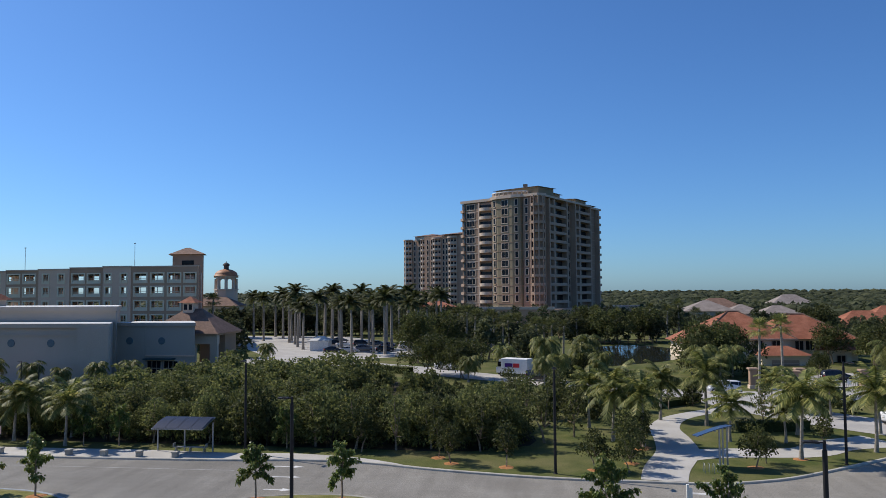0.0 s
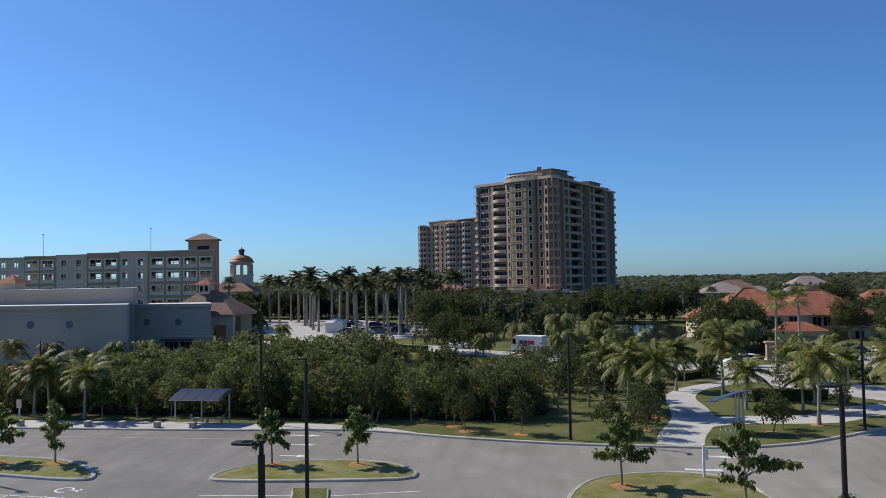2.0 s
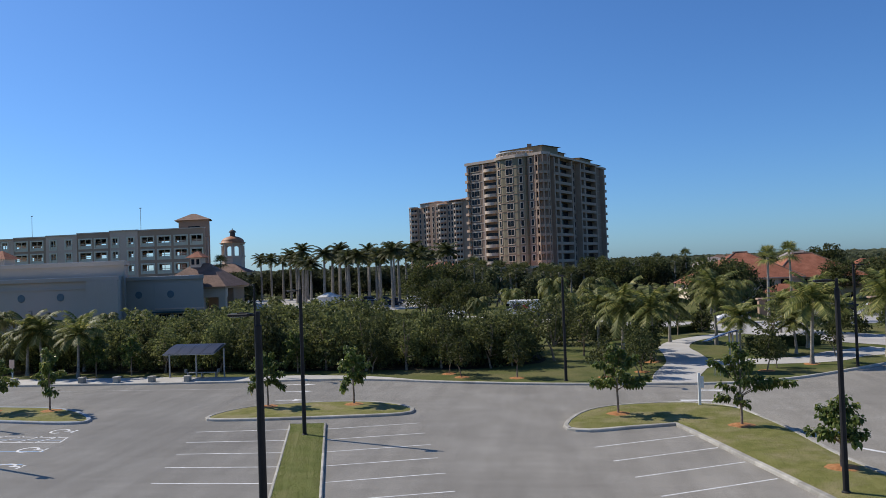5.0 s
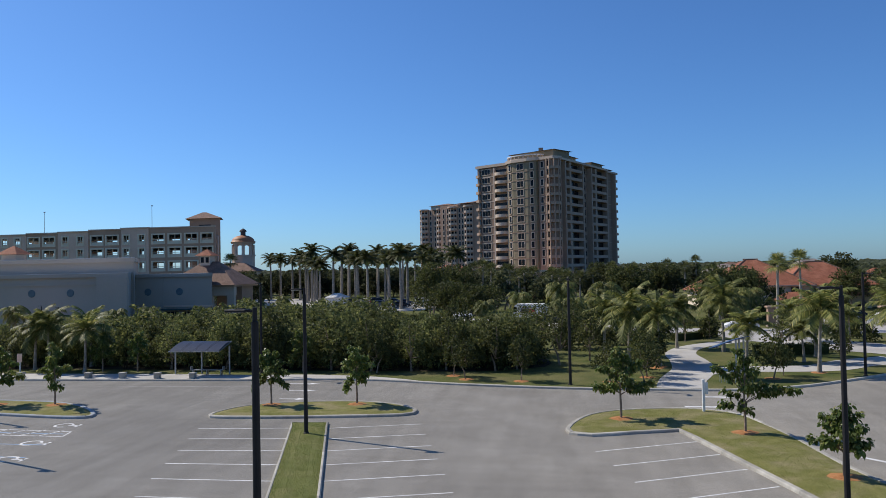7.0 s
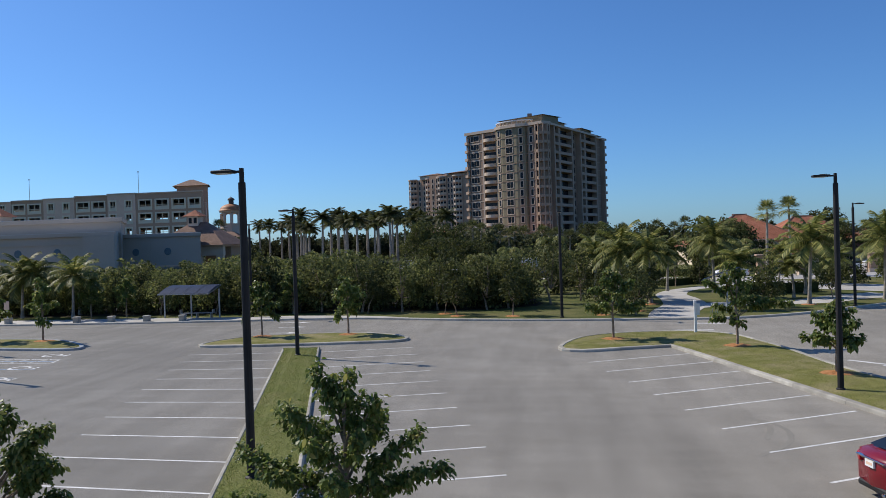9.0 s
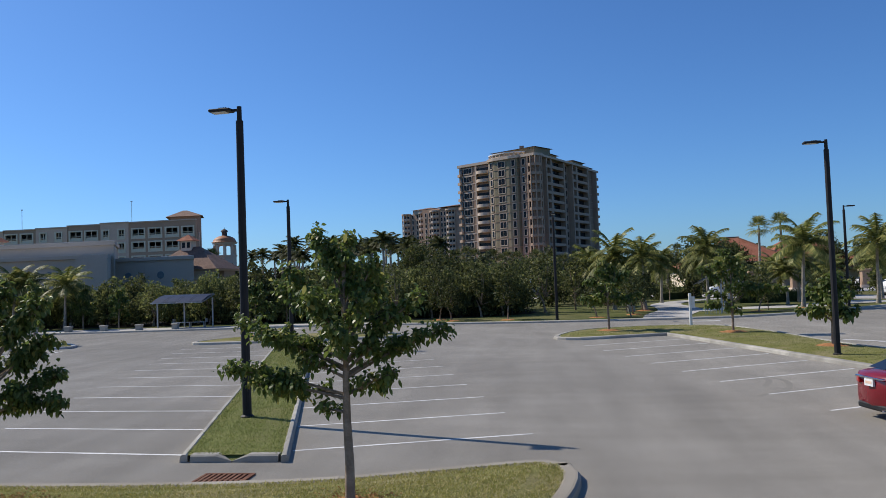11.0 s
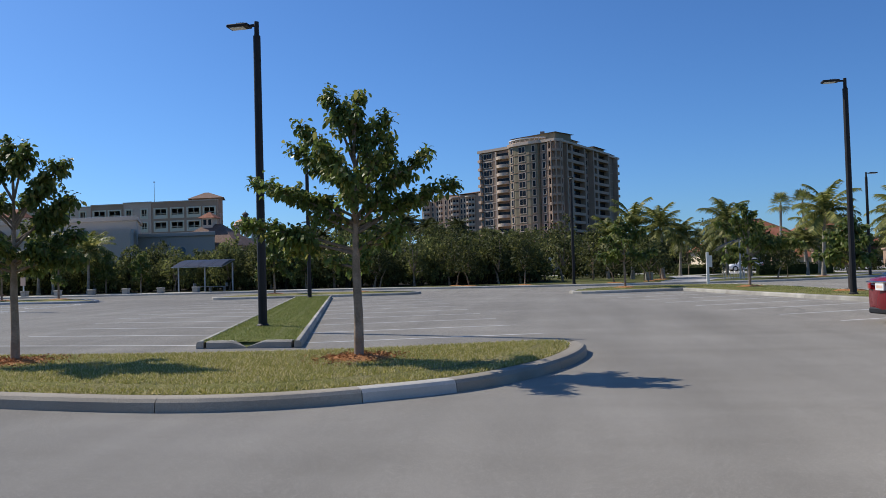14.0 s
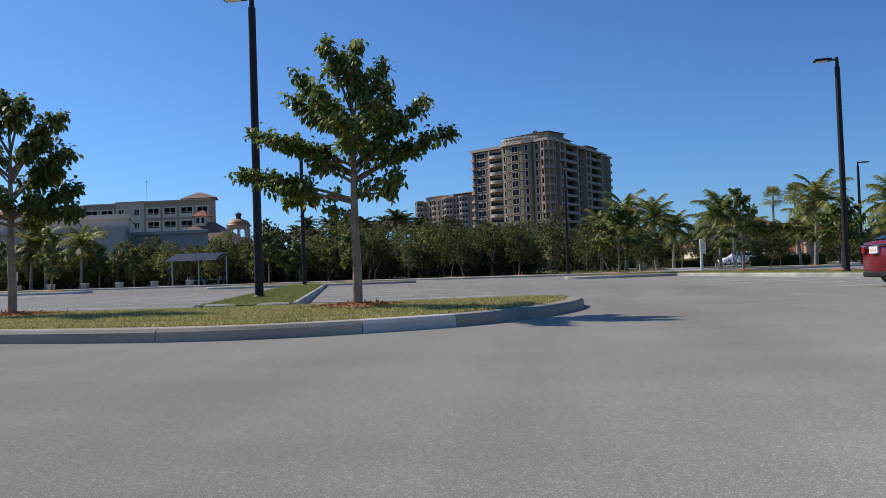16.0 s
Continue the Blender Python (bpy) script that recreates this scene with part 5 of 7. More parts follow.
LAMP = lamp_post(pose(-7.5, 19.35, 0.13, 0, 0, -4), "tall dark bronze lamp post with flat LED head")
for m in (pose(-13.57, 41.0, 0.13, 0, 0, -4), pose(10.9, 30.6, 0.15, 0, 0, -4), pose(1.1, 59.0, 0.13, 0, 0, 90), pose(23.9, 64.3, 0.13, 0, 0, 180), pose(-25.4, 63.9, 0.13, 0, 0, 90), pose(-31.0, 36.0, 0.0, 0, 0, -4), pose(-39.5, 45.4, 0.0, 0, 0, -4)):
    copy_thing(LAMP, m)
for x, y, s in ((-69.3, 95, 0.62), (-63.2, 90, 0.62)):
    c = copy_thing(LAMP, pose(x, y, 0.1, 0, 0, 0))
    c.scale = (s, s, s)

# bus shelter with a solar roof
sh = thing("bus_shelter", "grey bus shelter with a curved solar-panel roof", "bus shelter", pose(-31.1, 63.9, 0.146))
for x in (-2.5, 0.0, 2.6):
    part("post", boxes((x - 0.06, x + 0.06, 0.3, 0.42, 0, 2.5), bevel=0.01), STEEL, sh)
for x in range(4):
    xa, xb = -2.2 + x * 1.15, -2.2 + (x + 1) * 1.15 - 0.04
    bm = bmesh.new()
    rows = [[bm.verts.new((xx, -1.35 + 2.6 * t, 2.23 + 0.62 * math.sin(t * 1.5))) for xx in (xa, xb)] for t in (k / 6 for k in range(7))]
    for a, b in zip(rows, rows[1:]):
        bm.faces.new((a[0], a[1], b[1], b[0]))
    part("roof_panel", bm, SOLAR, sh, "dark solar panel")
bm = sweep(bmesh.new(), [Vector((-2.24, 0)), Vector((2.42, 0))], [(-1.38, 2.14), (-1.38, 2.2), (-0.9, 2.31), (-0.2, 2.5), (0.6, 2.7), (1.27, 2.81), (1.27, 2.74), (0.6, 2.63), (-0.2, 2.43), (-0.9, 2.24)])
part("roof_frame", bm, STEEL, sh)
for x in (-2.1, 0, 2.3):
    part("rafter", tube(bmesh.new(), [(x, -1.25, 2.12), (x, -0.2, 2.38), (x, 0.5, 2.55), (x, 1.1, 2.66)], [0.03, 0.05, 0.05, 0.03], 6), STEEL, sh)
bench = thing("bench", "long grey slatted bench under a shelter", "bench", pose(-30.4, 63.9, 0.146))
for k in range(4):
    part("slat", boxes((-1.5, 1.5, -0.2 + k * 0.11, -0.11 + k * 0.11, 0.42, 0.46)), STEEL, bench)
for x in (-1.3, 0, 1.3):
    part("leg", boxes((x - 0.03, x + 0.03, -0.18, 0.2, 0, 0.42)), STEEL, bench)
for x in (-1.5, 1.5):
    part("armrest", boxes((x - 0.03, x + 0.03, -0.2, 0.22, 0.42, 0.75)), STEEL, bench)
BLOCK = thing("concrete_planter", "squat square concrete block seat on the pavement", "planter", pose(-46.9, 61.75, 0.146), "concrete planters")
bm = bmesh.new()
prism(bm, [(-0.23, -0.23), (0.23, -0.23), (0.23, 0.23), (-0.23, 0.23)], 0, 0.4)
part("body", bm, KERB, BLOCK)
part("cap", boxes((-0.28, 0.28, -0.28, 0.28, 0.38, 0.5), bevel=0.03), KERB, BLOCK, "pale concrete cap")
for x in (-43.66, -40.42, -37.18, -33.94, -30.7):
    copy_thing(BLOCK, pose(x, 61.75, 0.146))
# path-side panel canopy, bicycle rack, signs
cn = thing("solar_canopy", "tilted blue solar canopy on three steel columns", "canopy", pose(14.1, 62.6, 0.13))
for x, y in ((-0.3, -0.5), (0.1, 0.2), (0.45, 0.3)):
    part("column", boxes((x - 0.06, x + 0.06, y - 0.06, y + 0.06, 0, 3.12), bevel=0.01), STEEL, cn)
bm = bmesh.new()
n, w = 6, 1.1
top, bot = [], []
for k in range(n + 1):
    t = k / n
    x, z = 0.55 - 2.6 * t, 3.2 - 0.85 * t ** 1.3
    top.append([bm.verts.new((x, yy, z + 0.05 - 0.13 * yy)) for yy in (-w, w)])
    bot.append([bm.verts.new((x, yy, z - 0.13 * yy)) for yy in (-w, w)])
for k in range(n):
    bm.faces.new((top[k][0], top[k][1], top[k + 1][1], top[k + 1][0]))
    bm.faces.new((bot[k][0], bot[k + 1][0], bot[k + 1][1], bot[k][1]))
    bm.faces.new((top[k][0], top[k + 1][0], bot[k + 1][0], bot[k][0]))
    bm.faces.new((top[k][1], bot[k][1], bot[k + 1][1], top[k + 1][1]))
bmesh.ops.recalc_face_normals(bm, faces=bm.faces[:])
part("panel", bm, SOLARBLUE, cn, "blue glassy panel")
bm = bmesh.new()
for k in range(n):
    (x0, z0), (x1, z1) = [(0.55 - 2.6 * t, 3.2 - 0.85 * t ** 1.3 - 0.012) for t in (k / n, (k + 1) / n)]
    bm.faces.new([bm.verts.new((a, b, c - 0.13 * b)) for a, b, c in ((x0, -w + 0.04, z0), (x0, w - 0.04, z0), (x1, w - 0.04, z1), (x1, -w + 0.04, z1))])
for x in (0.3, -0.7, -1.7):
    z = 3.2 - 0.85 * ((0.55 - x) / 2.6) ** 1.3
    k0 = len(bm.verts)
    box(bm, x - 0.04, x + 0.04, -w + 0.06, w - 0.06, z - 0.11, z - 0.03)
    for v in list(bm.verts)[k0:]:
        v.co.z -= 0.13 * v.co.y
part("soffit", bm, STEEL, cn, "pale grey metal underside with ribs")
rack = thing("bicycle_rack", "low galvanised hoop rack beside a path", "bicycle rack", pose(13.0, 60.6, 0.13) @ Matrix.Scale(0.85, 4))
for k in range(5):
    x = -0.8 + k * 0.4
    part("hoop", tube(bmesh.new(), [(x, -0.35, 0), (x, -0.35, 0.6), (x, -0.2, 0.78), (x, 0.2, 0.78), (x, 0.35, 0.6), (x, 0.35, 0)], [0.025] * 6, 6), STEEL, rack)
sg = thing("sign_post", "white square post with a small white sign", "sign", pose(8.95, 48.5, 0.16))
part("post", boxes((-0.075, 0.075, -0.075, 0.075, 0, 1.95), bevel=0.015), WHITE, sg)
part("sign_panel", boxes((0.09, 0.27, -0.02, 0.02, 1.05, 1.75)), WHITE, sg)
sg = thing("sign_post", "small post with a dark round-topped sign", "sign", pose(-49.8, 65.4, 0.13))
part("post", boxes((-0.05, 0.05, -0.05, 0.05, 0, 1.7)), WHITE, sg)
part("sign_panel", boxes((-0.26, 0.26, -0.09, -0.05, 0.95, 1.75), bevel=0.01), STUCCO_GREY, sg)
bx = thing("utility_box", "small pale utility cabinet on the lawn", "cabinet", pose(7.6, 68.0, 0.13))
part("body", boxes((-0.3, 0.3, -0.22, 0.22, 0, 0.62), bevel=0.02), KERB, bx)
part("lid", boxes((-0.33, 0.33, -0.25, 0.25, 0.6, 0.66)), KERB, bx)

# ---- cars ----


def car(label, m, paint_mat, L=4.6, W=1.82, H=1.46, suv=False, group="parked cars", detail=False):
    """A car whose nose points along +x, its tail at the origin end."""
    root = thing("car", label, "car", m, group)
    hw = W / 2
    if suv:
        st = [(0.0, 0.5, 0.95, 0.95, 0.86), (0.06, 0.36, 1.05, 1.06, 0.93), (0.25, 0.3, 1.1, 1.6, 0.96), (0.6, 0.28, 1.1, 1.7, 0.99), (1.6, 0.26, 1.08, 1.74, 1.0), (2.6, 0.26, 1.06, 1.68, 1.0), (3.05, 0.26, 1.05, 1.5, 1.0), (3.6, 0.26, 1.04, 1.05, 0.99), (4.2, 0.28, 0.96, 0.97, 0.95), (4.5, 0.36, 0.8, 0.81, 0.88), (4.6, 0.5, 0.65, 0.66, 0.8)]
        H = 1.74
    else:
        st = [(0.0, 0.36, 0.86, 0.87, 0.80), (0.05, 0.27, 1.0, 1.01, 0.9), (0.3, 0.24, 1.03, 1.05, 0.95), (0.62, 0.22, 1.0, 1.08, 0.98), (1.05, 0.21, 0.97, 1.33, 0.99), (1.5, 0.2, 0.95, 1.44, 1.0), (2.1, 0.2, 0.94, 1.46, 1.0), (2.6, 0.2, 0.93, 1.4, 1.0), (3.1, 0.2, 0.93, 1.18, 1.0), (3.5, 0.2, 0.91, 0.93, 0.99), (4.1, 0.22, 0.82, 0.84, 0.95), (4.45, 0.28, 0.68, 0.7, 0.87), (4.6, 0.4, 0.58, 0.6, 0.76)]
    k = L / 4.6
    bm = bmesh.new()
    rings = []
    for x, zb, zs, zr, f in st:
        w = hw * f
        cab = max(0.0, min(1.0, (zr - zs) / 0.4))
        prof = [(0.0, zb), (w * 0.86, zb), (w * 0.985, zb + 0.14), (w, (zb + zs) / 2 + 0.08), (w * 0.955, zs), (w * (0.9 - 0.12 * cab), zs + (zr - zs) * 0.55), (w * (0.84 - 0.19 * cab), zs + (zr - zs) * 0.92), (w * 0.4, zr + 0.015 * cab), (0.0, zr + 0.02)]
        rings.append([bm.verts.new((x * k, sgn * a, b)) for sgn, seq in ((1, prof), (-1, prof[-2:0:-1])) for a, b in seq])
    n = len(rings[0])
    for a, b in zip(rings, rings[1:]):
        for i in range(n):
            bm.faces.new((a[i], b[i], b[(i + 1) % n], a[(i + 1) % n]))
    bm.faces.new(rings[0])
    bm.faces.new(rings[-1][::-1])
    for v in bm.verts:
        r = abs(v.co.y) / hw
        if v.co.x < 0.9:
            v.co.x += 0.3 * r ** 2.6 * (1 - v.co.x / 0.9)
        elif v.co.x > L - 0.9:
            v.co.x -= 0.4 * r ** 2.2 * (1 - (L - v.co.x) / 0.9)
    bmesh.ops.recalc_face_normals(bm, faces=bm.faces[:])
    body = part("body", bm, paint_mat, root, smooth=True)
    # glasshouse: a slightly larger skin over the cabin sides and screens
    bm = bmesh.new()
    cabs = [q for q in st if q[3] - q[2] > 0.03]
    i0, i1 = st.index(cabs[0]), st.index(cabs[-1])
    sel = st[max(i0 - 1, 0):min(i1 + 2, len(st))]
    gr = []
    for x, zb, zs, zr, f in sel:
        w = hw * f
        cab = max(0.0, min(1.0, (zr - zs) / 0.4))
        lo, up = zs + 0.03 * cab + 0.004, zs + (zr - zs) * 0.86 + 0.004
        gr.append((x * k, w * (0.945 - 0.02 * cab) + 0.006, lo, w * (0.855 - 0.17 * cab) + 0.012, up, zr))
    for sgn in (1, -1):
        for a, b in zip(gr[1:-1], gr[2:-1]):
            vv = [bm.verts.new(c) for c in ((a[0], sgn * a[1], a[2]), (b[0] - 0.04, sgn * b[1], b[2]), (b[0] - 0.04, sgn * b[3], b[4]), (a[0], sgn * a[3], a[4]))]
            bm.faces.new(vv)
    for a, b, da in ((gr[0], gr[2] if not suv else gr[1], 1), (gr[-1], gr[-3], -1)):
        y0, y1 = a[1] * 0.84, b[3] * 0.93
        zz = b[5] + 0.0
        vv = [bm.verts.new(c) for c in ((a[0] + 0.12 * da, -y0, a[5] + 0.05), (a[0] + 0.12 * da, y0, a[5] + 0.05), (b[0] - 0.02 * da, y1, zz + 0.022), (b[0] - 0.02 * da, -y1, zz + 0.022))]
        bm.faces.new(vv)
    bmesh.ops.recalc_face_normals(bm, faces=bm.faces[:])
    part("windows", bm, CARGLASS, root)
    for x in (0.95 * k, 3.65 * k):
        for sgn in (1, -1):
            R = 0.36 if suv else 0.325
            ty = part("tyre", tube(bmesh.new(), [(x, sgn * (hw - 0.21), R), (x, sgn * (hw - 0.2), R), (x, sgn * (hw - 0.01), R), (x, sgn * (hw + 0.005), R)], [R * 0.9, R, R, R * 0.92], 20), TYRE, root)
            part("rim", tube(bmesh.new(), [(x, sgn * (hw - 0.02), R), (x, sgn * (hw + 0.015), R)], [R * 0.66, R * 0.62], 14), RIM, ty)
    for sgn in (1, -1):
        bm = boxes((-0.012, 0.2, min(sgn * hw * 0.52, sgn * hw * 0.93), max(sgn * hw * 0.52, sgn * hw * 0.93), 0.77, 0.92), bevel=0.02)
        bmesh.ops.subdivide_edges(bm, edges=[e for e in bm.edges if abs(e.verts[0].co.y - e.verts[1].co.y) > 0.1], cuts=4)
        for v in bm.verts:
            v.co.x += 0.28 * (abs(v.co.y) / hw) ** 2.6
        part("tail_light", bm, REDLENS, root)
        part("mirror", boxes((3.0 * k, 3.16 * k, sgn * (hw + 0.07) - 0.09, sgn * (hw + 0.07) + 0.09, 0.95, 1.08), bevel=0.02), paint_mat, root)
        part("headlight", boxes((4.3 * k, 4.5 * k, sgn * hw * 0.66 - 0.15, sgn * hw * 0.66 + 0.15, 0.58, 0.72), bevel=0.02), LENS, root)
    part("bumper_trim", boxes((0.03, 0.3, -hw * 0.6, hw * 0.6, 0.22, 0.36), bevel=0.03), TRIMBLACK, root)
    pl = part("number_plate", boxes((-0.03, 0.02, -0.155, 0.155, 0.76, 0.915)), WHITE, root)
    if detail:
        part("plate_mark", boxes((-0.034, -0.029, -0.11, 0.11, 0.81, 0.87)), STUCCO_GREY, pl)
        part("trunk_trim", boxes((-0.035, 0.05, -0.5, 0.5, 0.925, 0.965), bevel=0.01), CHROME, root)
        part("exhaust", tube(bmesh.new(), [(-0.02, -0.45, 0.25), (0.15, -0.45, 0.25)], [0.04, 0.04], 8), CHROME, root)
        part("shark_fin", boxes((1.35, 1.5, -0.02, 0.02, 1.42, 1.49), bevel=0.005), paint_mat, root)
    return root


car("glossy red saloon parked in a marked bay", pose(7.33, 18.72, 0, 0, 0, 11), RED, 4.75, 1.83, detail=True)
SRC = {}
for i, (x, y, rz, k, suv) in enumerate(((-2.3, 120.6, -30, 1, True), (-19.0, 137.5, -35, 0, False), (26.4, 106.6, 178, 0, True), (41.5, 121.5, 10, 1, True), (47.5, 124.5, 15, 0, False), (-50, 172, 10, 1, False), (-46.5, 173, 10, 2, False), (-43, 174, 10, 4, True), (-52, 190, 10, 0, False), (-48, 192, 10, 1, True), (-44, 193, 10, 4, False), (-40, 187, 10, 3, False), (-56, 196, 10, 1, False), (-62, 205, 10, 2, True), (-38.5, 175.5, 10, 1, False), (-35, 186, 10, 0, True), (-58, 208, 10, 4, False), (34.5, 83.5, 20, 0, True))):
    z = 0.19 if y > 100 else 0.16
    if (k, suv) in SRC:
        copy_thing(SRC[k, suv], pose(x, y, z, 0, 0, rz))
    else:
        col = ("white", "black", "silver", "navy blue", "grey")[k]
        SRC[k, suv] = car(f"{col} {'sport utility vehicle' if suv else 'saloon'} on pale paving", pose(x, y, z, 0, 0, rz), CARS[k], suv=suv)
# delivery van
tv = thing("delivery_van", "white step van with purple and red lettering shapes", "delivery van", pose(-7.0, 126.5, 0.18, 0, 0, -24))
bm = boxes((0.9, 5.6, -1.05, 1.05, 0.55, 2.95), bevel=0.06)
part("cargo_body", bm, WHITE, tv)
bm = bmesh.new()
prism(bm, [(0.0, 0.6), (0.95, 0.6), (0.95, 2.8), (0.55, 2.75), (0.25, 1.55), (0.0, 1.45)], -1.0, 1.0)
bmesh.ops.rotate(bm, verts=bm.verts[:], matrix=Matrix.Rotation(radians(90), 3, "X"), cent=(0, 0, 0))
part("cab", bm, WHITE, tv)
part("windscreen", boxes((0.28, 0.9, -1.012, 1.012, 1.6, 2.4)), CARGLASS, tv)
part("underbody", boxes((0.3, 5.4, -0.9, 0.9, 0.3, 0.6)), TRIMBLACK, tv)
for x in (1.0, 4.4):
    for s in (-1, 1):
        t = part("tyre", tube(bmesh.new(), [(x, s * 0.8, 0.4), (x, s * 1.03, 0.4)], [0.4, 0.4], 16), TYRE, tv)
        part("rim", tube(bmesh.new(), [(x, s * 1.0, 0.4), (x, s * 1.045, 0.4)], [0.22, 0.2], 10), RIM, t)
part("purple_shape", boxes((1.6, 3.0, -1.075, -1.06, 1.55, 2.2)), PURPLE, tv, "plain purple block")
part("red_shape", boxes((3.1, 4.2, -1.075, -1.06, 1.55, 2.2)), ORANGE, tv, "plain red block")

# ---- buildings ----


def wall_pose(a, b, z=0.0):
    """The frame of a wall from plan point a to b: x along it, -y outward on its right-hand side."""
    d = (Vector(b) - Vector(a)).normalized()
    return Matrix(((d.x, -d.y, 0, a[0]), (d.y, d.x, 0, a[1]), (0, 0, 1, z), (0, 0, 0, 1)))


def window_set(name, w, h, cols=2, rows=1, surround=0.18, mat=None, deep=0.12):
    """Meshes of a window: proud surround with sill and glazing bars, and its pane."""
    bm = boxes((-w / 2 - surround, -w / 2, -deep, 0.02, -surround, h + surround), (w / 2, w / 2 + surround, -deep, 0.02, -surround, h + surround), (-w / 2, w / 2, -deep, 0.02, h, h + surround), (-w / 2 - surround * 0.3, w / 2 + surround * 0.3, -deep - 0.1, 0.02, -surround, 0))
    for k in range(1, cols):
        x = -w / 2 + w * k / cols
        box(bm, x - 0.05, x + 0.05, -0.08, 0.0, 0, h)
    for k in range(1, rows):
        z = h * k / rows
        box(bm, -w / 2, w / 2, -0.08, 0.0, z - 0.05, z + 0.05)
    pane = boxes((-w / 2, w / 2, -0.03, 0.01, 0, h))
    return mesh_of("window", bm, mat or STUCCO_PALE), mesh_of("pane", pane, GLASS)


def set_window(pair, parent, m):
    w = shared("window", pair[0], parent, m)
    shared("pane", pair[1], w)
    return w


def balcony_set(w, d, h=1.1, curved=False, mat=None, door_h=2.6, wall_mat=None):
    """Meshes of a balcony: slab and parapet, and dark glazing behind it for door and recess shade."""
    bm = bmesh.new()
    if curved:
        pts = [(w / 2 * math.sin(a), -d * math.cos(a)) for a in (radians(-90 + 180 * k / 12) for k in range(13))]
    else:
        pts = [(-w / 2, 0), (-w / 2, -d), (w / 2, -d), (w / 2, 0)]
    prism(bm, pts + ([] if not curved else []), -0.25, 0.0)
    sweep(bm, V2(pts), [(0.0, -0.01), (0.0, h), (0.18, h), (0.18, -0.01)])
    bmesh.ops.recalc_face_normals(bm, faces=bm.faces[:])
    return mesh_of("balcony", bm, mat or STUCCO_PALE), mesh_of("balcony_door", boxes((-w / 2 + 0.1, w / 2 - 0.1, -0.05, 0.01, 0.02, door_h)), GLASS)


def set_balcony(pair, parent, m):
    b = shared("balcony", pair[0], parent, m)
    shared("balcony_door", pair[1], b)
    return b


T = Matrix.Translation


def afar(k):
    """Sets a thing k times as far off and as large, seen from the high end of the walk."""
    e = Vector((0.358, -0.603, 13.941))
    return T(e) @ Matrix.Scale(k, 4) @ T(-e)


A, C, R = Vector((-36.6, 355)), Vector((-1.0, 330)), Vector((29.0, 396))
B = A + (R - C)
tower = thing("apartment_tower", "tall beige apartment tower with stacked balconies", "apartment building")
part("wall", prism(bmesh.new(), [tuple(A), tuple(C), tuple(R), tuple(B)], 0, 54.6), STUCCO, tower)
wl, wr = wall_pose(A, C), wall_pose(C, R)
FL, ZF, NF = 3.8, 9.0, 12


def local_prism(m, pts, z0, z1):
    return prism(bmesh.new(), [tuple((m @ Vector((x, y, 0))).xy) for x, y in pts], z0, z1)


part("bay_wall", local_prism(wl, [(19, 0.5), (19.8, -2.4), (23.5, -3.2), (31.5, -3.2), (35.5, -2.4), (36.2, 0.5)], 0, 54.9), STUCCO_OCHRE, tower, "ochre projecting bay")
part("corner_wall", local_prism(wl, [(36.3, 0.5), (36.3, -1.6), (43.4, -1.6), (45.2, 1.0)], 0, 54.7), STUCCO, tower)
part("roof_slab", local_prism(wl, [(-0.6, -0.7), (19, -0.7), (19.4, -3.2), (23.3, -4.0), (31.7, -4.0), (36, -3.2), (37, -2.4), (44.4, -2.4), (46.0, 2), (20, 20), (-0.6, 20)], 54.9, 56.1), STUCCO_PALE, tower, "pale cornice")
part("cornice", local_prism(wr, [(1.5, -2.9), (55.4, -2.9), (55.4, -1.2), (72.8, -1.2), (72.8, 12), (1.5, 12)], 54.62, 55.5), STUCCO_PALE, tower, "pale cornice")
W3, W2, W1 = window_set("w", 4.8, 2.3, 3, surround=0.28), window_set("w", 3.4, 2.5, 2, surround=0.28), window_set("w", 1.3, 2.5, 1, surround=0.28)
WR = window_set("w", 1.6, 2.4, 2, surround=0.2, mat=STUCCO_SHADE)
BW = balcony_set(2.6, 1.0, 1.0, mat=STUCCO_SHADE, door_h=3.2)
# broad, tall door panes: dark glass stands in for the shade inside the loggias
BR, BS, BE, BL = balcony_set(7.4, 2.6, 1.15, True), balcony_set(18.4, 2.4, 1.0, mat=STUCCO_SHADE, door_h=3.3), balcony_set(4.6, 1.4, 1.0, mat=STUCCO_SHADE, door_h=3.2), balcony_set(6.0, 2.4, 0.95, True, mat=STUCCO_SHADE, door_h=3.3)
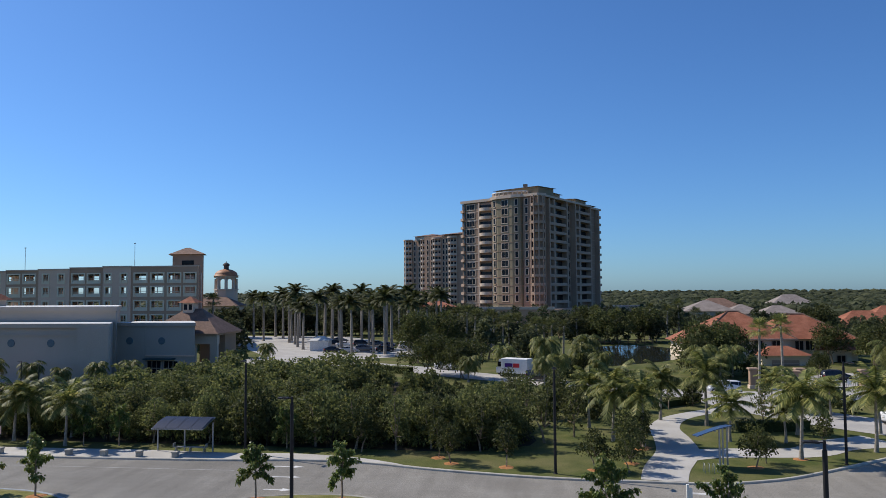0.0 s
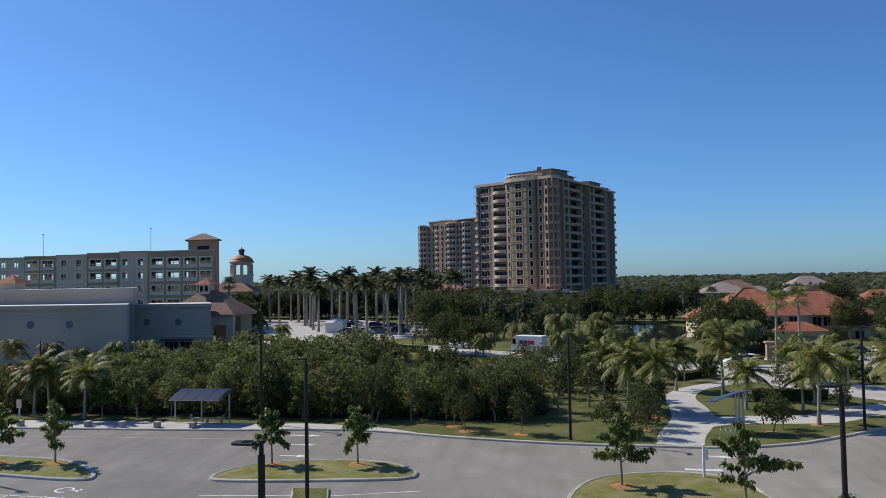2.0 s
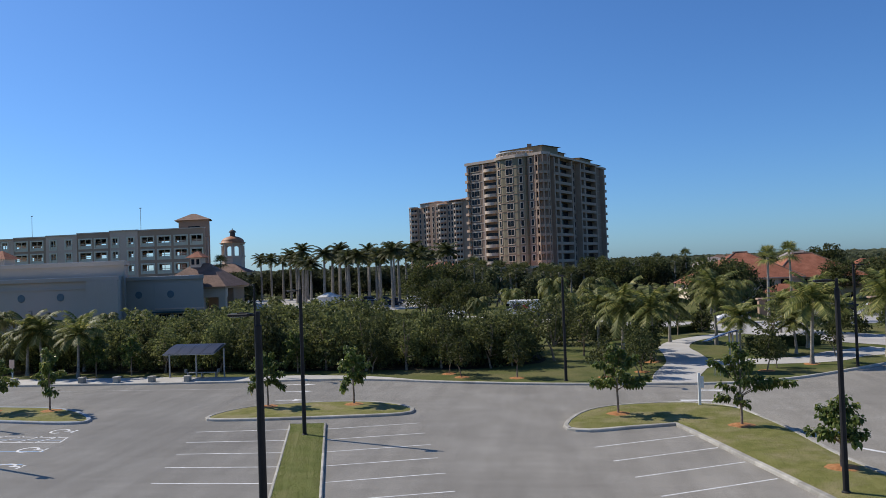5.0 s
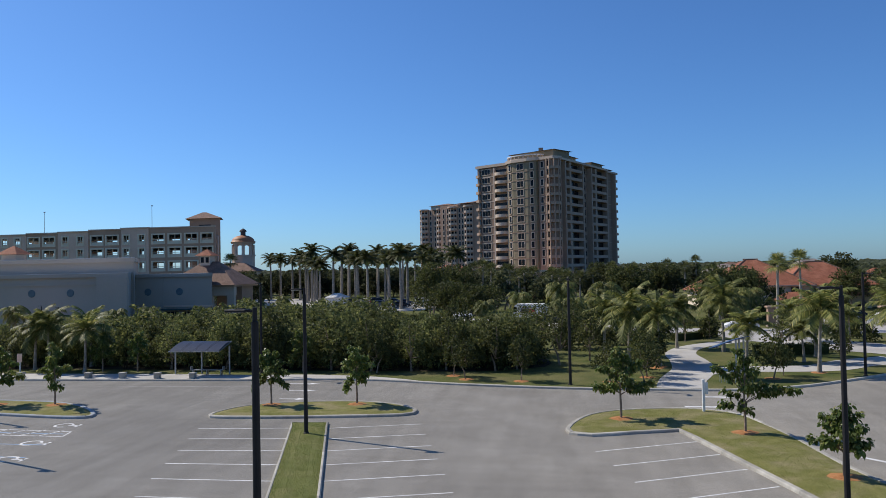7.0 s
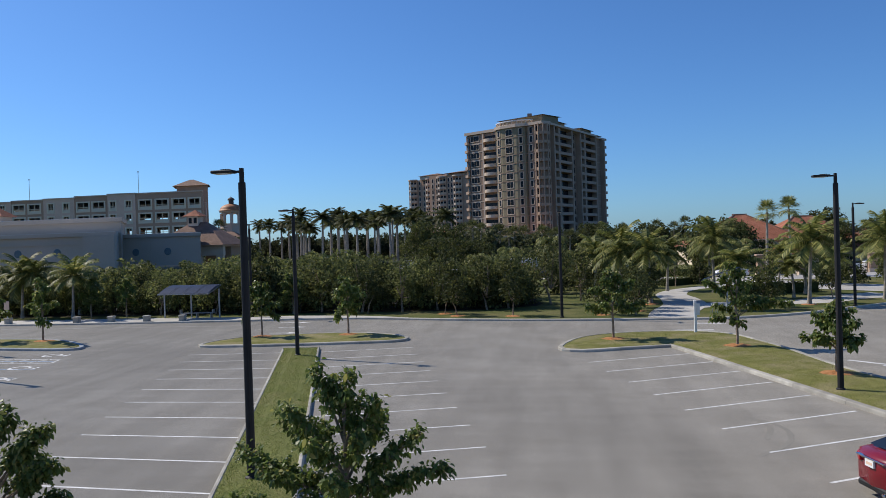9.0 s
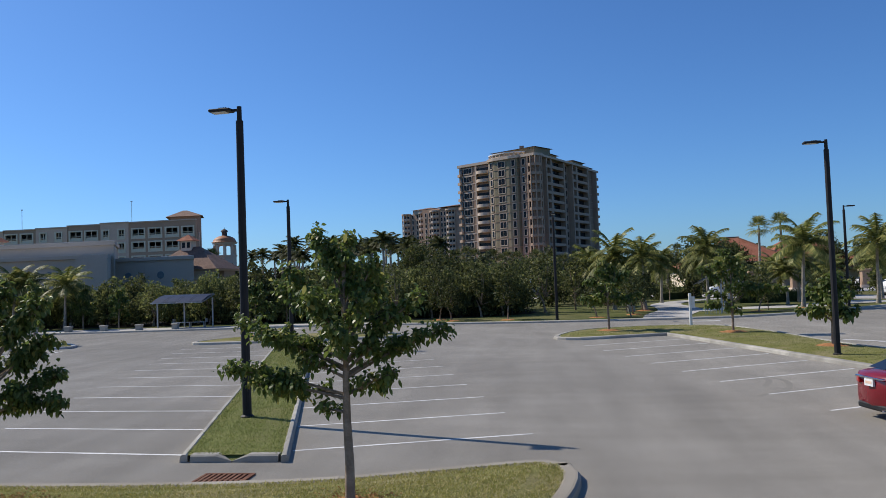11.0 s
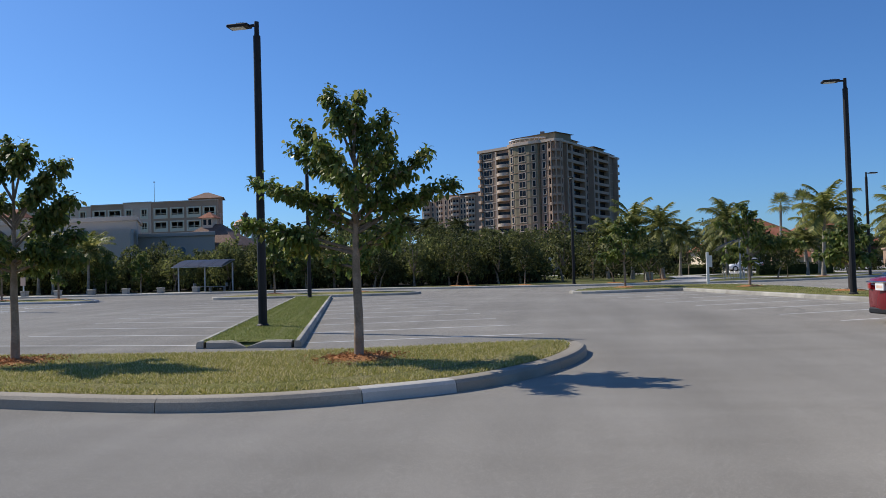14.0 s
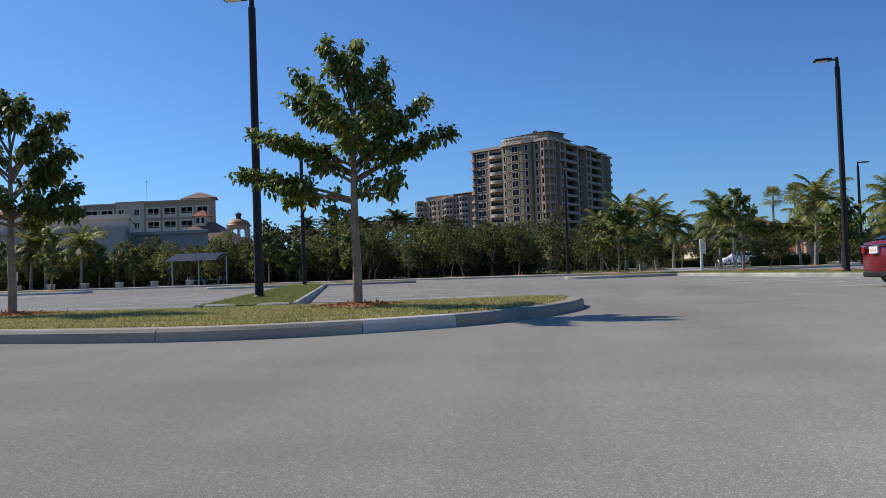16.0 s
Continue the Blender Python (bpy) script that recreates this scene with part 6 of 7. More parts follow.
for f in range(NF):
    z = ZF + FL * f
    for s, kind in ((5.2, W3),):
        set_window(kind, tower, wl @ T((s, 0, z + 0.9)))
    set_balcony(BW, tower, wl @ T((0.9, 0, z)) @ pose(0, 0, 0, 0, 0, -20))
    set_balcony(BR, tower, wl @ T((14.6, 0, z)))
    set_window(W1, tower, wl @ T((21.5, -2.83, z + 0.8)) @ pose(0, 0, 0, 0, 0, -12))
    set_window(W2, tower, wl @ T((27.5, -3.2, z + 0.8)))
    set_window(W1, tower, wl @ T((33.6, -2.83, z + 0.8)) @ pose(0, 0, 0, 0, 0, 12))
    set_window(W1, tower, wl @ T((38.2, -1.6, z + 0.8)))
    set_balcony(BL, tower, wl @ T((43.4, -0.6, z)) @ pose(0, 0, 0, 0, 0, 45))
    for s in (15.5, 45.0):
        set_balcony(BS, tower, wr @ T((s, 0, z)))
    set_balcony(BE, tower, wr @ T((69.6, 0, z)))
    for s in (3.6, 28.0, 32.6, 57.5):
        set_window(WR, tower, wr @ T((s, 0, z + 0.5)))
    part("floor_band", local_prism(wl, [(-0.2, 0.3), (-0.2, -0.12), (10.5, -0.12), (10.5, 0.3)], z - 0.35, z), STUCCO_PALE, tower)
    part("floor_band", local_prism(wl, [(19.4, -0.5), (19.7, -2.55), (23.4, -3.34), (31.6, -3.34), (35.6, -2.55), (36.1, -1.7), (43.4, -1.74), (43.4, -0.5)], z - 0.3, z), STUCCO, tower)
    part("floor_band", local_prism(wr, [(1.5, 0.3), (1.5, -0.12), (72.5, -0.12), (72.5, 0.3)], z - 0.3, z), STUCCO_SHADE, tower)
for s, w, d in ((5.9, 0.55, 2.6), (11.6, 0.9, 2.3), (25.1, 0.55, 2.6), (30.3, 0.5, 0.6), (35.4, 0.55, 2.6), (41.0, 0.9, 2.3), (54.6, 0.55, 2.6), (66.9, 0.6, 2.2)):
    part("pilaster", local_prism(wr, [(s - w, 0.2), (s - w, -d), (s + w, -d), (s + w, 0.2)], 6, 54.4), STUCCO_SHADE, tower)
for s in (18.6, 36.4, 10.6):
    part("pilaster", local_prism(wl, [(s - 0.35, 0.2), (s - 0.35, -0.9), (s + 0.35, -0.9), (s + 0.35, 0.2)], 6, 54.4), STUCCO_PALE, tower)
for m, x0, x1, y0, y1, z0, z1, rise in ((wl, 18, 41, 3, 15, 55.4, 59.6, 1.3), (wr, 14, 30, 3, 14, 55.2, 58.6, 1.0), (wr, 46, 60, 2, 13, 55.2, 58.3, 1.0), (wr, 62, 71, 2, 12, 54.6, 56.8, 0.9)):
    ph = part("penthouse", local_prism(m, [(x0, y0), (x1, y0), (x1, y1), (x0, y1)], z0 - 0.8, z1), STUCCO_OCHRE, tower)
    bm = hip(bmesh.new(), x0 - 1.2, x1 + 1.2, y0 - 1.2, y1 + 1.2, z1, z1 + rise, 6)
    bmesh.ops.transform(bm, matrix=m, verts=bm.verts[:])
    part("roof", bm, TILE_DARK, tower, "dark low hipped roof")
part("roof_terrace", local_prism(wl, [(27 + 9.5 * math.cos(radians(a)), 2 + 5.6 * math.sin(radians(a))) for a in range(0, 360, 24)], 56.0, 56.5), STUCCO_PALE, tower, "rounded pale roof terrace")
for a in range(180, 361, 15):
    x, y = 27 + 9.3 * math.cos(radians(a)), 2 + 5.4 * math.sin(radians(a))
    part("terrace_post", local_prism(wl, [(x - 0.22, y - 0.22), (x + 0.22, y - 0.22), (x + 0.22, y + 0.22), (x - 0.22, y + 0.22)], 56.5, 57.6), STUCCO_PALE, tower)
part("terrace_ring", local_prism(wl, [(27 + r * 9.5 * math.cos(radians(a)), 2 + r * 5.6 * math.sin(radians(a))) for r, seq in ((1.03, range(180, 361, 12)), (0.9, range(360, 179, -12))) for a in seq], 57.6, 58.0), WHITE, tower, "white curved pergola ring")
for k in range(5):
    a = radians(-85 + 42 * k)
    p = wl @ Matrix.Translation((43.4, -0.6, 0)) @ pose(0, 0, 0, 0, 0, 45) @ Vector((3.0 * math.sin(a), -2.4 * math.cos(a), 0))
    part("corner_column", tube(bmesh.new(), [(p.x, p.y, 6), (p.x, p.y, 55)], [0.3, 0.3], 6), STUCCO_SHADE, tower)
bm = bmesh.new()
box(bm, -8, -6, 350, 352, 60.5, 63.0)
part("roof_vent", bm, STUCCO_TAUPE, tower)
podium = thing("podium_building", "low beige parking podium with pale parapet", "building")
bm = bmesh.new()
prism(bm, [(-30, 318), (4, 312), (52, 392), (40, 405), (2, 330), (-28, 338)], 0, 6.6)
part("wall", bm, STUCCO_TAUPE, podium)
part("parapet", prism(bmesh.new(), [(-30.4, 317.6), (4.2, 311.6), (5, 313), (-29.8, 319)], 6.62, 7.7), STUCCO_PALE, podium)
gh = thing("clubhouse", "small beige pavilion with orange hipped roof", "building", pose(-41, 290, 0))
part("wall", boxes((-7, 7, 0, 10, 0, 8.2)), STUCCO, gh)
part("roof", hip(bmesh.new(), -8, 8, -1, 11, 8.2, 10.4, 6), TILE, gh)
for x in (-4.5, -1.5, 1.5, 4.5):
    set_window(window_set("w", 1.6, 1.6, 2), gh, T((x, 0, 5.4)))
# second tower, farther off
t2 = thing("apartment_tower", "distant beige apartment tower with rounded balcony stacks", "apartment building", afar(1.1) @ pose(-92, 515, 0, 0, 0, -32))
part("wall", boxes((0, 46, 0, 30, 0, 49)), STUCCO_TAUPE, t2)
part("side_wing", boxes((20, 60, -4, 26, 0, 50.6)), STUCCO_TAUPE, t2)
part("roof", hip(bmesh.new(), 9, 30, -3, 20, 51.2, 52.9, 8), TILE_BROWN, t2)
part("roof_block", boxes((10, 29, -2, 19, 48.6, 51.2)), STUCCO_PALE, t2)
part("roof", hip(bmesh.new(), 34, 58, -6, 22, 51, 52.6, 8), TILE_BROWN, t2)
B2, B3 = balcony_set(6.4, 3.0, 1.2, True), balcony_set(7, 2.4, 1.2, True)
for f in range(12):
    z = 5.2 + 3.62 * f
    for x, y, b in ((2.5, 0, B2), (17, 0, B3), (31, -4, B3), (44, -4, B3)):
        set_balcony(b, t2, T((x, y, z)))
    for x, y in ((8, 0), (12, 0), (23, -4), (26.5, -4), (36.5, -4), (39, -4)):
        set_window(W1, t2, T((x, y, z + 0.7)))
for x, y, w, d in ((2.5, 0, 6.4, 3.0), (17, 0, 7, 2.4), (31, -4, 7, 2.4), (44, -4, 7, 2.4)):
    for k in range(5):
        a = radians(-80 + 40 * k)
        cx, cy = x + w / 2 * math.sin(a), y - d * math.cos(a)
        part("column", tube(bmesh.new(), [(cx, cy, 0), (cx, cy, 49.2)], [0.26, 0.26], 6), STUCCO_PALE, t2)
    part("bay_roof", prism(bmesh.new(), [(x + (w / 2 + 0.5) * math.sin(radians(-90 + 15 * k)), y - (d + 0.5) * math.cos(radians(-90 + 15 * k))) for k in range(13)], 48.7, 49.5), STUCCO_PALE, t2)

# parking garage with open window bays; daylight shows through its top row
gar = thing("parking_garage", "beige and taupe parking garage with framed open bays", "building", T((-1.0, 0, -0.3)) @ afar(0.8))
bays = [(-129.5, -106.9, STUCCO_TAUPE, 23.0, 0.0, ((-126.3, 4.0), (-120.6, 4.0), (-114.9, 4.0), (-109.6, 3.6))), (-139.1, -129.5, STUCCO_GREY, 23.1, 0.25, ((-137.3, 1.9), (-131.9, 1.9))), (-150.7, -139.1, STUCCO_TAUPE, 22.8, 0.0, ((-147.8, 4.0), (-142.4, 4.0))), (-161.6, -150.7, STUCCO_GREY, 22.4, 0.25, ((-159.0, 1.9), (-153.6, 1.9))), (-173.2, -161.6, STUCCO_TAUPE, 22.2, 0.0, ((-170.6, 4.0), (-165.0, 4.0))), (-200, -173.2, STUCCO_GREY, 21.9, 0.25, ((-192, 4.0), (-186, 4.0), (-181, 1.9), (-176.3, 1.9)))]
ROWS = [(18.2, 20.9), (13.9, 16.5), (9.4, 12.0), (4.9, 7.5)]
FR = {}
for x0, x1, mat, top, off, wins in bays:
    bm = bmesh.new()
    yf = 231 - off
    cuts = [x0]
    for c, w in wins:
        cuts += [c - w / 2, c + w / 2]
    cuts.append(x1)
    for i in range(0, len(cuts), 2):
        box(bm, cuts[i], cuts[i + 1], yf, yf + 0.5, -3.5, top)
    for c, w in wins:
        zs = [-3.5] + [v for r in ROWS[::-1] for v in r] + [top]
        for i in range(0, len(zs), 2):
            box(bm, c - w / 2, c + w / 2, yf + 0.002, yf + 0.498, zs[i], zs[i + 1])
    part("wall", bm, mat, gar)
    part("parapet_cap", boxes((x0 - 0.1, x1 + 0.1, yf - 0.25, yf + 0.7, top, top + 0.35)), STUCCO_PALE, gar)
    for c, w in wins:
        if w not in FR:
            s, h = 0.42, 2.65
            b2 = boxes((-w / 2 - s, -w / 2 + 0.06, -0.14, 0.3, -s, h + s), (w / 2 - 0.06, w / 2 + s, -0.14, 0.3, -s, h + s), (-w / 2, w / 2, -0.14, 0.3, h, h + s), (-w / 2, w / 2, -0.14, 0.3, -s, 0.06), (-0.09, 0.09, 0.1, 0.25, 0, h), (-w / 2, w / 2, 0.1, 0.25, h * 0.42, h * 0.42 + 0.14), (-w / 2, w / 2, 0.12, 0.3, 0, 0.75))
            FR[w] = mesh_of("window_frame", b2, CREAM)
        for lo, hi in ROWS:
            shared("window_frame", FR[w], gar, T((c, yf, lo)))
for z in (4.2, 8.6, 13.1, 17.5):
    part("deck", prism(bmesh.new(), [(-200, 231.6), (-107.4, 231.6), (-124.3, 268), (-200, 268)], z - 0.5, z), CONCRETE, gar)
part("side_wall", prism(bmesh.new(), [(-107.3, 231.5), (-106.95, 231.5), (-123.9, 268), (-124.3, 268)], -3.5, 22.9), STUCCO_TAUPE, gar)
bands = [(-3.5, 5.1), (7.8, 9.6), (12.3, 14.1), (16.8, 18.4), (21.1, 22.0)]
for z0, z1 in bands:
    part("back_wall", boxes((-200, -124.4, 268, 268.4, z0, z1)), STUCCO_GREY, gar)
for k in range(13):
    part("pier", boxes((-199 + k * 6.1, -196.2 + k * 6.1, 267.95, 268.45, -3.5, 22.0)), STUCCO_GREY, gar)
part("deck", prism(bmesh.new(), [(-200, 231.6), (-107.4, 231.6), (-124.3, 268), (-200, 268)], 21.4, 21.8), CONCRETE, gar)
st = thing("stair_tower", "beige stair tower with brown tiled pyramid roof", "building")
part("wall", prism(bmesh.new(), [(-117.4, 232.2), (-106.9, 232.2), (-111.2, 241), (-120, 241)], 0, 26.6), STUCCO, st)
bm = hip(bmesh.new(), -118.3, -105.9, 231.0, 241, 26.6, 28.9, 5.5)
for v in bm.verts:
    v.co.x -= (v.co.y - 231) * 0.4
part("roof", bm, TILE_BROWN, st, "brown tiled pyramid roof")
part("stair_opening", boxes((-114.2, -110.2, 232.1, 232.19, 23.2, 24.6)), GLASS, st)
for x, zt in ((-178, 30.2), (-137.5, 31.2)):
    ant = thing("mast", "thin grey roof mast on the garage", "mast", afar(0.8) @ pose(x, 245, 17.5))
    part("pole", tube(bmesh.new(), [(0, 0, 0), (0, 0, zt - 17.6)], [0.12, 0.07], 6), STEEL, ant)
    part("mast_lamp", boxes((-0.25, 0.25, -0.2, 0.2, zt - 17.6, zt - 17.3)), STEEL, ant)

# domed bell tower
cu = thing("bell_tower", "cream bell tower with arched lantern and golden dome", "tower", pose(-119.8, 280, 0))
oc = lambda r: [(r * math.cos(radians(22.5 + 45 * k)), r * math.sin(radians(22.5 + 45 * k))) for k in range(8)]
part("base_wall", prism(bmesh.new(), oc(4.3), 0, 15.2), STUCCO_PALE, cu)
part("cornice", prism(bmesh.new(), oc(4.6), 15.2, 15.7), STUCCO_PALE, cu)
for k in range(8):
    x, y = oc(3.75)[k]
    part("column", tube(bmesh.new(), [(x, y, 15.7), (x, y, 19.6)], [0.62, 0.58], 8), STUCCO_PALE, cu)
for k in range(8):
    (x0, y0), (x1, y1) = oc(3.75)[k], oc(3.75)[(k + 1) % 8]
    bm = bmesh.new()
    for j in range(8):
        ts = (j / 8, (j + 1) / 8)
        pr = []
        for t in ts:
            px, py = x0 + (x1 - x0) * t, y0 + (y1 - y0) * t
            zz = 18.3 + 1.2 * math.sqrt(max(0, 1 - (2 * t - 1) ** 2))
            pr.append((px, py, zz))
        vv = [bm.verts.new(c) for c in (pr[0], pr[1], (pr[1][0], pr[1][1], 20.0), (pr[0][0], pr[0][1], 20.0))]
        bm.faces.new(vv)
        vv = [bm.verts.new((c[0] * 0.86, c[1] * 0.86, c[2])) for c in (pr[0], pr[1], (pr[1][0], pr[1][1], 20.0), (pr[0][0], pr[0][1], 20.0))]
        bm.faces.new(vv[::-1])
    part("arch", bm, STUCCO_PALE, cu)
part("dome_ring", prism(bmesh.new(), oc(4.5), 19.95, 20.6), STUCCO_PALE, cu)
part("dome", tube(bmesh.new(), [(0, 0, 20.6), (0, 0, 20.7), (0, 0, 20.9)] + [(0, 0, 20.9 + 2.4 * math.sin(radians(15 * k))) for k in range(1, 6)], [4.95, 4.9, 4.3] + [4.3 * math.cos(radians(15 * k)) for k in range(1, 6)], 16), COPPER, cu, "golden tiled dome", True)
part("finial_lantern", tube(bmesh.new(), [(0, 0, 22.9), (0, 0, 23.2), (0, 0, 23.3), (0, 0, 24.6), (0, 0, 24.65), (0, 0, 25.1), (0, 0, 25.55), (0, 0, 25.85), (0, 0, 26.4)], [1.4, 1.25, 0.95, 0.95, 1.4, 1.25, 0.75, 0.12, 0.05], 12), TILE_DARK, cu)
hall = thing("hall", "cream hall with brown hipped tile roof", "building", pose(-121, 270, 0))
part("wall", boxes((-9, 9, 0, 9, 0, 9.4)), STUCCO_PALE, hall)
part("roof", hip(bmesh.new(), -10, 10, -1, 10, 9.4, 12.6, 6), TILE_BROWN, hall)
W15 = window_set("w", 1.2, 1.8, 2)
for x in (-6.5, -3.5, -0.5, 2.5, 5.5):
    set_window(W15, hall, T((x, 0, 6.4)))

# pale blue hall with round medallions
bl = thing("blue_building", "pale blue stucco hall with round medallions", "building")
part("front_block", prism(bmesh.new(), [(-96, 112), (-66.8, 112), (-72.8, 123.5), (-96, 130)], 0, 8.75), BLUEWALL, bl)
part("cornice", prism(bmesh.new(), [(-96.3, 111.6), (-66.5, 111.6), (-72.5, 123), (-96.3, 129)], 8.75, 9.35), BLUEWALL, bl)
part("band", boxes((-96.1, -66.7, 111.82, 112.0, 7.5, 7.72)), BLUEWALL, bl)
part("pier", boxes((-72.0, -69.5, 111.55, 112.0, 0, 8.74)), BLUEWALL, bl)
part("pier", boxes((-69.5, -66.6, 111.3, 112.0, 0, 8.74)), BLUEWALL, bl)
part("upper_block", prism(bmesh.new(), [(-100, 119), (-69.9, 119), (-76.8, 132), (-100, 132)], 0, 11.2), BLUEWALL, bl)
part("upper_cornice", prism(bmesh.new(), [(-100.4, 118.5), (-69.4, 118.5), (-76.6, 132.3), (-100.4, 132.3)], 11.2, 11.9), BLUEWALL, bl)
part("roof_membrane", prism(bmesh.new(), [(-100.2, 118.7), (-69.7, 118.7), (-76.6, 132), (-100.2, 132)], 11.9, 11.96), ROOFWHITE, bl)
part("lower_roof", prism(bmesh.new(), [(-96, 112.2), (-67.0, 112.2), (-70.2, 118.6), (-96, 118.6)], 9.35, 9.4), ROOFWHITE, bl)
part("side_block", prism(bmesh.new(), [(-66.81, 123), (-58.0, 123), (-61.5, 130), (-66.81, 130)], 0, 8.5), BLUEWALL, bl)
part("side_block", boxes((-72.6, -66.83, 123, 130, 0, 8.49)), BLUEWALL, bl)
part("side_cornice", prism(bmesh.new(), [(-71.9, 122.6), (-57.7, 122.6), (-61.4, 130.2), (-71.9, 130.2)], 8.5, 9.05), BLUEWALL, bl)
part("side_roof", prism(bmesh.new(), [(-71.7, 122.8), (-57.9, 122.8), (-61.5, 130), (-71.7, 130)], 9.05, 9.1), ROOFWHITE, bl)
part("side_band", boxes((-66.7, -57.9, 122.8, 123.0, 3.4, 3.65)), STUCCO_GREY, bl)
MED = mesh_of("medallion", tube(bmesh.new(), [(0, 0.02, 0), (0, -0.08, 0), (0, -0.1, 0)], [0.62, 0.62, 0.5], 20), surf("slate_medallion", (0.11, 0.15, 0.17), (0.14, 0.19, 0.21), 2, 0.6, 0.1))
for x, y, z in ((-83.5, 112, 6.3), (-76.7, 112, 6.3), (-90.3, 112, 6.3), (-63.9, 123, 6.0), (-69.7, 123, 6.0)):
    shared("medallion", MED, bl, T((x, y, z)))
GD = window_set("w", 2.4, 2.4, 3, 2)
for x in (-66.0, -63.0):
    set_window(GD, bl, T((x + 0.8, 123, 0.2)))
part("awning", boxes((-66.6, -61.4, 121.6, 123.0, 2.9, 3.1)), surf("green_awning", (0.03, 0.07, 0.07), (0.04, 0.09, 0.09), 2, 0.6, 0.1), bl, "dark green entrance canopy")
pv = thing("pavilion", "cream porch pavilion with brown hipped roof and lantern", "building", pose(-61.0, 130.5, 0))
part("roof", hip(bmesh.new(), -9.8, 4.4, -1.5, 10, 6.9, 11.2, 5.6), TILE_BROWN, pv, "brown hipped tile roof")
part("eave_board", boxes((-9.5, 4.1, -1.2, 9.7, 6.55, 6.9)), STUCCO_TAUPE, pv)
part("wall", boxes((-1.5, 3.4, 4, 9, 0, 6.55)), STUCCO, pv)
part("lintel", boxes((-1.6, 3.9, -0.6, 0.4, 5.0, 6.55)), STUCCO_PALE, pv)
for x in (-1.2, 2.9):
    part("column", boxes((x - 0.4, x + 0.9, -0.5, 0.3, 0, 5.0)), STUCCO_PALE, pv)
part("lantern", boxes((-4.5, -2.5, 3.3, 5.3, 10.2, 12.3)), STUCCO_PALE, pv)
part("lantern_roof", hip(bmesh.new(), -5.2, -1.8, 2.6, 6.0, 12.3, 13.5, 1.65), TILE, pv)
for x in (-3.98, -3.02):
    part("louvre", boxes((x - 0.28, x + 0.28, 3.22, 3.3, 11.0, 12.0)), GLASS, pv)
lk = thing("gazebo", "small cream lantern with orange pyramid roof", "building", pose(-97.5, 126, 11.9))
part("lantern", boxes((-1.4, 1.4, -1.4, 1.4, 0, 1.2)), STUCCO_PALE, lk)
part("roof", hip(bmesh.new(), -2.2, 2.2, -2.2, 2.2, 1.2, 2.8, 2.1), TILE, lk)


def house(label, m, L, D, h, rise, roof, wall, wins=4, over=0.8):
    r = thing("house", label, "house", m, "houses")
    part("wall", boxes((0, L, 0, D, 0, h)), wall, r)
    rf = part("roof", hip(bmesh.new(), -over, L + over, -over, D + over, h, h + rise, (D + 2 * over) / 2 * 0.95), roof, r)
    return r


h1 = house("large cream house with orange hipped tile roofs", afar(1.1) @ pose(27.3, 137, 0, 0, 0, 4), 15, 14, 5.6, 4.5, TILE, CREAM)
part("wing", boxes((-1.6, -0.01, 5, 16, 0, 4.6)), CREAM, h1)
part("wing_roof", hip(bmesh.new(), -2.4, 6, 4, 17, 4.61, 7.2, 4), TILE, h1)
part("wing", boxes((15.01, 26, 2, 15, 0, 5.4)), CREAM, h1)
part("wing_roof", hip(bmesh.new(), 11, 27, 1.0, 16, 5.41, 9.5, 6.5), TILE, h1)
part("wing", boxes((26.01, 28, 4, 13, 0, 3.6)), CREAM, h1)
part("wing_roof", hip(bmesh.new(), 20, 29, 0.2, 14, 3.61, 6.2, 4), TILE, h1)
part("porch", boxes((8.6, 16, -4.5, -0.01, 0, 3.1)), CREAM, h1)
part("porch_roof", hip(bmesh.new(), 7.9, 16.7, -5.3, 1.5, 3.1, 4.5, 3), TILE, h1)
part("garage_door", boxes((10.2, 14.6, -4.56, -4.5, 0.05, 2.3)), STUCCO_SHADE, h1, "taupe panelled garage door")
for z in (0.6, 1.15, 1.7):
    part("door_rail", boxes((10.3, 14.5, -4.59, -4.56, z, z + 0.06)), STUCCO_PALE, h1)
part("fascia", boxes((-0.85, 15.85, -0.86, -0.8, 5.42, 5.6)), STUCCO_PALE, h1)
for x0, x1, y, z in ((6.2, 8.8, 7.0, 10.08), (17.2, 20.8, 8.5, 9.48)):
    part("ridge_cap", tube(bmesh.new(), [(x0, y, z), (x1, y, z)], [0.16, 0.16], 6), TILE_BROWN, h1)
for x0, y0, z0, x1, y1, z1 in ((-0.8, -0.8, 5.62, 6.6, 7.0, 10.1), (15.8, -0.8, 5.62, 8.4, 7.0, 10.1), (11, 1, 5.43, 17.5, 8.5, 9.5), (27, 1, 5.43, 20.5, 8.5, 9.5)):
    part("hip_cap", tube(bmesh.new(), [(x0, y0, z0), (x1, y1, z1)], [0.13, 0.13], 6), TILE_BROWN, h1)
HW = window_set("w", 1.4, 1.5, 2)
for x, z in ((1.8, 3.6), (4.6, 3.6), (9.6, 3.9), (12.6, 3.9)):
    set_window(HW, h1, T((x, 0, z - 0.2)))
for x in (1.8, 4.6):
    set_window(HW, h1, T((x, 0, 0.9)))
for x in (17.2, 21.0, 24.2):
    set_window(HW, h1, T((x, 2, 1.0)))
for x in (17.2, 19.0):
    set_window(HW, h1, T((x, 2, 3.5)))
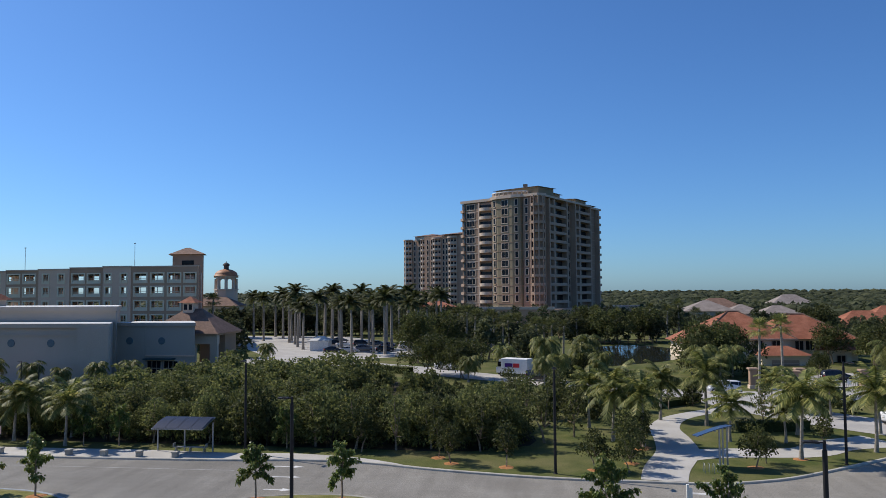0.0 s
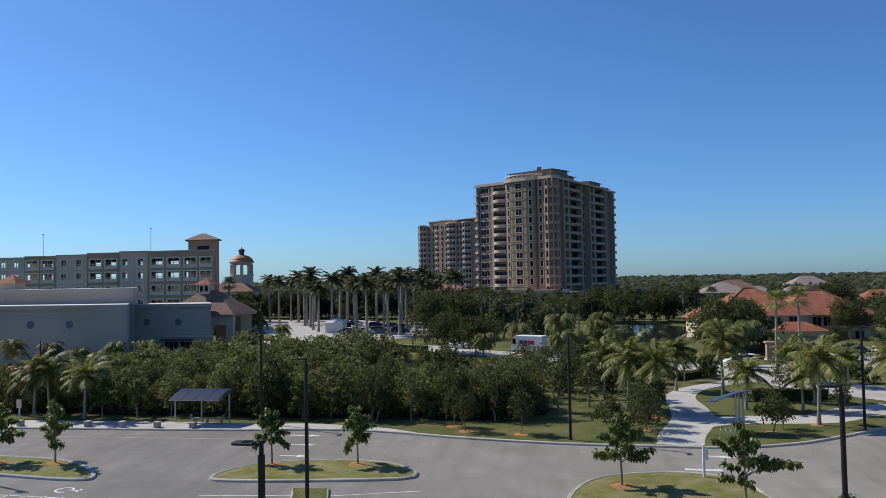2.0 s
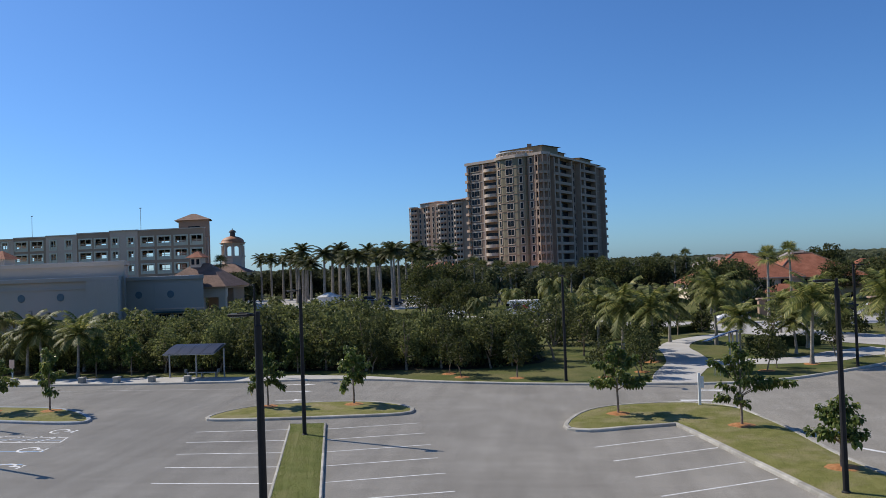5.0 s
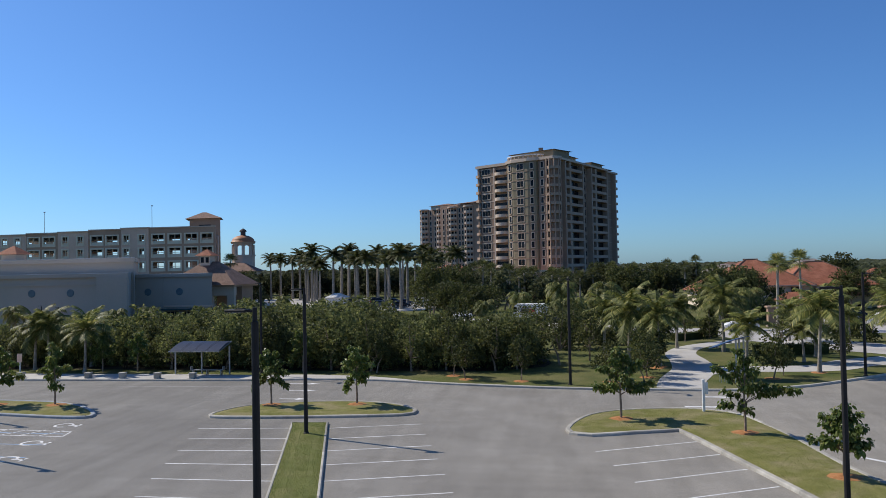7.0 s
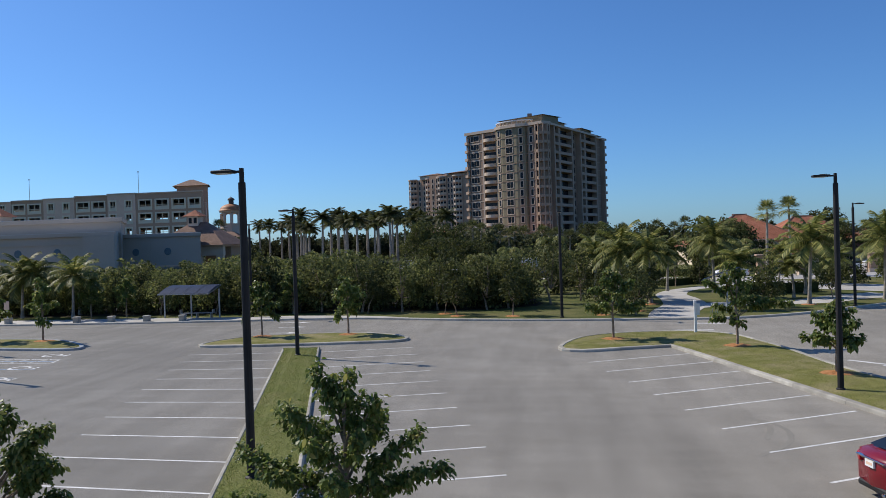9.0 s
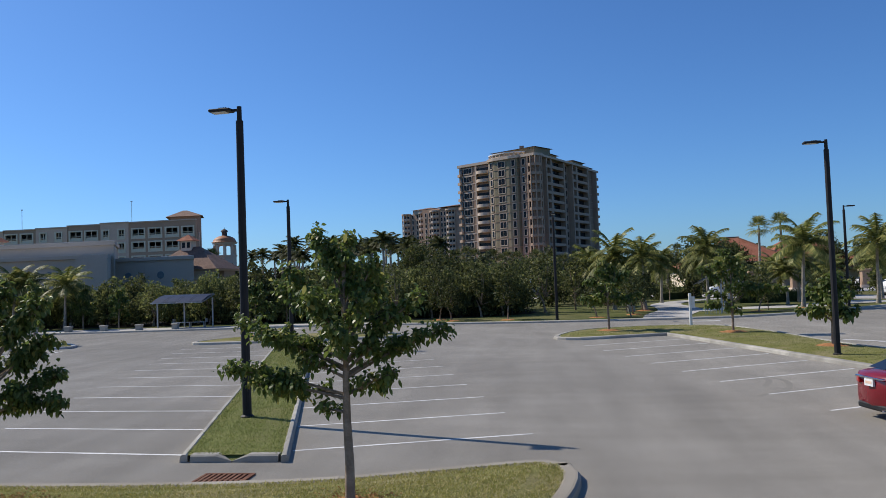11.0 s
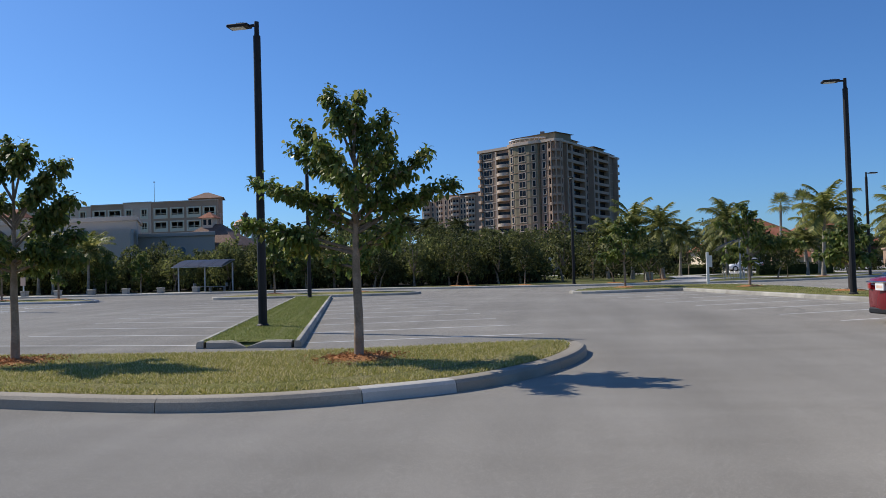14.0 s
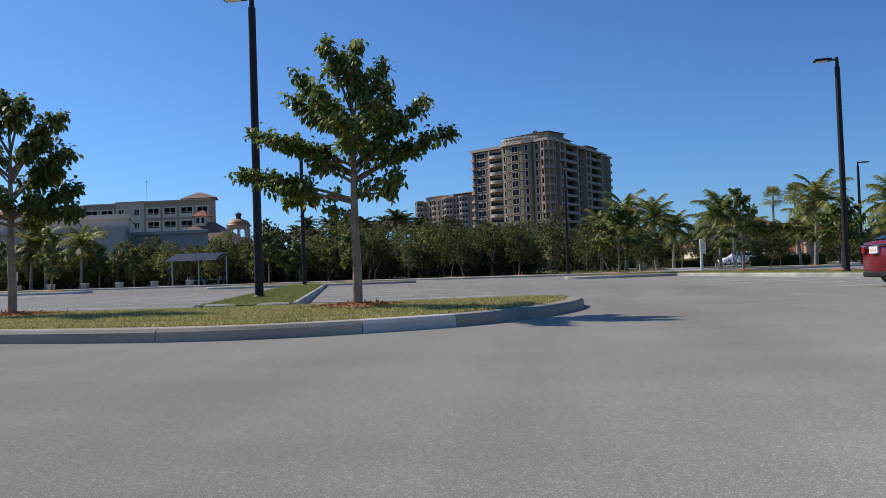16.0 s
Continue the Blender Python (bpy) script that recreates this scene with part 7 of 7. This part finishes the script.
for x, y, L, D, h, rise, roof, lab in ((46, 255, 15, 14, 9.2, 3.4, TILE_GREY, "distant house with greyish hipped tile roof"), (60, 262, 12, 12, 8.2, 3, TILE_GREY, "distant house with greyish hipped tile roof"), (69, 258, 15, 13, 7.4, 3.4, TILE_GREY, "distant house with greyish hipped tile roof"), (53, 275, 16, 12, 9.6, 3.6, TILE_BROWN, "distant house with brownish hipped tile roof"), (78, 216, 17, 13, 6.2, 4.4, TILE, "distant house with orange hipped tile roof"), (88, 222, 14, 13, 7.2, 4.6, TILE, "distant house with orange hipped tile roof"), (94, 330, 16, 12, 10, 4, TILE_GREY, "distant house with greyish hipped tile roof")):
    hh = house(lab, T((0, 0, -3.2)) @ afar(1.6 if roof != TILE else 1.3) @ pose(x, y, 0), L, D, h, rise, roof, STUCCO_PALE)
    for k in range(4):
        set_window(HW, hh, T((L * (k + 0.5) / 4, 0, h - 2.6)))

# gate with pillars and fence
for x, y, h, w in ((29.4, 112.6, 2.6, 0.5), (34.2, 110.2, 2.5, 0.55), (35.6, 112.6, 2.6, 0.5), (44.4, 113.4, 2.4, 0.5)):
    gp = thing("gate_pillar", "cream stucco gate pillar with moulded cap", "pillar", pose(x, y, 0.13), "gate pillars")
    part("shaft", boxes((-w, w, -w, w, 0, h), bevel=0.03), STUCCO, gp)
    part("plinth", boxes((-w - 0.12, w + 0.12, -w - 0.12, w + 0.12, 0, 0.5), bevel=0.03), STUCCO_PALE, gp)
    part("cap", boxes((-w - 0.2, w + 0.2, -w - 0.2, w + 0.2, h, h + 0.3), bevel=0.08), STUCCO, gp)
gt = thing("gate", "low dark metal gate with white notices across the drive", "gate", pose(36.5, 112.7, 0.13, 0, 0, 5))
part("gate_frame", boxes((0, 7.2, -0.04, 0.04, 0.15, 0.25), (0, 7.2, -0.04, 0.04, 1.35, 1.45), (0, 0.1, -0.05, 0.05, 0, 1.5), (3.5, 3.7, -0.05, 0.05, 0, 1.5), (7.1, 7.2, -0.05, 0.05, 0, 1.5)), BRONZE, gt)
for k in range(28):
    part("bar", boxes((0.2 + k * 0.25, 0.23 + k * 0.25, -0.02, 0.02, 0.25, 1.35)), BRONZE, gt)
for x in (1.6, 3.9, 5.6):
    part("notice", boxes((x, x + 0.5, -0.1, -0.06, 0.6, 1.3)), WHITE, gt)
fn = thing("pond_fence", "low brown wooden fence on the far bank of a pond", "fence", pose(14, 203, 0.13))
for k in range(8):
    part("post", boxes((k * 2.0 - 0.08, k * 2.0 + 0.08, -0.08, 0.08, 0, 1.4)), TILE_BROWN, fn)
for z in (0.5, 1.1):
    part("rail", boxes((0, 14, -0.04, 0.04, z, z + 0.15)), TILE_BROWN, fn)
gy = thing("entrance_hut", "small white hut with pointed roof in the car park", "hut", pose(-52.5, 178.5, 0.17))
part("wall", boxes((-2.2, 2.2, -1.6, 1.6, 0, 2.5)), ROOFWHITE, gy)
part("roof", hip(bmesh.new(), -2.6, 2.6, -2, 2, 2.5, 3.5, 2), ROOFWHITE, gy)
